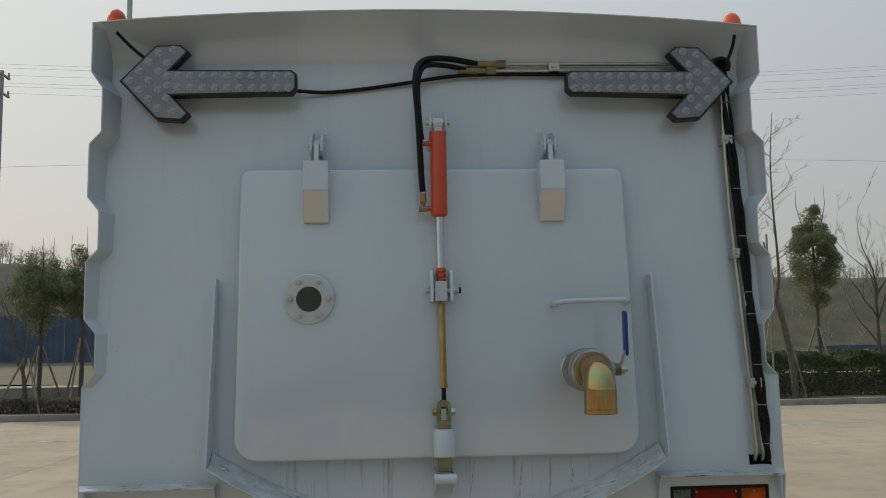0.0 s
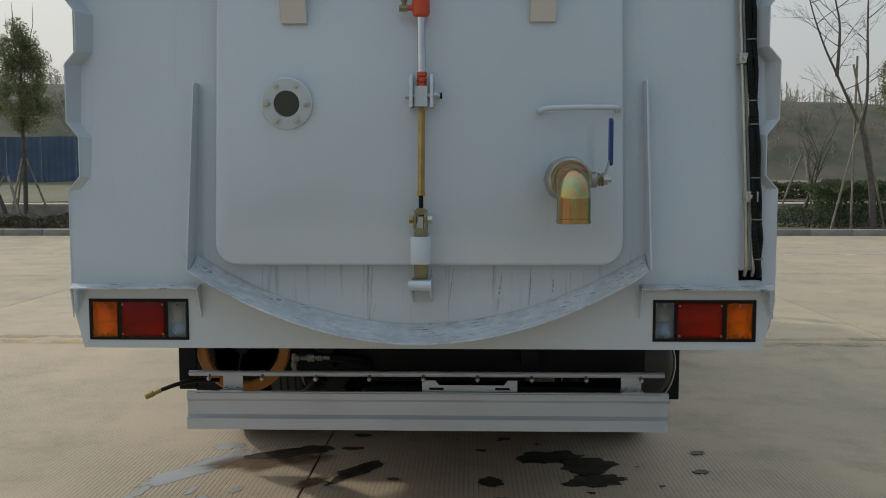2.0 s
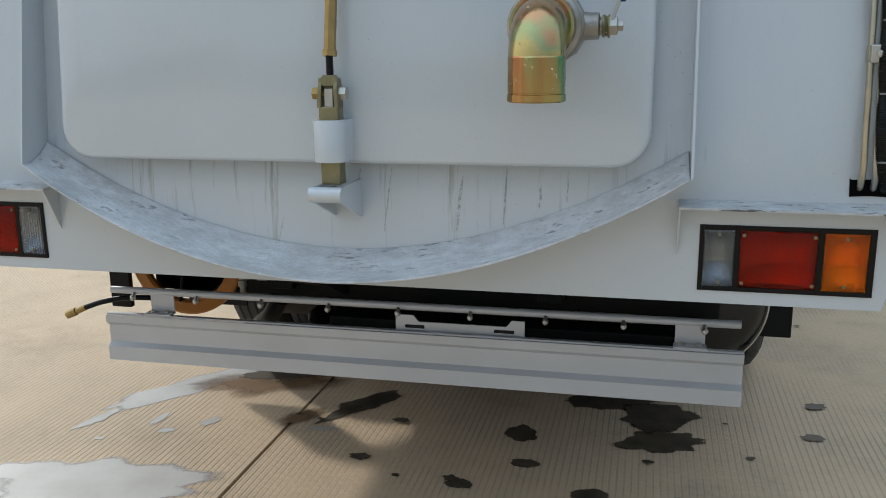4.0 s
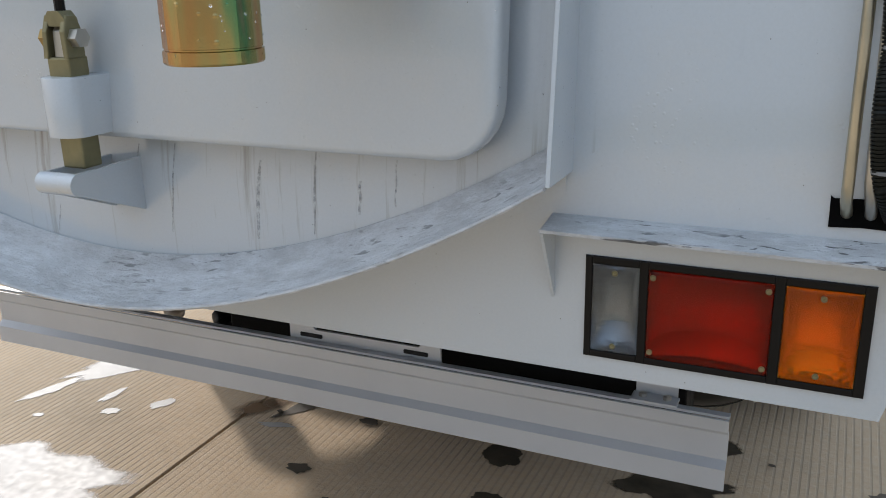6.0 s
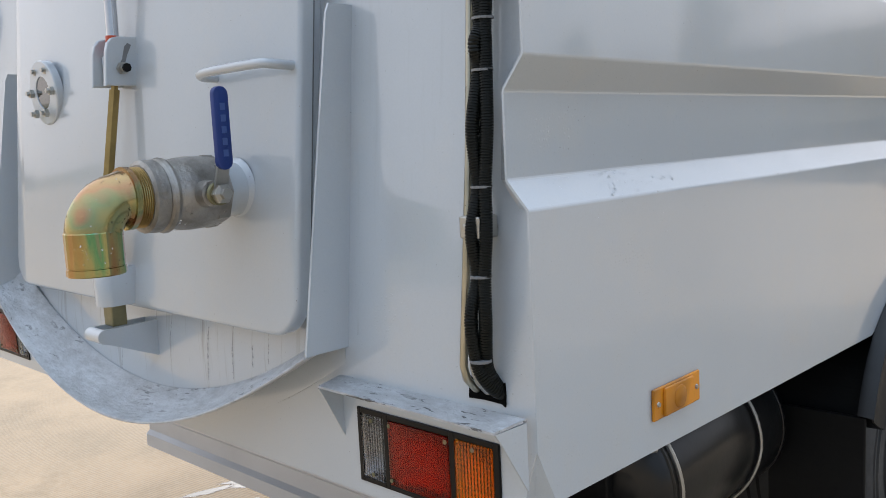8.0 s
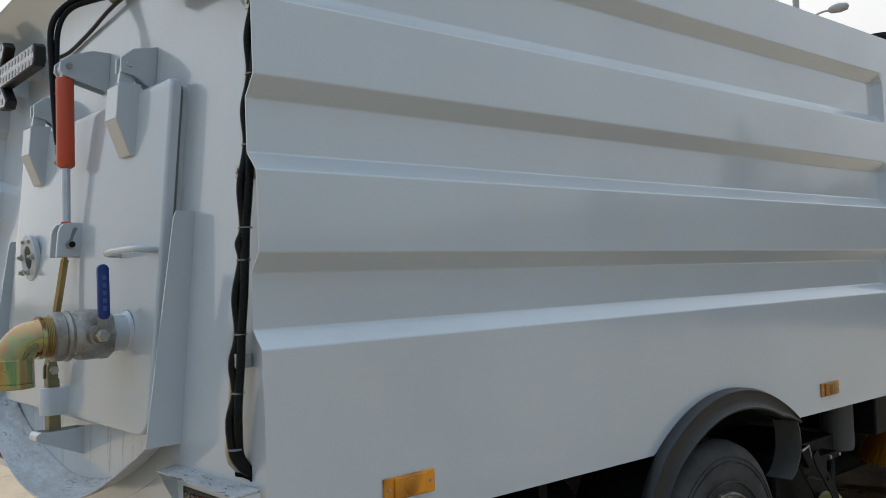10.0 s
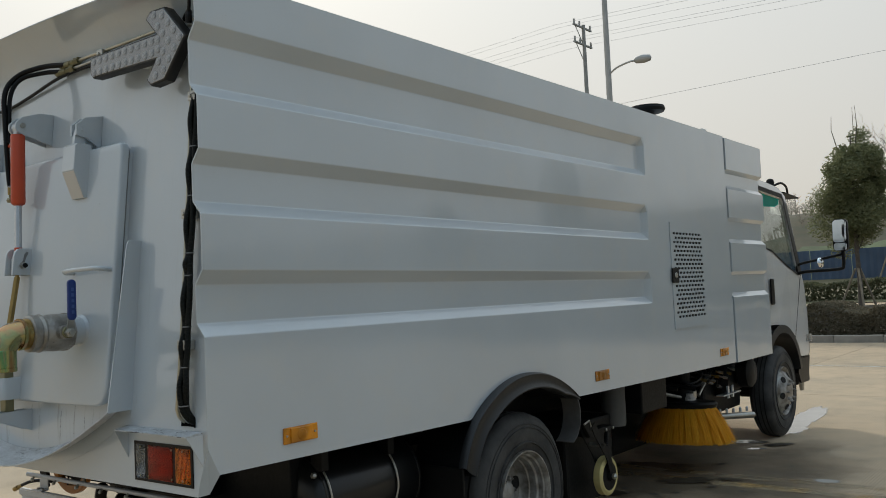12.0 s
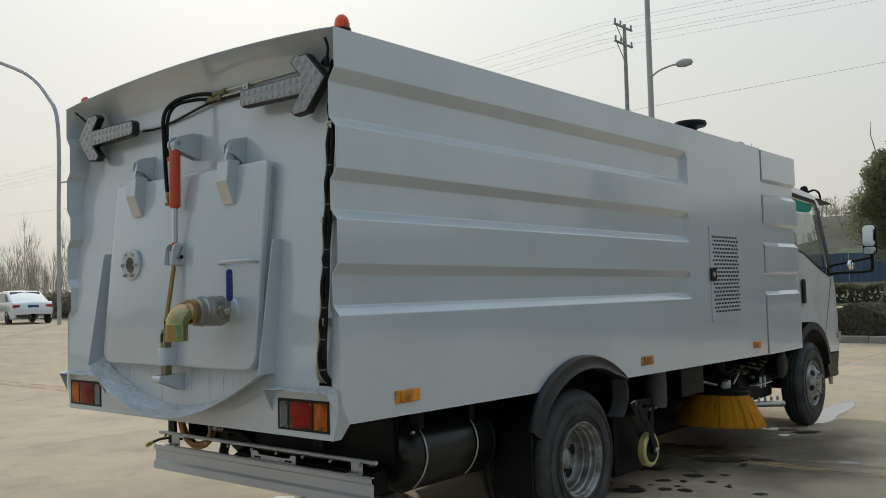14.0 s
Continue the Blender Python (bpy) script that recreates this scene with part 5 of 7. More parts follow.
# ---- corrugated cable conduit down the corner, tied in lengths
czs = [2.44, 2.29, 2.155, 1.97, 1.80, 1.605, 1.53, 1.36, 1.228, 1.103]
for k in (0, 1):
    pts = []
    for i, (a, b) in enumerate(zip(czs, czs[1:])):
        for f in (0.0, 0.5):
            z = a + (b - a) * f
            bulge = (0.0098 if f else 0.0068) * (1 if a - b > 0.1 else 0.6)
            x = 1.051 + 0.031 * (2.44 - z) / 1.4 + (bulge if k else -bulge) - 0.002
            pts.append((x, lean(z) - 0.034 - (0.011 if f else 0.001) * (1 if k == 0 else 0.05), z))
    pts += [(1.074 + 0.008 * k, -0.029 + 0.012 * k, 1.100), (1.082 + 0.004 * k, -0.022 + 0.012 * k, 1.074), (1.090, -0.004 + 0.01 * k, 1.052), (1.093, 0.025, 1.040)]
    cd = part("cable_conduit", ribbed(pts, 0.0105, 0.0042, 12), CORRUGATED, truck, "black corrugated cable conduit", 60)
    if k == 0:
        for z in czs[1:]:
            x = 1.051 + 0.031 * (2.44 - z) / 1.4
            part("cable_tie", lathe([(-0.0018, 0.0150), (-0.0018, 0.0170), (0.0018, 0.0170), (0.0018, 0.0150)], (x - 0.002, lean(z) - 0.034, z), (0, 0, 1), 12), TIE, cd, "grey cable tie")
# No hole is cut; a black plate imitates the shade within.
part("cable_opening", prism([(1.029, 1.0315), (1.062, 1.0335), (1.096, 1.0325), (1.1025, 1.029), (1.1005, 1.066), (1.095, 1.0635), (1.06, 1.0645), (1.032, 1.0635), (1.0285, 1.0665)], on_wall, 0.0, 0.003), HOLE, truck, "roughly cut square cable opening, its shade a black plate")
part("conduit_elbow", tube(smooth_path([(1.00, 0.085, 2.43), (1.035, 0.075, 2.445), (1.055, 0.06, 2.43), (1.052, 0.06, 2.40)], 5), 0.011, 10), CONDUIT, truck)

# ---- beacons on the roof corners
for s in (-1, 1):
    bc = part("corner_beacon", lathe([(0, 0.040), (0.012, 0.040), (0.013, 0.034)], (s * 1.100, 0.11, roof_z(1.100)), (0, 0, 1), 20), BLACK, truck, "red beacon on the roof corner", 40)
    part("beacon_dome", lathe([(0.012, 0.035), (0.036, 0.034), (0.038, 0.032), (0.043, 0.032), (0.045, 0.032), (0.058, 0.028), (0.069, 0.020), (0.076, 0.010), (0.078, 0.002)], (s * 1.100, 0.11, roof_z(1.100)), (0, 0, 1), 20), BEACON, bc, "red plastic dome", 40)

# ---- side marker lamps
for y, z in ((0.415, 0.952), (2.74, 0.928), (4.685, 0.906)):
    mk = part("side_marker", box(W, W + 0.006, y - 0.083, y + 0.083, z - 0.029, z + 0.029, 0.003), AMBER, truck, "amber side marker lamp")
    part("marker_lens", box(W + 0.005, W + 0.0115, y - 0.052, y + 0.052, z - 0.026, z + 0.026, 0.003), AMBER, mk)
    part("lens_eye", lathe([(0, 0.022), (0.002, 0.021), (0.0045, 0.014), (0.0055, 0.002)], (W + 0.0105, y, z), (1, 0, 0), 20), AMBER, mk, "", 40)
    for k in (-1, 1):
        part("screw", lathe([(0, 0.005), (0.003, 0.004)], (W + 0.006, y + k * 0.068, z), (1, 0, 0), 8), GALV, mk)

# ---- roof fittings
cap = part("roof_vent_cap", lathe([(-0.05, 0.05), (0.07, 0.05), (0.085, 0.055), (0.10, 0.12), (0.12, 0.13), (0.14, 0.122), (0.152, 0.06), (0.153, 0.01)], (0.90, 4.12, 2.572), (0, 0, 1), 28), BLACK, truck, "black mushroom vent cap on the roof", 40)
part("roof_bolt", lathe([(0, 0.045), (0.02, 0.045), (0.04, 0.035), (0.052, 0.012)], (1.06, 4.73, 2.553), (0, 0, 1), 12), GALV, truck)

# ---- rear underrun plate, spray bar and fittings
prof = [(0.552, 0.0), (0.532, 0.0), (0.520, 0.014), (0.465, 0.014), (0.452, 0.0), (0.412, 0.0)]
bm = sheet([[Vector((x, 0.418 + d, z)) for x in (-0.908, 0.908)] for z, d in prof], 0.005)
bump = part("underrun_plate", bm, SILVER, truck, "ribbed silver underrun plate")
part("plate_flange", box(-0.908, 0.908, 0.42, 0.436, 0.552, 0.557), SILVER, bump)
for x in (-0.74, 0.775):
    part("plate_bracket", box(x - 0.038, x + 0.038, 0.452, 0.457, 0.557, 0.612, 0.001), SILVER, bump)
    part("bracket_foot", box(x - 0.042, x + 0.042, 0.417, 0.4515, 0.557, 0.562, 0.001), SILVER, bump)
    for k in (-1, 1):
        part("foot_bolt", lathe([(0, 0.008), (0.006, 0.008), (0.008, 0.004)], (x + 0.022 * k, 0.436, 0.562), (0, 0, 1), 6), GALV, bump)
# Bar added to hide the bright ground seen over the plate.
part("cross_bar", box(-0.24, 0.82, 0.52, 0.62, 0.44, 0.555, 0.004), BLACK, truck, "black bar added to close the view behind the underrun plate")
part("coiled_hose", ribbed(smooth_path([(-0.14, 0.55, 0.47), (-0.24, 0.54, 0.475), (-0.295, 0.57, 0.50), (-0.30, 0.62, 0.53), (-0.25, 0.68, 0.545)], 4), 0.036, 0.03, 14), CONDUIT, truck, "black ribbed suction hose", 40)
part("drain_hose", tube(smooth_path([(-0.54, 0.66, 0.455), (-0.50, 0.62, 0.49), (-0.455, 0.585, 0.525), (-0.42, 0.575, 0.58)], 5), 0.028, 12), CONDUIT, truck, "short black drain hose", 50)
bar = part("spray_bar", tube([(-0.91, 0.46, 0.618), (0.90, 0.46, 0.618)], 0.011, 12), SILVER, truck, "grey spray bar with brass nozzles", 50)
for k in range(9):
    x = -0.83 + 0.205 * k
    part("nozzle", lathe([(0, 0.006), (0.012, 0.006), (0.013, 0.009), (0.019, 0.009), (0.026, 0.004)], (x, 0.453, 0.613), (0, -0.7, -0.7), 8), GALV, bar)
pl = part("mounting_plate", prism([(-0.015, 0.553), (0.345, 0.553), (0.345, 0.598), (0.31, 0.598), (0.295, 0.580), (0.05, 0.580), (0.035, 0.598), (-0.015, 0.598)], lambda x, z, q: Vector((x, 0.440 + q, z)), 0, 0.006), SILVER, truck, "slotted grey mounting plate")
for x in (0.012, 0.262):
    part("slot", box(x, x + 0.055, 0.438, 0.4405, 0.562, 0.571, 0.002), DARK, pl)
for x, xw in ((-0.95, 0.035),):
    part("mud_flap", box(x - xw, x + xw, 0.56, 0.58, 0.53, 0.80, 0.004), BLACK, truck, "black rubber flap")
reel = part("hose_reel", lathe([(-0.01, 0.19), (0.01, 0.19), (0.016, 0.183), (0.016, 0.152), (0.008, 0.145), (-0.008, 0.145), (-0.016, 0.152), (-0.016, 0.183)], (-0.735, 0.60, 0.70), (0, 1, 0), 40, close=True), ORANGE, truck, "orange washdown hose reel", 40)
part("reel_drum", lathe([(0.0, 0.135), (0.12, 0.135)], (-0.735, 0.62, 0.70), (0, 1, 0), 32), CONDUIT, reel)
for a in (20, 140, 260):
    q = radians(a)
    part("reel_spoke", tube([(-0.735, 0.59, 0.70), (-0.735 + 0.165 * math.cos(q), 0.59, 0.70 + 0.165 * math.sin(q))], 0.006, 6), BLACK, reel)
part("reel_hub", lathe([(0, 0.03), (0.03, 0.03)], (-0.735, 0.57, 0.70), (0, 1, 0), 16), BLACK, reel)
wh = part("washdown_hose", tube(smooth_path([(-0.82, 0.55, 0.57), (-0.90, 0.52, 0.575), (-0.97, 0.50, 0.565), (-1.03, 0.49, 0.545)], 5), 0.0085, 10), CONDUIT, truck, "black washdown hose with a brass end", 50)
part("hose_end", tube([(-1.03, 0.49, 0.545), (-1.06, 0.485, 0.532), (-1.061, 0.485, 0.532), (-1.09, 0.48, 0.520)], [0.0095, 0.0095, 0.0125, 0.0125], 10), BRASSY, wh, "brass coupling")
part("valve_tee", lathe([(0, 0.010), (0.01, 0.016), (0.03, 0.016), (0.032, 0.011), (0.06, 0.011), (0.062, 0.017), (0.09, 0.017), (0.092, 0.011), (0.10, 0.011), (0.101, 0.015), (0.12, 0.015), (0.122, 0.010), (0.15, 0.010)], (-0.53, 0.54, 0.664), (1, 0, 0), 10), CAST, truck, "galvanised pipe tee")
part("tee_leg", lathe([(0, 0.009), (0.03, 0.009), (0.031, 0.014), (0.05, 0.014), (0.052, 0.010), (0.085, 0.010)], (-0.52, 0.54, 0.595), (0, 0, 1), 10), CAST, truck)
part("water_hose", tube(smooth_path([(-0.38, 0.54, 0.665), (-0.25, 0.58, 0.64), (-0.2, 0.7, 0.55), (-0.05, 0.8, 0.52), (0.3, 0.85, 0.55)], 6), 0.017, 10), BLACK, truck)

# ---- chassis, tanks and dark underside
for s in (-1, 1):
    part("chassis_rail", box(s * 0.40 - 0.035, s * 0.40 + 0.035, 0.55, 7.1, 0.62, 0.85, 0.004), BLACK, truck, "black steel chassis rail")
for y in (0.65, 1.4, 2.5, 3.4):
    part("cross_bar", box(-0.4, 0.4, y, y + 0.08, 0.64, 0.80), BLACK, truck)
part("centre_tank", lathe([(0, 0.10), (0.0, 0.17), (0.02, 0.20), (0.92, 0.20), (0.94, 0.17), (0.94, 0.10)], (-0.53, 0.84, 0.66), (1, 0, 0), 28), BLACK, truck, "", 40)
air = part("side_air_tank", lathe([(0, 0.03), (0.008, 0.10), (0.022, 0.155), (0.042, 0.182), (0.06, 0.19), (0.63, 0.19), (0.65, 0.182), (0.67, 0.155), (0.684, 0.10), (0.692, 0.03)], (0.80, 0.640, 0.615), (0, 1, 0), 36), GLOSS_BLACK, truck, "gloss black air tank held by two thin straps", 50)
for y in (0.700, 1.272):
    part("weld_seam", lathe([(-0.006, 0.188), (-0.004, 0.1925), (0.004, 0.1925), (0.006, 0.188)], (0.80, y, 0.615), (0, 1, 0), 36, close=True), GLOSS_BLACK, air)
for y in (0.715, 1.115):
    part("strap", tube([(0.80 + 0.198 * math.cos(radians(a)), y - 0.0006 * max(0, -a), 0.615 + 0.198 * math.sin(radians(a))) for a in range(40, -56, -6)], 0.0045, 6), GALV, air, "thin zinc strap")
    part("strap_hanger", box(0.90, 0.965, y - 0.02, y + 0.02, 0.745, 0.94, 0.004), BLACK, air)
part("drain_plug", lathe([(0, 0.013), (0.02, 0.013), (0.03, 0.007)], (0.945, 0.665, 0.735), (0.8, -0.5, 0.2), 6), GALV, air)
part("axle", tube([(-1.0, 1.89, 0.40), (1.0, 1.89, 0.40)], 0.09, 14), BLACK, truck)
part("front_axle", tube([(-0.9, 6.50, 0.40), (0.9, 6.50, 0.40)], 0.06, 12), BLACK, truck)
part("differential", lathe([(-0.16, 0.08), (-0.1, 0.17), (0, 0.20), (0.1, 0.17), (0.16, 0.08)], (0, 1.89, 0.40), (1, 0, 0), 20), BLACK, truck, "", 50)
part("suction_duct", lathe([(0, 0.075), (0.02, 0.08), (0.30, 0.08), (0.32, 0.075)], (0.86, 3.42, 0.53), (0, 0, 1), 20), material("grey_duct", (0.10, 0.10, 0.097), 0.6, 0, 0.1, 6), truck, "grey suction duct", 40)
part("air_tank", lathe([(0, 0.06), (0.01, 0.12), (0.02, 0.14), (0.5, 0.14), (0.51, 0.12), (0.52, 0.06)], (0.78, 5.35, 0.62), (0, 1, 0), 20), BLACK, truck, "", 40)
part("suction_box", box(-0.95, 0.88, 2.75, 3.35, 0.13, 0.62, 0.02), BLACK, truck, "black suction nozzle box")
part("frame_step", box(0.42, 0.98, 3.6, 4.0, 0.58, 0.80, 0.01), BLACK, truck)
# Blocker boxes, added to stop light and view passing beneath the body.
part("underbody_blocker", box(-0.85, 0.38, 3.45, 5.15, 0.13, 0.64, 0.03), BLACK, truck, "black blocker box added under the body")
part("gearbox", box(-0.36, 0.36, 5.2, 7.0, 0.22, 0.66, 0.06), BLACK, truck)
part("battery_box", box(-0.98, -0.45, 4.9, 5.8, 0.35, 0.80, 0.02), BLACK, truck)
# Added in the sun's line to keep the ground under the rear dark.
part("sun_blocker", box(-0.45, 0.36, 1.05, 1.68, 0.27, 0.66, 0.03), BLACK, truck, "black box added between the rails to block the sun")
# Added to close the bright gap between broom and front wheel.
part("gap_blocker", box(0.42, 0.80, 5.12, 5.98, 0.33, 0.64, 0.03), BLACK, truck)
part("rear_crossbeam", box(-0.86, 0.86, 0.62, 0.70, 0.58, 0.80, 0.004), BLACK, truck)
part("fuel_tank", box(-0.98, -0.45, 2.6, 3.6, 0.45, 0.85, 0.04), BLACK, truck)
for k in range(6):
    part("bracket_arm", tube([(0.45, 4.0 + 0.28 * k, 0.75 - 0.02 * k), (0.85 + 0.03 * (k % 3), 4.15 + 0.27 * k, 0.62 + 0.03 * (k % 2))], 0.018, 8), BLACK if k % 3 else GALV, truck)


# ---- wheels
def wheel(x_out, y, s, front=False):
    """A truck tyre with its steel disc; s: which side it faces."""
    ax = Vector((s, 0, 0))
    o = Vector((x_out, y, 0.41))
    w = 0.205
    prof = [(-w, 0.235), (-w + 0.012, 0.225), (-w - 0.004, 0.305), (-w + 0.006, 0.368), (-w + 0.03, 0.402), (-w + 0.06, 0.41), (-0.06, 0.41), (-0.03, 0.402), (-0.006, 0.368), (0.004, 0.305), (-0.012, 0.225), (-0.02, 0.218), (-w + 0.02, 0.218)]
    tyre = part("wheel", lathe(prof, o, ax, 48, close=True), RUBBER, truck, "dusty black truck tyre on a steel rim", 40)
    if front:
        rim = [(-0.18, 0.219), (-0.01, 0.222), (0.0, 0.216), (-0.012, 0.205), (-0.04, 0.196), (-0.03, 0.185), (0.005, 0.165), (0.035, 0.12), (0.045, 0.095), (0.05, 0.06), (0.055, 0.02)]
    else:
        rim = [(-0.18, 0.219), (-0.006, 0.224), (0.004, 0.222), (0.005, 0.216), (-0.006, 0.208), (-0.022, 0.205), (-0.026, 0.196), (-0.052, 0.194), (-0.058, 0.184), (-0.095, 0.181), (-0.100, 0.174), (-0.135, 0.170), (-0.150, 0.158), (-0.156, 0.12), (-0.15, 0.10), (-0.15, 0.062), (-0.115, 0.058), (-0.105, 0.045), (-0.103, 0.01)]
    part("rim", lathe(rim, o, ax, 48), STEEL, tyre, "dusty steel rim", 40)
    base = 0.022 if front else -0.152
    # hand holes, imitated by dark discs for the shade in them
    for k in range(6):
        a = radians(60 * k + 12)
        c = o + ax * base + Vector((0, math.cos(a), math.sin(a))) * (0.148 if front else 0.128)
        part("hand_hole", lathe([(-0.004, 0.036 if not front else 0.029), (0.004 if not front else 0.0, 0.036 if not front else 0.029)], c + ax * 0.001, ax if not front else (ax + Vector((0, math.cos(a), math.sin(a))) * 0.6), 14), DARK, tyre)
    for k in range(8):
        a = radians(45 * k)
        c = o + ax * (0.044 if front else -0.15) + Vector((0, math.cos(a), math.sin(a))) * 0.088
        part("wheel_nut", lathe([(0, 0.014), (0.018, 0.013), (0.022, 0.007), (0.03, 0.006)], c, ax, 6), STEEL, tyre)
    ring = bmesh.new()
    for rr, dd in ((0.262, 0.0035), (0.335, 0.0035), (0.352, -0.001)):
        lathe([(dd - 0.006, rr - 0.004), (dd + 0.0015, rr - 0.002), (dd + 0.0015, rr + 0.002), (dd - 0.006, rr + 0.004)], o, ax, 48, bm=ring, close=True)
    part("sidewall_bead", ring, RUBBER, tyre)
    # tread grooves, their shade laid on as dark raised rings
    tg = bmesh.new()
    for gx in (-0.065, -0.10, -0.14):
        lathe([(gx - 0.005, 0.4045), (gx - 0.005, 0.4112), (gx + 0.005, 0.4112), (gx + 0.005, 0.4045)], o, ax, 48, bm=tg, close=True)
    part("tread_groove", tg, DARK, tyre)
    return tyre


wheel(1.12, 1.94, 1)
wheel(0.86, 1.94, 1)
wheel(-1.12, 1.94, -1)
wheel(-0.86, 1.94, -1)
wheel(1.03, 6.48, 1, True)
wheel(-1.03, 6.50, -1, True)


# ---- rubber mudguards over the rear wheels
def mudguard(s):
    cy, cz = 1.922, 0.271
    ring = []
    for k in range(41):
        a = radians(34 + 95.5 * k / 40)
        r = 0.750 - 0.010 * max(0.0, (80 - math.degrees(a)) / 40) - 0.045 * max(0.0, (54 - math.degrees(a)) / 20) ** 1.5
        w = 0.092 - 0.038 * (k / 40) ** 2
        if k > 35:
            w *= 1 - 0.7 * (k - 35) / 5
        ring.append((a, r, w))

    def row(dx, f, lift=0.0):
        return [Vector((s * (W + dx), cy - (r - f * w + lift) * math.cos(a), cz + (r - f * w + lift) * math.sin(a))) for a, r, w in ring]

    guard = part("mudguard", sheet([row(0.001, 0), row(0.026, 0.0), row(0.040, 0.10), (row(0.034, 0.35)), row(0.036, 0.70), row(0.046, 0.90), row(0.040, 1.0), row(-0.03, 1.0)], 0.005), FENDER, truck, "black rubber mudguard arch", 50)
    part("rolled_edge", tube(row(0.043, 0.95), 0.006, 8), FENDER, guard, "", 50)
    part("guard_liner", sheet([row(-0.005, 0.6), row(-0.30, 0.6)], 0.006), BLACK, guard)
    part("rear_flap", box(min(s * (W - 0.24), s * (W + 0.02)), max(s * (W - 0.24), s * (W + 0.02)), 1.352, 1.364, 0.30, 0.655, 0.004), BLACK, guard, "black rubber flap behind the wheel")
    return guard


mudguard(1)
mudguard(-1)
DUSTY = material("dusty_guard_grey", (0.11, 0.105, 0.098), 0.7, 0, 0.15, 8)
part("mudguard_flap", sheet([[Vector((x, 2.36 + 0.13 * math.cos(radians(a)), 0.745 + 0.15 * math.sin(radians(a)))) for x in (1.03, 1.08, 1.14)] for a in range(75, -80, -15)], 0.005), DUSTY, truck, "dusty grey curved guard inside the wheel arch", 60)

# ---- nozzle caster wheel
ca = part("caster_wheel", lathe([(-0.028, 0.086), (-0.03, 0.10), (-0.02, 0.115), (0.02, 0.115), (0.03, 0.10), (0.028, 0.086)], (1.0, 3.0, 0.30), (1, 0, 0), 28, close=True), CREAM_TYRE, truck, "cream polyurethane nozzle wheel", 40)
part("caster_hub", lathe([(-0.026, 0.088), (0.027, 0.088), (0.029, 0.05), (0.026, 0.03), (0.05, 0.025), (0.052, 0.005)], (1.0, 3.0, 0.30), (1, 0, 0), 20), BLACK, ca, "", 40)
part("caster_nut", lathe([(0.05, 0.018), (0.065, 0.018), (0.075, 0.008)], (1.0, 3.0, 0.30), (1, 0, 0), 6), GALV, ca)
for dx in (-0.045, 0.040):
    arm_line = smooth_path([(2.80, 0.630, 0), (2.835, 0.575, 0), (2.90, 0.50, 0), (2.965, 0.42, 0), (2.995, 0.345, 0), (3.0, 0.285, 0)], 4)
    edge_a = [(q[0] - 0.024, q[1] - 0.010) for q in arm_line]
    edge_b = [(q[0] + 0.022, q[1] + 0.014) for q in arm_line]
    part("caster_fork", prism(edge_a + edge_b[::-1], lambda y, z, q: Vector((1.0 + dx + q, y, z)), 0, 0.006), BLACK, ca)
part("fork_spacer", tube([(0.955, 2.90, 0.50), (1.046, 2.90, 0.50)], 0.011, 8), GALV, ca)
part("caster_plate", prism([(2.79, 0.628), (2.86, 0.645), (2.89, 0.585), (3.17, 0.575), (3.19, 0.548), (2.86, 0.545)], lambda y, z, q: Vector((0.90 + q, y, z)), 0, 0.085, 0.004), BLACK, ca)
part("plate_edge", tube([(0.986, 2.795, 0.632), (0.986, 2.86, 0.646), (0.986, 2.885, 0.588)], 0.006, 6), GALV, ca)
part("spring", ribbed([(0.97, 3.10, 0.555), (0.97, 3.09, 0.49), (0.965, 3.07, 0.42)], 0.016, 0.013), BLACK, ca)
for y, z in ((2.93, 0.565), (3.06, 0.562), (3.15, 0.562)):
    part("plate_bolt", lathe([(0, 0.009), (0.008, 0.009), (0.010, 0.005)], (0.985, y, z), (1, 0, 0), 6), GALV, ca)

# ---- side broom
bx, by = 0.78, 4.75
TILT = 0.06
disc = part("side_broom", lathe([(0, 0.16), (0.0, 0.245), (0.03, 0.255), (0.045, 0.24), (0.055, 0.10), (0.10, 0.08), (0.16, 0.07)], (bx, by, 0.475), (0, TILT, 1), 32), BLACK, truck, "orange-yellow rotary side broom under a black disc", 40)
rng = random.Random(5)
bm = bmesh.new()
for k in range(5200):
    a = rng.uniform(0, 2 * math.pi)
    f = rng.random()
    r0 = 0.13 + 0.115 * f
    r1 = r0 + 0.085 + 0.04 * rng.random() + 0.03 * f
    a1 = a + rng.uniform(-0.05, 0.05)
    p0 = Vector((bx + r0 * math.cos(a), by + r0 * math.sin(a), 0.482 - TILT * r0 * math.sin(a)))
    p1 = Vector((bx + r1 * math.cos(a1), by + r1 * math.sin(a1), 0.222 + rng.uniform(-0.014, 0.022) - 1.4 * TILT * r1 * math.sin(a1)))
    t = Vector((-math.sin(a), math.cos(a), 0)) * 0.0022
    mid = p0.lerp(p1, 0.55) + Vector((math.cos(a), math.sin(a), 0)) * 0.012
    v = [bm.verts.new(q) for q in (p0 - t, p0 + t, mid + t, p1 + t, p1 - t, mid - t)]
    bm.faces.new((v[0], v[1], v[2], v[5]))
    bm.faces.new((v[5], v[2], v[3], v[4]))
part("bristles", bm, BRISTLE, disc, "orange-yellow plastic bristles")
part("broom_link", tube([(bx + 0.02, by - 0.1, 0.56), (bx - 0.1, by - 0.5, 0.66)], 0.014, 8), GALV, disc)
part("broom_link", tube([(bx + 0.1, by + 0.06, 0.56), (bx + 0.06, by + 0.42, 0.70)], 0.012, 8), GALV, disc)
part("broom_clevis", box(bx + 0.05, bx + 0.10, by - 0.03, by + 0.03, 0.54, 0.60, 0.006), GALV, disc)
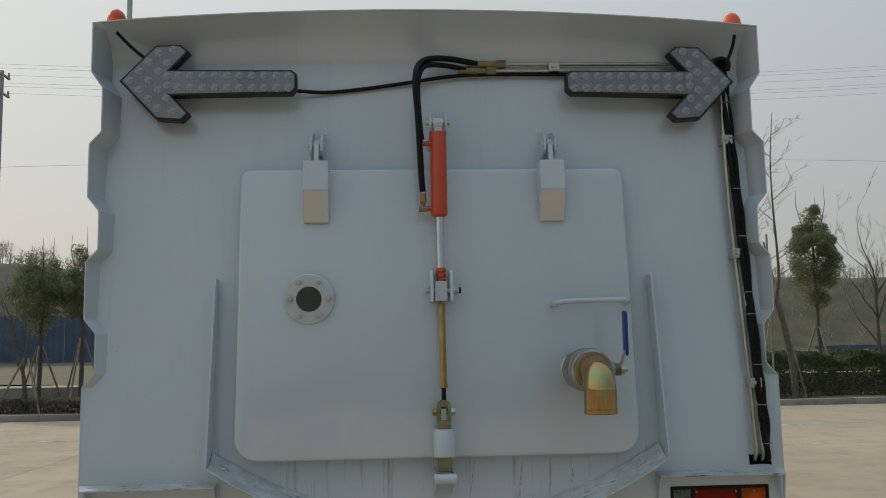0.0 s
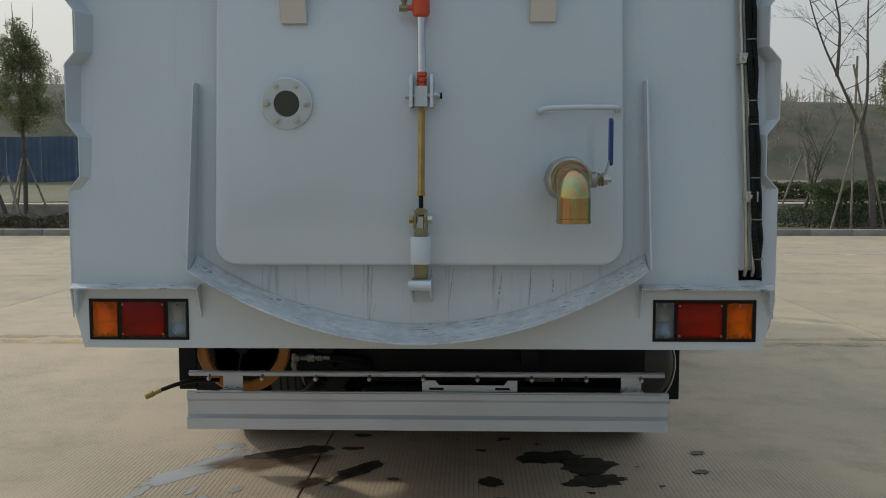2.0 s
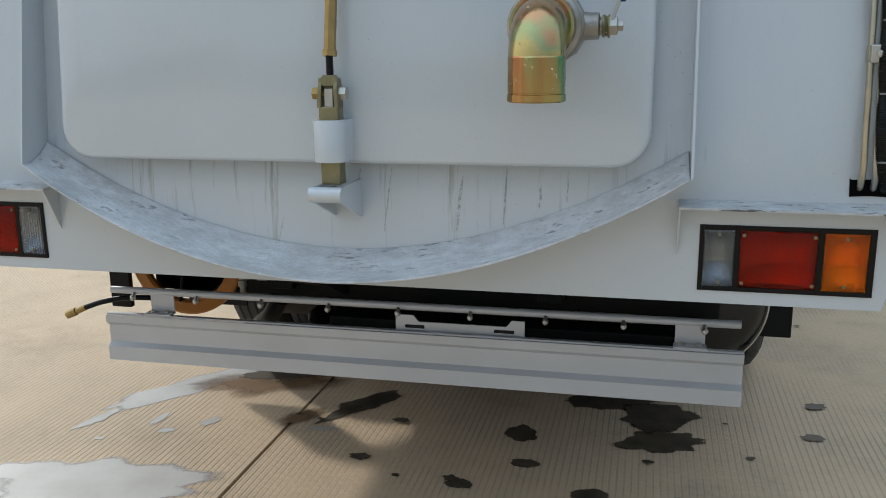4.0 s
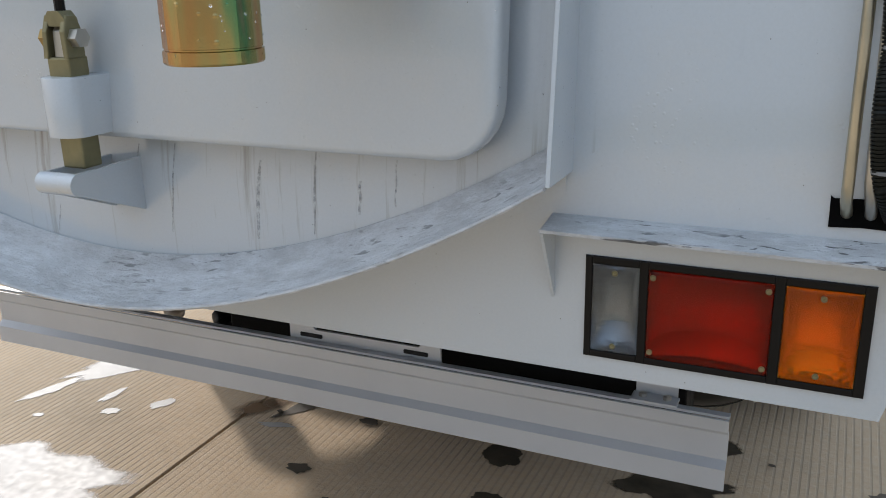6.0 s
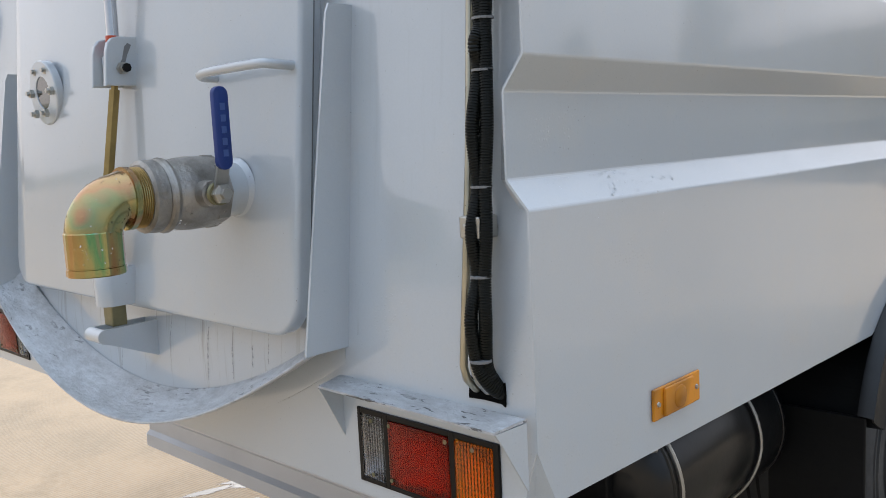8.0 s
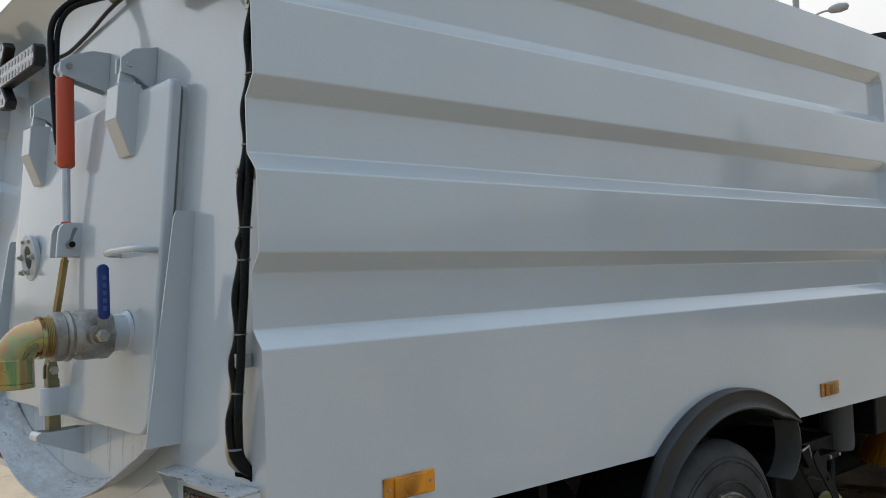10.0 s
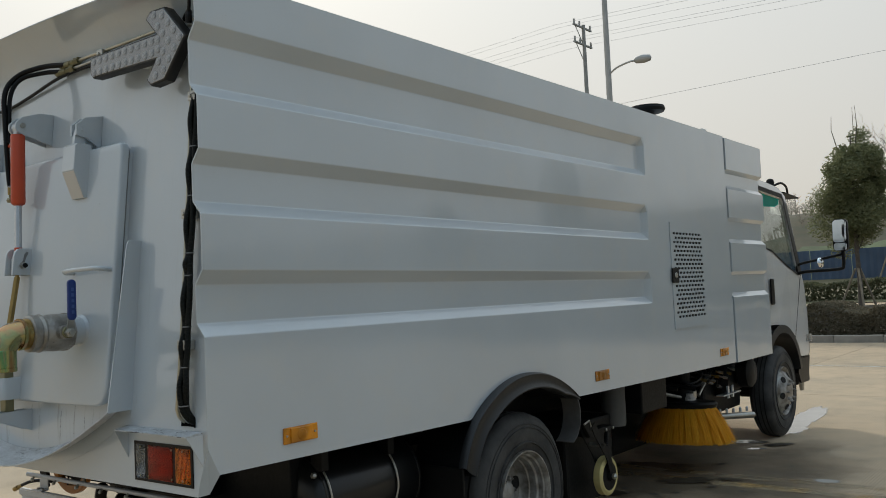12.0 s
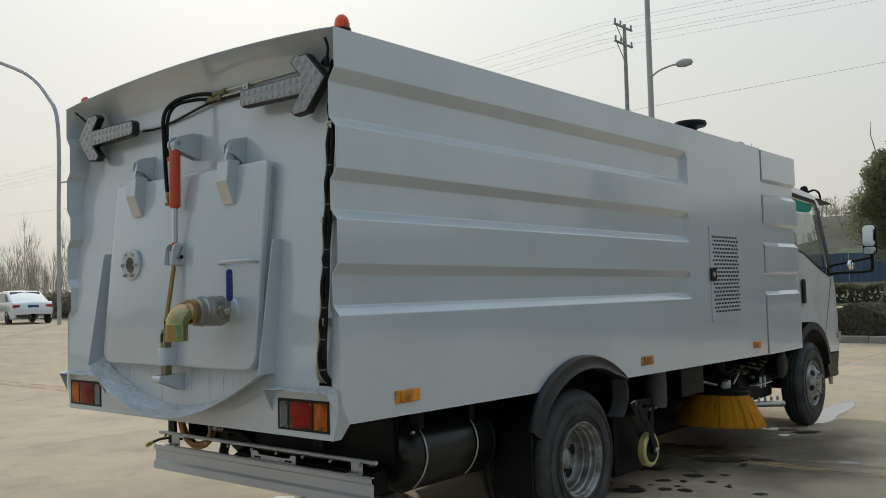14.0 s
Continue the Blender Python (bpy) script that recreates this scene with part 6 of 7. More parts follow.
for q in range(4):
    part("broom_hose", tube(smooth_path([(bx - 0.05, by - 0.1 + 0.07 * q, 0.72), (bx + 0.08, by - 0.05 + 0.10 * q, 0.66 - 0.03 * (q % 2)), (bx + 0.10, by + 0.15 + 0.09 * q, 0.71), (bx - 0.05, by + 0.35 + 0.08 * q, 0.78)], 5), 0.011, 8), CONDUIT, disc)
part("broom_motor", lathe([(0, 0.06), (0.14, 0.06)], (bx, by, 0.60), (0, 0, 1), 16), BLACK, disc)
part("hub_cap", lathe([(0, 0.045), (0.02, 0.045), (0.03, 0.03), (0.05, 0.028)], (bx + 0.07, by - 0.04, 0.535), (0, 0, 1), 12), CREAM, disc, "cream plastic cap")
part("broom_arm", tube([(bx, by, 0.68), (0.45, by + 0.1, 0.72)], 0.03, 8), BLACK, disc)
sp = part("front_spray_rail", tube([(0.80, 5.36, 0.315), (1.0, 5.68, 0.300)], 0.027, 12), GALV, truck, "galvanised spray rail behind the front wheel", 50)
for k in range(5):
    part("rail_nozzle", lathe([(0, 0.012), (0.03, 0.012), (0.04, 0.005)], (0.82 + 0.036 * k, 5.40 + 0.058 * k, 0.336), (0, 0, 1), 8), WHITE, sp)
part("white_bracket", box(0.86, 0.93, 5.22, 5.62, 0.50, 0.512, 0.003), WHITE, truck, "white bracket plate with two uprights")
for y in (5.36, 5.46):
    part("bracket_upright", box(0.90, 0.915, y, y + 0.03, 0.47, 0.57, 0.002), WHITE, truck)
for k, (y, z) in enumerate(((4.95, 0.70), (5.1, 0.64), (5.22, 0.74), (5.4, 0.66), (5.58, 0.72), (5.3, 0.58))):
    part("pipe_fitting", tube([(0.70 + 0.03 * k, y, z), (0.86, y + 0.08, z + 0.03 * (-1) ** k)], [0.012 + 0.004 * (k % 2), 0.010], 8), GALV if k % 2 else BLACK, truck)
for k in range(9):
    y0 = 4.82 + 0.09 * k
    zq = 0.69 + 0.03 * math.sin(2.1 * k)
    fitting = part("hose_fitting", tube([(0.86, y0, zq), (0.90, y0 + 0.02, zq - 0.012), (0.905, y0 + 0.022, zq - 0.014), (0.935, y0 + 0.036, zq - 0.022)], [0.008, 0.008, 0.0125, 0.0125], 6), GALV if k % 3 else BRASSY, truck)
    part("fitting_hose", tube(smooth_path([(0.86, y0, zq), (0.80, y0 - 0.04, zq + 0.03), (0.72, y0 - 0.02, zq + 0.02), (0.62, y0 + 0.06, zq + 0.08)], 5), 0.0085, 7), CONDUIT, fitting)
part("front_duct", lathe([(0, 0.10), (0.02, 0.125), (0.10, 0.125), (0.12, 0.10)], (0.92, 5.62, 0.66), (1, 0, 0), 24), BLACK, truck, "", 40)

# ---- cab
cab_prof = [(5.96, 0.98), (5.96, 2.30), (6.02, 2.345), (6.25, 2.365), (6.95, 2.315), (7.13, 2.24), (7.21, 1.90), (7.29, 1.50), (7.36, 1.30), (7.40, 1.05), (7.40, 0.72), (7.36, 0.66), (7.06, 0.65), (6.96, 0.79),
            (6.86, 0.885), (6.69, 0.97), (6.48, 1.01), (6.26, 1.02)]
HALF = 1.02


def tuck(z):
    return HALF - max(0, z - 1.45) * 0.085


win = [(6.13, 1.73), (6.10, 2.22), (6.16, 2.26), (7.00, 2.215), (7.065, 2.14), (7.20, 1.50), (7.17, 1.47), (6.85, 1.56), (6.45, 1.70), (6.30, 1.72)]


def cab_side(s):
    """Body side with the window cut through it: ring of faces between outline and opening."""
    bm = bmesh.new()
    def P(y, z, d=0.0):
        return Vector((s * (tuck(z) - d), y, z))
    outer = [bm.verts.new(P(y, z)) for y, z in cab_prof]
    inner = [bm.verts.new(P(y, z)) for y, z in win]
    eds = []
    for ring in (outer, inner):
        for a, b in zip(ring, ring[1:] + ring[:1]):
            eds.append(bm.edges.new((a, b)))
    bmesh.ops.triangle_fill(bm, use_beauty=True, edges=eds)
    bmesh.ops.recalc_face_normals(bm, faces=bm.faces)
    if sum(f.normal.x * f.calc_area() for f in bm.faces) * s < 0:
        bmesh.ops.reverse_faces(bm, faces=bm.faces)
    bmesh.ops.solidify(bm, geom=list(bm.faces), thickness=0.03)
    return bm


cab = part("cab", cab_side(1), CAB_WHITE, truck, "white forward-control truck cab")
part("cab_side", cab_side(-1), CAB_WHITE, cab)
shell_pts = cab_prof[:14]
grid = []
for y, z in shell_pts:
    hw = tuck(z)
    grid.append([Vector((x * hw, y, z + (0.03 * (1 - x * x) if 2.2 < z else 0))) for x in (-1, -0.97, -0.6, 0, 0.6, 0.97, 1)])
part("cab_back", sheet(grid[:2], 0.01), CAB_WHITE, cab)
part("cab_roof", sheet(grid[1:6], 0.01), CAB_WHITE, cab, "", 60)
part("windscreen", sheet(grid[5:8], 0.006), TINT, cab, "tinted windscreen").visible_shadow = False
part("cab_front", sheet(grid[7:13], 0.01), CAB_WHITE, cab, "", 40)
for s in (-1, 1):
    wg = part("door_window", prism(win, lambda y, z, q: Vector((s * (tuck(z) - 0.018 - q), y, z)), 0, 0.004), TINT, cab, "tinted cab door glass")
    wg.visible_shadow = False
    part("window_strip", prism([(6.12, 2.14), (6.11, 2.22), (6.16, 2.245), (6.96, 2.205), (6.93, 2.15), (6.80, 2.12), (6.5, 2.11)], lambda y, z, q: Vector((s * (tuck(z) - 0.0155 - q), y, z)), 0, 0.002), TEAL, cab, "green shade strip along the top of the glass")
    # black window surround and pillar band
    outer_w = [(6.115, 1.715), (6.085, 2.235), (6.14, 2.305), (7.02, 2.258), (7.105, 2.16), (7.235, 1.50), (7.175, 1.452), (6.84, 1.543), (6.44, 1.684), (6.29, 1.704)]
    ring = bmesh.new()
    a = [ring.verts.new(Vector((s * (tuck(z) + 0.003), y, z))) for y, z in outer_w]
    b = [ring.verts.new(Vector((s * (tuck(z) + 0.003), y, z))) for y, z in win]
    for k in range(len(win)):
        ring.faces.new((a[k], a[(k + 1) % len(a)], b[(k + 1) % len(b)], b[k]))
    bmesh.ops.solidify(ring, geom=list(ring.faces), thickness=0.006)
    part("window_seal", ring, CONDUIT, cab, "black rubber window seal")
    part("pillar_trim", prism([(7.03, 2.17), (7.12, 2.17), (7.28, 1.48), (7.17, 1.49)], lambda y, z, q: Vector((s * (tuck(z) + 0.002 + q), y, z)), 0, 0.004), CONDUIT, cab)
    part("door_handle", prism(rounded(6.27, 6.36, 1.20, 1.435, 0.015, 3), lambda y, z, q: Vector((s * (tuck(z) + 0.002 + q), y, z)), 0, 0.012, 0.004), CONDUIT, cab, "black door handle")
    for poly in ([(6.145, 1.06), (6.153, 1.06), (6.10, 2.30), (6.092, 2.30)], [(6.93, 0.84), (6.938, 0.84), (7.245, 1.46), (7.237, 1.46)]):
        part("door_gap", prism(poly, lambda y, z, q: Vector((s * (tuck(z) + q), y, z)), 0.0, 0.0025), DARK, cab)
    # front wheel arch lining
    arc = []
    for k in range(15):
        t = radians(42 + 130 * k / 14)
        arc.append((6.47 - 0.57 * math.cos(t), 0.50 + 0.51 * math.sin(t)))
    part("front_arch", sheet([[Vector((s * (HALF + 0.025), y, z)) for y, z in arc], [Vector((s * (HALF + 0.03), 6.47 + (y - 6.47) * 0.86, 0.50 + (z - 0.50) * 0.86)) for y, z in arc],
                              [Vector((s * (HALF - 0.35), 6.47 + (y - 6.47) * 0.86, 0.50 + (z - 0.50) * 0.86)) for y, z in arc]], 0.006), FENDER, cab, "black wheel arch trim", 40)
    part("indicator", box(s * (HALF + 0.01) - 0.02, s * (HALF + 0.01) + 0.02, 7.30, 7.40, 0.80, 0.87, 0.008), LAMP_CLEAR, cab, "clear indicator lens")
    part("corner_step", box(s * 0.80 - 0.20, s * 0.80 + 0.20, 7.02, 7.42, 0.40, 0.67, 0.02), CONDUIT, cab, "black bumper corner")
    part("corner_step_tip", prism([(6.98, 0.52), (7.05, 0.42), (7.30, 0.42), (7.38, 0.66), (7.0, 0.68)], lambda y, z, q: Vector((s * (0.97 + q), y, z)), 0, 0.05), CONDUIT, cab)
    part("seat", box(s * 0.5 - 0.24, s * 0.5 + 0.24, 6.08, 6.2, 1.1, 1.95, 0.05), BLACK, cab)
    part("sun_visor_bracket", tube(smooth_path([(s * 0.90, 6.92, 2.33), (s * 0.95, 7.02, 2.365), (s * 0.96, 7.16, 2.34), (s * 0.95, 7.24, 2.27)], 4), 0.011, 8), BLACK, cab)
    part("mirror_arm", tube(smooth_path([(s * 1.0, 7.18, 1.47), (s * 1.10, 7.20, 1.49), (s * 1.38, 7.26, 1.50), (s * 1.42, 7.27, 1.54), (s * 1.42, 7.27, 1.68)], 5), 0.016, 8), BLACK, cab, "black tubular mirror arm", 50)
    part("mirror_arm", tube(smooth_path([(s * 1.0, 7.20, 1.49), (s * 1.02, 7.20, 1.56), (s * 1.20, 7.23, 1.60), (s * 1.41, 7.27, 1.64)], 5), 0.013, 8), BLACK, cab)
    mh = part("mirror_housing", prism(rounded(1.345, 1.48, 1.67, 1.98, 0.04, 5), lambda x, z, q: Vector((s * x, 7.235 + q, z)), 0.0, 0.07, 0.02), BLACK, cab, "black mirror housing", 40)
    part("mirror_glass", prism(rounded(1.352, 1.473, 1.755, 1.973, 0.034, 5), lambda x, z, q: Vector((s * x, 7.208 + 0.10 * (z - 1.755) - q, z)), 0.0, 0.003), MIRROR, mh, "mirror glass")
    part("wide_mirror", prism(rounded(1.354, 1.471, 1.678, 1.748, 0.02, 4), lambda x, z, q: Vector((s * x, 7.228 + 0.06 * (z - 1.71) - q, z)), 0.0, 0.003), MIRROR, mh)
    part("kerb_mirror", lathe([(0, 0.05), (0.012, 0.045), (0.022, 0.02), (0.024, 0.005)], (s * 1.22, 7.22, 1.57), (s * 0.95, -0.3, 0.1), 20), MIRROR, mh, "small round kerb mirror", 50)
part("sun_visor", sheet([[Vector((x, 7.12, 2.285 + 0.02 * (1 - x * x))) for x in (-0.95, -0.5, 0, 0.5, 0.95)], [Vector((x, 7.47, 2.245 + 0.02 * (1 - x * x))) for x in (-0.99, -0.5, 0, 0.5, 0.99)]], 0.012), BLACK, cab, "dark windscreen sun visor")
part("visor_lamp", lathe([(0, 0.035), (0.05, 0.04), (0.075, 0.03), (0.085, 0.01)], (0.88, 6.93, 2.325), (0, 0, 1), 16), BLACK, cab, "", 40)
part("steering_wheel", lathe([(-0.012, 0.21), (0.0, 0.222), (0.012, 0.21), (0.0, 0.198)], (-0.5, 6.85, 1.55), (0, -0.6, 0.8), 32, close=True), BLACK, cab)
part("dashboard", box(-0.9, 0.9, 6.95, 7.2, 1.2, 1.45, 0.04), BLACK, cab)
part("cab_floor", box(-0.98, 0.98, 5.98, 7.35, 1.04, 1.08), BLACK, cab)
part("cab_curb_valve", lathe([(0, 0.03), (0.1, 0.02)], (0.95, 7.28, 0.42), (0, 0.1, -1), 10), GALV, cab)


# ---------------------------------------------------------------- ground and yard
def rise(x):
    """The yard climbs gently on the far west side."""
    return 0.0 if x > -13.6 else 0.5 * min(1, (-13.6 - x) / 18.0)


gx = [-900, -400, -150, -80, -45, -31.6, -22, -13.6, 20, 60, 150, 400, 900]
gy = [-900, -300, -80, -15.5, 4.5, 18.5, 45, 60, 120, 400, 900]
bm = sheet([[Vector((x, y, rise(x) - 0.03)) for x in gx] for y in gy])
bmesh.ops.recalc_face_normals(bm, faces=bm.faces)
if bm.faces[:][0].normal.z < 0:
    bmesh.ops.reverse_faces(bm, faces=bm.faces)
tagged(part("ground", bm, GRASSY), "winter grass and bare earth round the yard", "ground", kind="structure")

tagged(part("pavement_base", box(-13.4, 20, -15.4, 18.45, -0.16, -0.018), JOINT), "dirt filled joints under the concrete slabs", "pavement", kind="structure")
bm = sheet([[Vector((x, y, rise(x) - 0.0)) for x in (-60, -45, -31.6, -22, -13.41)] for y in (-15.5, -5, 5, 18.5)])
bmesh.ops.recalc_face_normals(bm, faces=bm.faces)
if bm.faces[:][0].normal.z < 0:
    bmesh.ops.reverse_faces(bm, faces=bm.faces)
tagged(part("road", bm, CONCRETE), "pale concrete road climbing gently beside the yard", "road", kind="structure")

# soil strip, footpath and verge behind the kerb
for nm, y0, y1, z1, mat, lab in (("planting_bed", 18.72, 22.3, 0.12, SOIL, "bare soil planting bed behind the kerb"), ("footpath", 22.3, 24.7, 0.66, CONCRETE, "pale concrete footpath behind the planting bed"),
                                 ("verge", 24.9, 34.0, 0.68, GRASSY, "rough winter grass verge")):
    bm = bmesh.new()
    n = 60
    own = sheet([[Vector((-60 + 120 * i / n, y, z1 + (0.07 * (y - 24.9) if nm == "verge" else 0) + (0.10 * noise.noise((i * 0.7, y, 1)) if mat is not CONCRETE else 0))) for i in range(n + 1)] for y in [y0 + (y1 - y0) * k / 6 for k in range(7)]])
    bmesh.ops.recalc_face_normals(own, faces=own.faces)
    if own.faces[:][0].normal.z < 0:
        bmesh.ops.reverse_faces(own, faces=own.faces)
    tagged(part(nm, own, mat), lab, "ground", kind="structure")

tagged(part("footpath_edge", box(-60, 60, 22.22, 22.298, 0.0, 0.672), KERB), "low concrete wall holding the footpath", "kerb", kind="structure")

# painted lines
for x0, x1, y0, y1, mat, lab in ((-13.0, 19.5, 4.30, 4.445, YELLOW_PAINT, "worn yellow line"), (-13.0, 19.5, 4.57, 4.70, YELLOW_PAINT, "worn yellow line"), (-13.0, 19.5, 13.1, 13.22, WHITE_PAINT, "worn white line"), (4.0, 9.0, 9.9, 9.98, WHITE_PAINT, "worn white line")):
    tagged(part("road_marking", sheet([[Vector((x0, y0, 0.004)), Vector((x1, y0, 0.004))], [Vector((x0, y1, 0.004)), Vector((x1, y1, 0.004))]]), mat), lab + " painted on the concrete yard", "road marking", kind="structure")


# ---------------------------------------------------------------- water on the yard
def blob(cx_, cy_, rx, ry, rot, seed, ragged=0.25, n=40, z=0.0035):
    """A ragged pool of water, deepest in the middle."""
    bm = bmesh.new()
    depth = bm.verts.layers.float.new("depth")
    mid = bm.verts.new((cx_, cy_, z))
    mid[depth] = 1.0
    inner = None
    for f, deep in ((0.5, 0.85), (0.8, 0.5), (1.06, 0.0)):
        ring = []
        for k in range(n):
            a = 2 * math.pi * k / n
            r = f + f * ragged * noise.noise((2.0 * math.cos(a) + seed * 3.1, 2.0 * math.sin(a), seed)) + f * f * ragged * 0.5 * noise.noise((5 * math.cos(a), 5 * math.sin(a) + seed, 2.2))
            u, v = rx * r * math.cos(a), ry * r * math.sin(a)
            vert = bm.verts.new((cx_ + u * math.cos(rot) - v * math.sin(rot), cy_ + u * math.sin(rot) + v * math.cos(rot), z))
            vert[depth] = deep
            ring.append(vert)
        for k in range(n):
            j = (k + 1) % n
            bm.faces.new((inner[k], ring[k], ring[j], inner[j]) if inner else (mid, ring[k], ring[j]))
        inner = ring
    return bm


PUDDLES = [(-1.10, 1.20, 0.38, 0.085, 0.95), (-1.06, 1.52, 0.09, 0.05, 0.4), (-1.10, 0.33, 0.50, 0.20, 0.30), (-1.55, 0.20, 0.34, 0.2, 0.3), (1.8, 4.75, 0.10, 0.06, 0),
           (-1.28, 0.84, 0.12, 0.026, 1.26), (-1.175, 0.69, 0.022, 0.013, 0.3), (-0.98, 0.795, 0.032, 0.022, 0.6), (-1.055, 0.885, 0.06, 0.018, 1.45), (-0.86, 0.895, 0.045, 0.025, 1.0), (-0.44, 0.92, 0.06, 0.016, 0.2)]
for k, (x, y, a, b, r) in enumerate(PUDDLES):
    tagged(part("puddle", blob(x, y, a, b, r, 10 + k, 0.34, 60, 0.0012 + 0.00008 * k), WET), "shallow puddle on the concrete, reflected sky put into its pale colour", "puddle", "puddles on the yard")
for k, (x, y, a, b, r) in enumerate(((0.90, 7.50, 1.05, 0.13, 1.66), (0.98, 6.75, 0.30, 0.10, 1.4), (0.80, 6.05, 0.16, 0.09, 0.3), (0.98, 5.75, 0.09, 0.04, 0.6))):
    tagged(part("puddle", blob(x, y, a, b, r, 30 + k, 0.34, 60, 0.0030 + 0.00008 * k), GLOSSY_WATER), "glossy puddle beside the front wheel, pale colour adding to its sky reflection", "puddle", "puddles on the yard")
tagged(part("puddle", blob(1.05, 4.75, 1.25, 1.5, 0.2, 36, 0.5, 60, 0.0008), DRYING), "broad half-dried damp patch beside the side broom", "puddle", "puddles on the yard")
for k, (x, y, a, b, r) in enumerate(((-0.80, 1.30, 0.34, 0.14, 0.35), (0.52, 4.75, 0.30, 0.16, 0.2), (-0.55, 1.0, 0.12, 0.06, 0.9))):
    tagged(part("rust_stain", blob(x, y, a, b, r, 70 + k, 0.4, 40, 0.0020 + 0.00008 * k), RUSTY), "rust-brown stain on the wet concrete", "stain", "puddles on the yard")
rng = random.Random(11)
spots = [(-0.77, 1.40, 0.20, 0.07, 0.35), (-0.62, 1.48, 0.11, 0.07, 0.2), (-0.36, 1.16, 0.19, 0.06, 0.95), (-0.42, 1.50, 0.06, 0.03, 0.1), (0.56, 1.38, 0.17, 0.10, 0.2), (0.72, 1.26, 0.13, 0.13, 0.4), (0.26, 1.02, 0.06, 0.07, 0), (0.30, 0.80, 0.05, 0.03, 0), (-0.24, 0.74, 0.04, 0.025, 0), (0.12, 0.62, 0.045, 0.03, 0.2),
         (0.30, 0.44, 0.05, 0.035, 0), (0.52, 0.62, 0.06, 0.055, 0.3), (0.50, 0.36, 0.05, 0.03, 0), (0.83, 0.62, 0.08, 0.06, -0.5), (0.75, 0.35, 0.08, 0.045, 0), (0.0, 0.42, 0.045, 0.03, 0.1), (0.16, 0.34, 0.05, 0.025, 0), (-0.40, 1.72, 0.05, 0.03, 0)]
for _ in range(26):
    r = 0.008 + 0.02 * rng.random() ** 2
    spots.append((rng.uniform(-0.5, 1.3), rng.uniform(0.2, 1.7), r * 1.5, r, rng.uniform(-0.5, 0.5)))
# drips along the right flank under the nozzle and broom
for x, y, a, b, r in ((0.85, 3.0, 0.12, 0.07, 0.5), (0.62, 3.75, 0.16, 0.08, 0.4), (0.95, 4.35, 0.20, 0.10, 0.6), (1.2, 4.5, 0.09, 0.05, 0.2), (1.1, 6.0, 0.15, 0.07, 0.8), (0.9, 6.05, 0.10, 0.06, 0), (0.72, 1.05, 0.16, 0.09, 0.3), (0.95, 2.15, 0.14, 0.07, 0.5)):
    spots.append((x, y, a, b, r))
for _ in range(34):
    f = rng.random()
    r = 0.016 + 0.036 * rng.random() ** 2
    spots.append((0.84 + 0.28 * rng.gauss(0, 0.8), 2.5 + 1.6 * f, r * 1.35, r, rng.uniform(-0.4, 0.8)))
for _ in range(16):
    r = 0.01 + 0.02 * rng.random() ** 2
    spots.append((rng.uniform(0.9, 1.5), rng.uniform(2.4, 5.2), r * 1.3, r, rng.uniform(-0.5, 0.5)))
for k, (x, y, a, b, r) in enumerate(spots):
    tagged(part("water_spot", blob(x, y, a, b, r, 40 + k, 0.42, 20, 0.0025 + 0.00012 * (k % 50)), DAMP), "dark damp spot on the concrete under the truck", "water spot", "damp spots on the yard")


# ---------------------------------------------------------------- trees and planting
def leaf_crown(name, centre, radii, count, size, mat, parent, seed, clumps=40, taper=0.2, lean_x=0.0):
    rng = random.Random(seed)
    cl = []
    for _ in range(clumps):
        while True:
            p = Vector((rng.uniform(-1, 1), rng.uniform(-1, 1), rng.uniform(-1, 1)))
            if 0.25 < p.length < 1:
                break
        slim = 1 - taper * (p.z + 0.5) if p.z > -0.5 else 1.0
        cl.append((Vector((p.x * radii[0] * slim + lean_x * p.z, p.y * radii[1] * slim, p.z * radii[2])) * 0.84, rng.uniform(0.20, 0.40) * (0.65 + 0.35 * slim)))
    verts, faces = [], []
    for k in range(count):
        c, r = cl[rng.randrange(clumps)]
        d = Vector((rng.gauss(0, 1), rng.gauss(0, 1), rng.gauss(0, 1))).normalized() * (r * min(radii) * rng.random() ** 0.5 * 1.15)
        p = Vector(centre) + c + d
        u = Vector((rng.gauss(0, 1), rng.gauss(0, 1), rng.gauss(0, 0.6))).normalized()
        v = u.cross(Vector((rng.gauss(0, 1), rng.gauss(0, 1), rng.gauss(0, 1)))).normalized()
        s = size * rng.uniform(0.6, 1.3)
        i = len(verts)
        verts += [p - u * s, p + v * s * 0.45, p + u * s, p - v * s * 0.45]
        faces.append((i, i + 1, i + 2, i + 3))
    me = bpy.data.meshes.new(name)
    me.from_pydata([tuple(v) for v in verts], [], faces)
    me.materials.append(mat)
    ob = new(name, me)
    if parent is not None:
        ob.parent = parent
    return ob


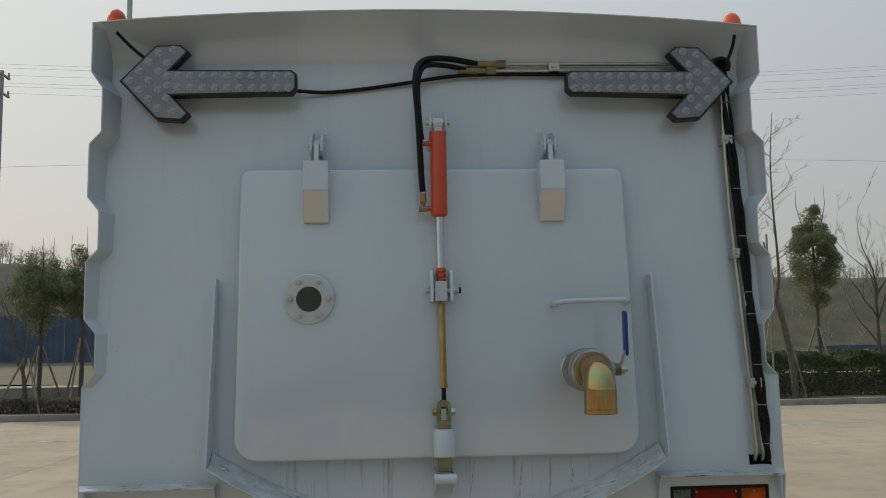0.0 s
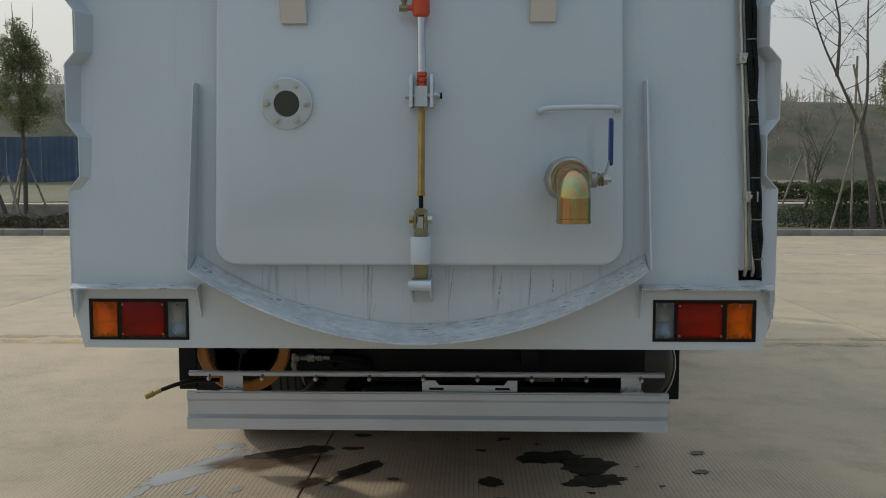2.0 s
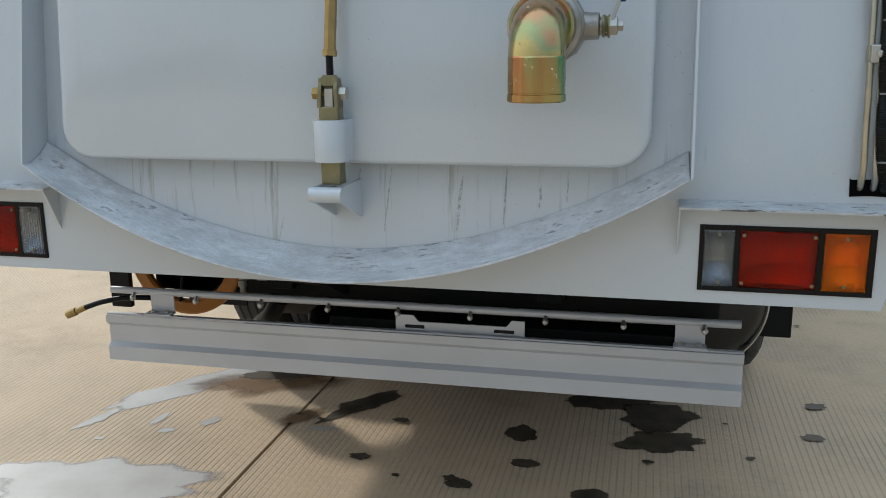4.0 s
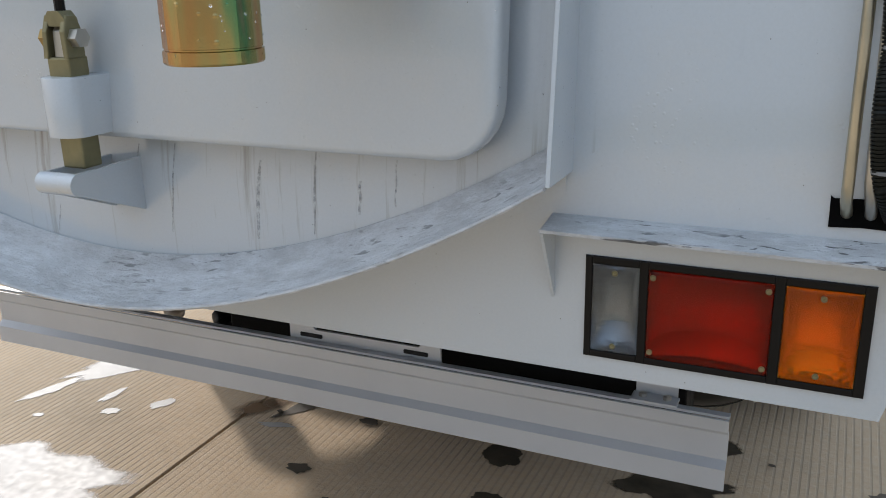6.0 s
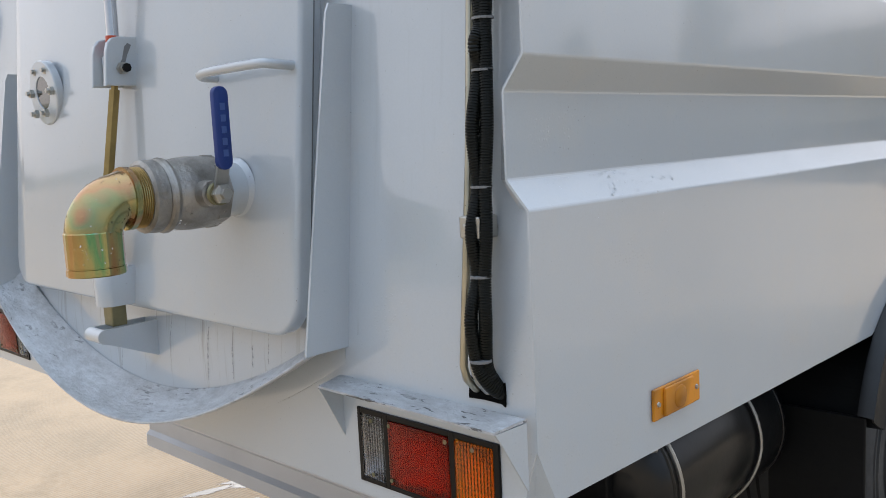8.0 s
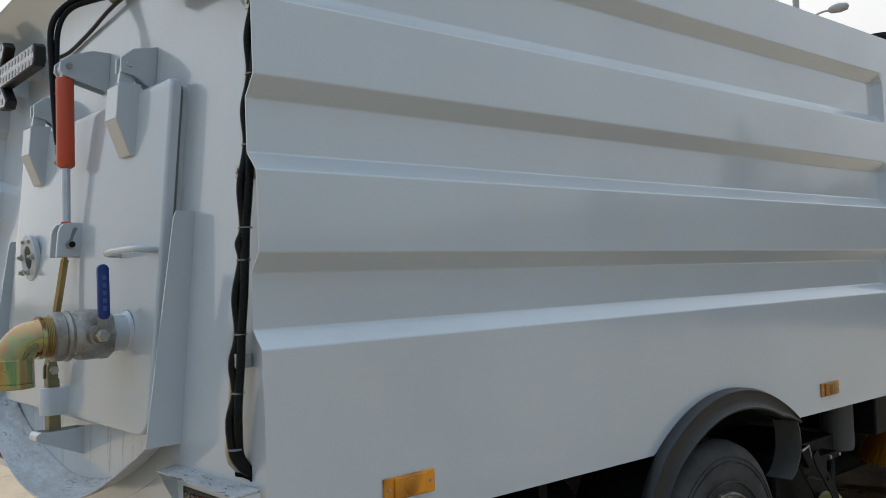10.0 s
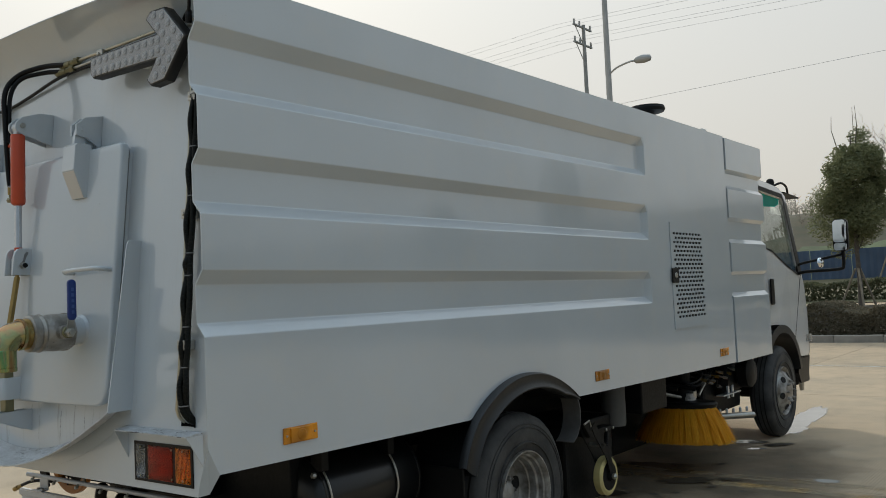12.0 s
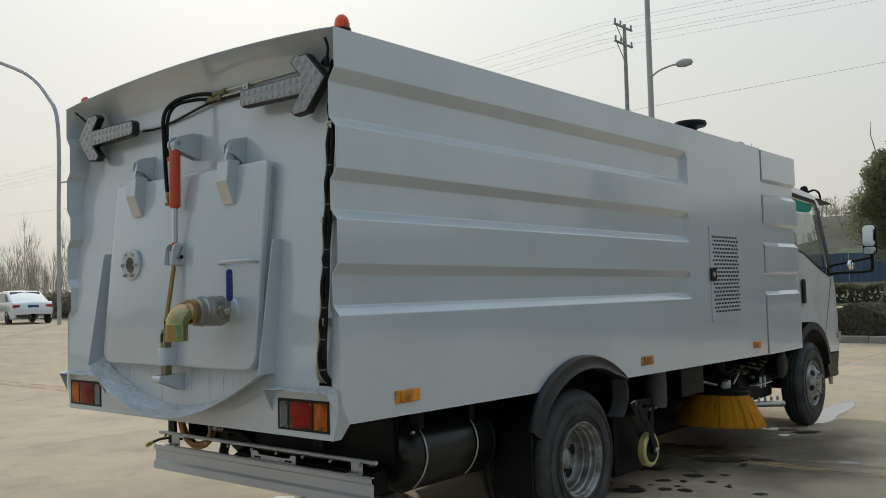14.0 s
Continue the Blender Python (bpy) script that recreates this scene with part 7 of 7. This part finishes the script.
def limbs(base, height, spread, seed, levels=4, r0=0.06, first=0.35, count=7, sides=5):
    """A tapered trunk with limbs that fork into twigs."""
    rng = random.Random(seed)
    bm = bmesh.new()

    def grow(p, d, length, r, level):
        pts, rad = [p.copy()], [r]
        n = 5
        for k in range(n):
            d = (d + Vector((rng.gauss(0, 0.10), rng.gauss(0, 0.10), rng.gauss(0.03, 0.06)))).normalized()
            p = p + d * length / n
            pts.append(p.copy())
            rad.append(r * (1 - 0.75 * (k + 1) / n))
        tube(pts, rad, sides if level < 2 else 3, bm=bm, cap=False)
        if level < levels:
            m = count if level == 0 else rng.randint(2, 4)
            for j in range(m):
                f = first + (1 - first) * (j + rng.random()) / m if level == 0 else rng.uniform(0.3, 0.95)
                i = min(n - 1, int(f * n))
                q = pts[i].lerp(pts[i + 1], f * n - i)
                a = rng.uniform(0, 2 * math.pi)
                side = Vector((math.cos(a), math.sin(a), 0))
                nd = (d * rng.uniform(0.5, 0.9) + side * spread + Vector((0, 0, 0.35))).normalized()
                grow(q, nd, length * rng.uniform(0.38, 0.58), max(0.004, rad[i] * 0.55), level + 1)

    grow(Vector(base), Vector((0.02, 0, 1)), height, r0, 0)
    return bm


def staked_tree(name, loc, h0, h1, width, label, seed, evergreen=True, leaves=24000, clumps=40, taper=0.2, lean_x=0.0):
    t = thing(name, label, "tree", loc=loc)
    if evergreen:
        part("trunk", tube([(0, 0, -0.1), (0.03, 0, h0 * 0.6), (0.0, 0, h0 + 0.4), (0.03, 0, h1 - 0.4)], [0.07, 0.06, 0.05, 0.015], 8), BARK, t)
        part("limb", limbs((0, 0, h0 * 0.85), (h1 - h0) * 0.7, 0.4, seed, 2, 0.03, 0.1, 9), BARK, t)
        leaf_crown("crown", (0, 0, (h0 + h1) / 2), (width, width, (h1 - h0) / 2), int(leaves * 1.7), 0.034, EVERGREEN, t, seed, clumps, taper, lean_x)
        for k in range(3):
            a = seed + 2.4 * k
            part("bare_shoot", tube([(0.25 * math.cos(a), 0.25 * math.sin(a), h1 - 0.9), (0.42 * math.cos(a), 0.42 * math.sin(a), h1 - 0.2), (0.40 * math.cos(a), 0.45 * math.sin(a), h1 + 0.15 + 0.12 * k)], [0.014, 0.010, 0.004], 5), BARK, t)
    else:
        part("trunk", limbs((0, 0, -0.1), h1 * 0.62, 0.62, seed, 4, 0.07, 0.36, 9), BARK, t)
    for k in range(3):
        a = 2.1 * k + seed
        part("stake", tube([(0.75 * math.cos(a), 0.75 * math.sin(a), -0.1), (0.06 * math.cos(a), 0.06 * math.sin(a), min(h0 * 0.85, 1.9))], 0.028, 6), TIMBER, t)
    return t


staked_tree("evergreen_tree", (-1.62, 21.7, 0.12), 1.75, 5.20, 1.02, "dense evergreen tree propped with pale timber stakes", 3, True, 36000, 80, 0.36, 0.22)
staked_tree("evergreen_tree", (12.27, 22.1, 0.12), 2.25, 5.65, 0.86, "narrow evergreen tree propped with pale timber stakes", 7, True, 15000, 30)
staked_tree("evergreen_tree", (-9.75, 21.8, 0.12), 2.0, 4.35, 1.0, "evergreen tree propped with pale timber stakes", 9, True, 9000)
staked_tree("evergreen_tree", (-8.6, 21.7, 0.12), 2.3, 4.5, 0.75, "small evergreen tree propped with stakes", 13, True, 9000)
staked_tree("evergreen_tree", (-12.55, 21.9, 0.12), 2.2, 5.9, 0.98, "evergreen tree propped with pale timber stakes", 15, True, 15000)
staked_tree("evergreen_tree", (-5.6, 21.9, 0.12), 2.0, 5.0, 0.9, "evergreen tree propped with pale timber stakes", 17)
staked_tree("evergreen_tree", (1.2, 27.5, 0.3), 2.0, 5.2, 1.0, "evergreen tree beyond the footpath", 21)
staked_tree("evergreen_tree", (17.0, 22.1, 0.12), 2.0, 4.6, 0.8, "evergreen tree propped with pale timber stakes", 23)


def forked_tree():
    """Young roadside tree, forked at head height, with long props."""
    t = thing("bare_tree", "leafless forked young tree propped with long timber stakes", "tree", loc=(10.23, 19.45, 0.1))
    part("trunk", tube(smooth_path([(0.02, 0, -0.1), (-0.03, 0, 0.9), (-0.18, 0.02, 1.9), (-0.36, 0, 2.6)], 4), [0.085 - 0.0022 * k for k in range(13)], 10), BARK, t, "", 50)
    arms = [[(-0.36, 0, 2.55), (-0.62, 0.03, 3.1), (-0.97, 0.05, 3.85), (-1.30, 0.1, 4.6), (-1.65, 0.1, 5.6), (-1.85, 0.1, 6.6)],
            [(-0.97, 0.05, 3.80), (-1.0, -0.1, 4.5), (-1.03, -0.15, 5.1), (-1.2, -0.2, 5.8), (-1.35, -0.2, 7.0)],
            [(-0.34, 0, 2.55), (-0.22, 0.05, 3.2), (-0.20, 0.1, 4.1), (-0.24, 0.1, 5.2), (-0.20, 0.15, 6.4), (-0.1, 0.1, 7.6)]]
    for k, a in enumerate(arms):
        p = smooth_path(a, 4)
        part("limb", tube(p, [0.045 - 0.037 * q / (len(p) - 1) for q in range(len(p))], 7), BARK, t, "", 50)
    tw = bmesh.new()
    rng = random.Random(91)
    for k, a in enumerate(arms):
        p = smooth_path(a, 4)
        for q in range(4, len(p) - 1, 2):
            side = rng.choice((-1, 1))
            own = limbs((0, 0, 0), rng.uniform(0.9, 1.7), 0.55, 200 + 17 * k + q, 2, 0.012, 0.25, 5, 4)
            m = Matrix.Translation(p[q]) @ Matrix.Rotation(side * radians(rng.uniform(30, 65)), 4, "Y") @ Matrix.Rotation(radians(rng.uniform(-50, 50)), 4, "X")
            bmesh.ops.transform(own, matrix=m, verts=own.verts)
            merge(tw, own)
    part("branchwork", tw, BARK, t)
    for a, b in (((-1.03, 0.0, -0.05), (-0.28, -0.04, 3.2)), ((-0.42, 0.25, -0.05), (-0.47, 0.08, 4.3)), ((0.55, 0.5, -0.05), (-0.55, 0.1, 4.1))):
        part("stake", tube([a, b], 0.026, 6), TIMBER, t)
    return t


forked_tree()
staked_tree("bare_tree", (9.3, 21.6, 0.12), 2.6, 3.7, 1.0, "leafless sapling between two tall props", 32, False)
staked_tree("bare_tree", (13.4, 20.7, 0.12), 1.8, 6.0, 1.0, "leafless young tree propped with timber stakes", 33, False)
staked_tree("bare_tree", (-12.2, 20.3, 0.12), 1.6, 3.8, 1.0, "leafless sapling propped with timber stakes", 35, False)
staked_tree("bare_tree", (-9.4, 20.1, 0.12), 1.6, 4.2, 1.0, "leafless sapling propped with timber stakes", 37, False)
staked_tree("bare_tree", (-2.15, 29.0, 0.5), 2.2, 6.6, 1.0, "leafless young tree beyond the footpath", 39, False)
staked_tree("bare_tree", (0.6, 30.5, 0.3), 2.2, 5.8, 1.0, "leafless young tree beyond the footpath", 41, False)


def hedge(x0, x1, y0, y1, z0, z1, count, seed, label, size=0.06, mat=None):
    rng = random.Random(seed)
    verts, faces = [], []
    for k in range(count):
        x = rng.uniform(x0, x1)
        top = z0 + (z1 - z0) * (0.78 + 0.3 * noise.noise((x * 1.3, seed, 0)) + 0.12 * noise.noise((x * 4.5, seed, 3)))
        e = rng.random()
        y = y0 + (y1 - y0) * (rng.random() if e < 0.45 else rng.random() ** 2 * 0.5)
        z = top - abs(rng.gauss(0, 0.04)) if e < 0.45 else rng.uniform(z0, top)
        p = Vector((x, y, z))
        u = Vector((rng.gauss(0, 1), rng.gauss(0, 1), rng.gauss(0, 1))).normalized()
        v = u.cross(Vector((rng.gauss(0, 1), rng.gauss(0, 1), rng.gauss(0, 1)))).normalized()
        s = size * rng.uniform(0.6, 1.4)
        i = len(verts)
        verts += [tuple(p - u * s), tuple(p + v * s * 0.5), tuple(p + u * s), tuple(p - v * s * 0.5)]
        faces.append((i, i + 1, i + 2, i + 3))
    me = bpy.data.meshes.new("hedge")
    me.from_pydata(verts, [], faces)
    me.materials.append(mat or HEDGE)
    return tagged(new("hedge", me), label, "hedge", kind="stuff")


hedge(-7.2, 4.5, 19.1, 21.3, 0.10, 0.88, 70000, 51, "low clipped brownish hedge behind the kerb", 0.034)
hedge(7.2, 9.1, 20.4, 21.2, 0.10, 0.75, 2500, 54, "sparse low shrubs beside the clipped hedge", 0.034, GREEN_HEDGE)
hedge(9.1, 20.0, 20.2, 21.4, 0.10, 1.50, 60000, 53, "dark green clipped hedge behind the kerb", 0.034, GREEN_HEDGE)
hedge(-16.0, -7.6, 19.7, 20.5, 0.10, 0.55, 9000, 55, "sparse low shrubs behind the kerb", 0.045)
hedge(-9.0, 30.0, 25.6, 26.8, 0.60, 1.42, 34000, 57, "second, greener hedge beyond the footpath", 0.07, BANK_HEDGE)
hedge(-60.0, -28.0, 22.0, 25.0, 0.4, 2.1, 14000, 59, "tangled brush beyond the road", 0.16, BRUSHWOOD)

# hoardings and the far slope
fence = thing("site_hoarding", "blue corrugated steel site hoarding beyond the footpath", "fence")
rng = random.Random(3)
for k in range(44):
    x = -42 + 1.5 * k
    if -4.2 < x < 17.0:
        continue
    pr = [(x + 1.48 * j / 12, 34.0 + (0.03 if j % 2 else 0.0)) for j in range(13)]
    part("panel", sheet([[Vector((a, b, z)) for a, b in pr] for z in (0.3, (3.2 if x < -12 else 2.45 if x < 0 else 1.45) + 0.03 * rng.random())], 0.004), FENCE_BLUE, fence)
hn = 120


def hill_z(x, y):
    """Height of the bank behind the hoarding: a steep face and a level top."""
    f = min(1.0, max(0.0, (y - 39.0) / 20.0))
    f = f * f * (3 - 2 * f)
    h = 6.3 + 0.7 * noise.noise((x * 0.03, 0.3, 3)) + 1.8 * min(1.0, max(0.0, -15 - x) / 10) - 1.1 * math.exp(-((x + 9) / 11) ** 2) + 0.25 * noise.noise((x * 0.3, y * 0.3, 9))
    return 0.25 + f * h * (1 if x > -60 else max(0.2, 1 - (-60 - x) / 50))


bm = bmesh.new()
grid = []
for y in (38, 40, 42, 44, 46, 48, 50, 52, 54, 56, 58, 60, 64, 75, 110):
    grid.append([Vector((-150 + 300 * i / hn, y, hill_z(-150 + 300 * i / hn, y))) for i in range(hn + 1)])
own = sheet(grid)
bmesh.ops.recalc_face_normals(own, faces=own.faces)
if own.faces[:][0].normal.z < 0:
    bmesh.ops.reverse_faces(own, faces=own.faces)
tagged(part("hillside", own, material("hazy_hillside", (0.125, 0.098, 0.058), 0.95, 0, 0.15, 0.5, 0.8, 1.5, color2=(0.065, 0.066, 0.036)), None, "", 180), "low brown hillside behind the hoarding", "hill", kind="structure")
netting = sheet([[Vector((-9 + 1.2 * i, y, z + (0.15 if y < 43 else 0.8) * noise.noise((i * 0.8, y, 0)))) for i in range(9)] for y, z in ((37.5, 0.3), (38.5, 1.4), (41.0, 2.2), (44.0, 3.0))])
bmesh.ops.recalc_face_normals(netting, faces=netting.faces)
if netting.faces[:][0].normal.z < 0:
    bmesh.ops.reverse_faces(netting, faces=netting.faces)
tagged(part("grass_bank", netting, material("dull_grass", (0.115, 0.145, 0.06), 0.9, 0, 0.2, 0.8, 0.6, 6.0, color2=(0.085, 0.10, 0.045)), None, "", 180), "grassy green earth bank behind the hoarding", "bank", kind="structure")
rng = random.Random(77)
verts, faces = [], []


def twiggy(x, y, z0, tall, spread, twigs, width):
    """A far bare tree or shrub: a thin stem and a crown of short upward twigs."""
    i = len(verts)
    verts.extend([(x - width * 2, y, z0 - 0.3), (x + width * 2, y, z0 - 0.3), (x + 0.05 * tall * rng.uniform(-1, 1), y, z0 + tall * 0.9)])
    faces.append((i, i + 1, i + 2))
    for q in range(twigs):
        h = 0.25 + 0.7 * rng.random()
        a = rng.uniform(0, 2 * math.pi)
        reach = spread * tall * math.sqrt(max(0.02, 1 - ((h - 0.6) / 0.42) ** 2)) * rng.uniform(0.25, 1.0)
        f = rng.uniform(0.0, 0.7)
        foot = Vector((x + f * reach * math.cos(a), y + f * reach * math.sin(a), z0 + tall * (h - 0.06)))
        top = Vector((x + reach * math.cos(a), y + reach * math.sin(a), z0 + tall * (h + rng.uniform(0.03, 0.16))))
        i = len(verts)
        verts.extend([tuple(foot - Vector((width, 0, 0))), tuple(foot + Vector((width, 0, 0))), tuple(top)])
        faces.append((i, i + 1, i + 2))


for k in range(2300):
    crest = k < 1300
    x, y = rng.uniform(-110, 80), (rng.uniform(56, 68) if crest else rng.uniform(41, 58))
    if crest and x > -1:
        twiggy(x, y, hill_z(x, y), rng.uniform(0.5, 1.4), 0.14, 20, 0.016)
    elif crest:
        twiggy(x, y, hill_z(x, y), rng.uniform(0.7, 1.8) * (1.0 + 0.6 * noise.noise((x * 0.12, 0, 1))), 0.42, 54, 0.016)
    else:
        twiggy(x, y, hill_z(x, y), rng.uniform(0.5, 1.3), 0.75, 36, 0.022)
for k in range(520):
    x, y = rng.uniform(-76, -58), rng.uniform(-22, 26)
    tall = rng.uniform(1.6, 3.0)
    for q in range(30):
        a = rng.uniform(0, 2 * math.pi)
        r = tall * 0.4 * rng.random() ** 0.6
        top = Vector((x + r * math.cos(a), y + r * math.sin(a), 0.5 + tall * rng.uniform(0.6, 1.05)))
        foot = Vector((x + 0.3 * r * math.cos(a), y + 0.3 * r * math.sin(a), 0.4 + 0.5 * tall * rng.random()))
        i = len(verts)
        verts += [tuple(foot - Vector((0.02, 0.03, 0))), tuple(foot + Vector((0.02, 0.03, 0))), tuple(top)]
        faces.append((i, i + 1, i + 2))
for k in range(420):
    twiggy(rng.uniform(-125, -44), rng.uniform(27, 60), 0.4, rng.uniform(3.5, 8.5), 0.16, 60, 0.028)
me = bpy.data.meshes.new("far_woods")
me.from_pydata(verts, [], faces)
me.materials.append(BRUSHWOOD)
tagged(new("far_woods", me), "bare winter scrub on the far slope", "scrub", kind="stuff")

# ---------------------------------------------------------------- poles and wires
lamp = thing("street_lamp", "grey steel street lamp with a side arm behind the kerb", "street lamp", loc=(-6.72, 18.95, -0.1))
part("pole", tube([(0, 0, -0.1), (0, 0, 6), (0, 0, 13)], [0.09, 0.08, 0.06], 14), POLE, lamp, "", 50)
part("arm", tube(smooth_path([(0, 0, 7.05), (0.25, 0, 7.2), (0.6, 0, 7.28), (0.8, 0, 7.28)], 4), 0.025, 8), POLE, lamp)
part("lamp_head", lathe([(0, 0.04), (0.06, 0.09), (0.25, 0.11), (0.42, 0.08), (0.46, 0.02)], (0.75, 0, 7.29), (1, 0, -0.03), 16), POLE, lamp, "", 50)
lamp2 = thing("street_lamp", "tall grey street lamp with a curved arm by the road", "street lamp", loc=(-31.4, 15.0, 0.48))
part("pole", tube(smooth_path([(0, 0, -0.1), (0, 0, 4), (0, 0, 8.2), (-0.9, 0, 9.6), (-2.6, 0, 10.8), (-5.4, 0, 11.9)], 5), 0.08, 12), POLE, lamp2, "", 50)
part("sign_bracket", tube([(0.06, 0, 5.84), (0.85, 0, 5.82)], 0.035, 8), POLE, lamp2)
util = thing("utility_pole", "tall concrete utility pole with two crossarms", "utility pole", loc=(-22.6, 47.9, 1.0))
part("pole", tube([(0, 0, -0.5), (0, 0, 17.2)], [0.19, 0.11], 12), UTILITY, util, "", 50)
for z in (15.9, 17.0):
    part("crossarm", box(-0.06, 0.06, -1.3, 1.0, z - 0.05, z + 0.05), UTILITY, util)
    part("brace", tube([(0, -1.1, z), (0, 0, z - 1.2)], 0.03, 5), UTILITY, util)
    for y in (-1.2, -0.5, 0.9):
        part("insulator", tube([(0, y, z), (0, y, z + 0.35)], 0.06, 6), UTILITY, util)
for k, (y, z) in enumerate(((46.7, 18.35), (47.4, 18.35), (48.8, 18.35), (46.7, 17.25), (47.4, 17.25), (48.8, 17.25), (30.0, 8.5))):
    pts = []
    for i in range(41):
        x = -150 + 7.0 * i
        seg = ((x + 22.6) % 55) / 55
        pts.append((x, y, z - (0.9 * 4 * seg * (1 - seg) if k < 6 else 0.35 * math.sin(i * 0.5))))
    part("wire", tube([Vector(p) - Vector((-22.6, 47.9, 1.0)) for p in pts], 0.007 if k < 6 else 0.006, 5), WIRE, util, "thin dark overhead wire")


# ---------------------------------------------------------------- parked car
car = thing("parked_car", "white saloon car standing on the far road", "car", loc=(-36.3, 15.66, 0.5))
car.rotation_euler = (0, 0, radians(-12))
L = [(-2.3, 0.55, 0.62, 0.80), (-2.25, 0.35, 0.90, 0.86), (-1.9, 0.22, 0.98, 0.90), (-1.2, 0.20, 0.98, 0.92), (0, 0.20, 0.95, 0.92), (1.2, 0.20, 0.96, 0.91), (1.9, 0.22, 0.96, 0.89), (2.14, 0.24, 0.93, 0.85), (2.24, 0.27, 0.86, 0.80), (2.33, 0.30, 0.62, 0.76), (2.30, 0.27, 0.40, 0.74)]
bm = bmesh.new()
grid = []
for x, zb, zt, hw in L:
    grid.append([Vector((x, -hw * 0.92, zb)), Vector((x, -hw, (zb + zt) / 2)), Vector((x, -hw * 0.93, zt)), Vector((x, 0, zt + 0.04)), Vector((x, hw * 0.93, zt)), Vector((x, hw, (zb + zt) / 2)), Vector((x, hw * 0.92, zb))])
part("body", sheet(grid, 0.01), CAR_WHITE, car, "glossy white car body", 50)
part("cabin", sheet([[Vector((x, -hw, z0)), Vector((x, -hw * 0.8, z1)), Vector((x, 0, z1 + 0.03)), Vector((x, hw * 0.8, z1)), Vector((x, hw, z0))] for x, hw, z0, z1 in ((-2.0, 0.82, 0.95, 0.98), (-1.2, 0.84, 0.96, 1.38), (-0.2, 0.84, 0.96, 1.46), (0.6, 0.84, 0.94, 1.40), (1.55, 0.82, 0.93, 0.96))], 0.01), CAR_WHITE, car, "", 50)
for s in (-1, 1):
    part("side_glass", prism([(-1.55, 0.98), (-1.1, 1.30), (-0.2, 1.37), (0.5, 1.32), (1.1, 0.97)], lambda x, z, q: Vector((x, s * (0.845 - (z - 0.95) * 0.30 + q), z)), 0, 0.012), CAR_GLASS, car)
    part("tail_lamp", box(2.15, 2.30, s * 0.66 - 0.15, s * 0.66 + 0.13, 0.70, 0.83, 0.03), LAMP_RED, car)
    for x in (-1.4, 1.4):
        part("wheel", lathe([(-0.1, 0.2), (-0.1, 0.3), (-0.08, 0.32), (0.08, 0.32), (0.1, 0.3), (0.1, 0.2), (0.06, 0.19), (0.07, 0.03)], (x, s * 0.80, 0.32), (0, s, 0), 24), RUBBER, car)
part("rear_glass", prism([(-0.70, 0.0), (0.70, 0.0), (0.60, 1.0), (-0.60, 1.0)], lambda y, f, q: Vector((1.33 - 0.68 * f + 0.02, y, 0.95 + 0.44 * f + q)), 0, 0.012), CAR_GLASS, car)
part("plate_panel", box(2.24, 2.31, -0.22, 0.22, 0.70, 0.82, 0.005), FENCE_BLUE, car)

# ---------------------------------------------------------------- kerb stones and yard slabs
kerb = tagged(part("kerb", box(-13.4, 20.0, 18.57, 18.70, -0.10, 0.10), KERB), "grey concrete kerb along the yard", "kerb", kind="structure")
stone = None
for k in range(34):
    x = -13.4 + k * 0.99
    if stone is None:
        stone = part("kerb_stone", box(-0.49, 0.49, -0.075, 0.075, -0.1, 0.15, 0.015), KERB, kerb)
        stone.location = (x + 0.5, 18.63, 0.0)
    else:
        o = stone.copy()
        scene.collection.objects.link(o)
        o.location = (x + 0.5, 18.63 + 0.004 * math.sin(k * 2.1), 0.003 * math.sin(k * 1.3))
base = bpy.data.objects["pavement_base"]
slab = None
jx = [-0.57 + 4.28 * k for k in range(-3, 5)]
jx = [-13.4] + [x for x in jx if -13.3 < x < 20] + [20.0]
jy = [-15.4, -10.5, -5.5, -0.5, 4.5, 9.5, 14.5, 18.45]
for xa_, xb_ in zip(jx, jx[1:]):
    for ya, yb in zip(jy, jy[1:]):
        part("concrete_slab", box(xa_ + 0.0045, xb_ - 0.0045, ya + 0.0045, yb - 0.0045, -0.15, 0.0, 0.002, 1), CONCRETE, base)
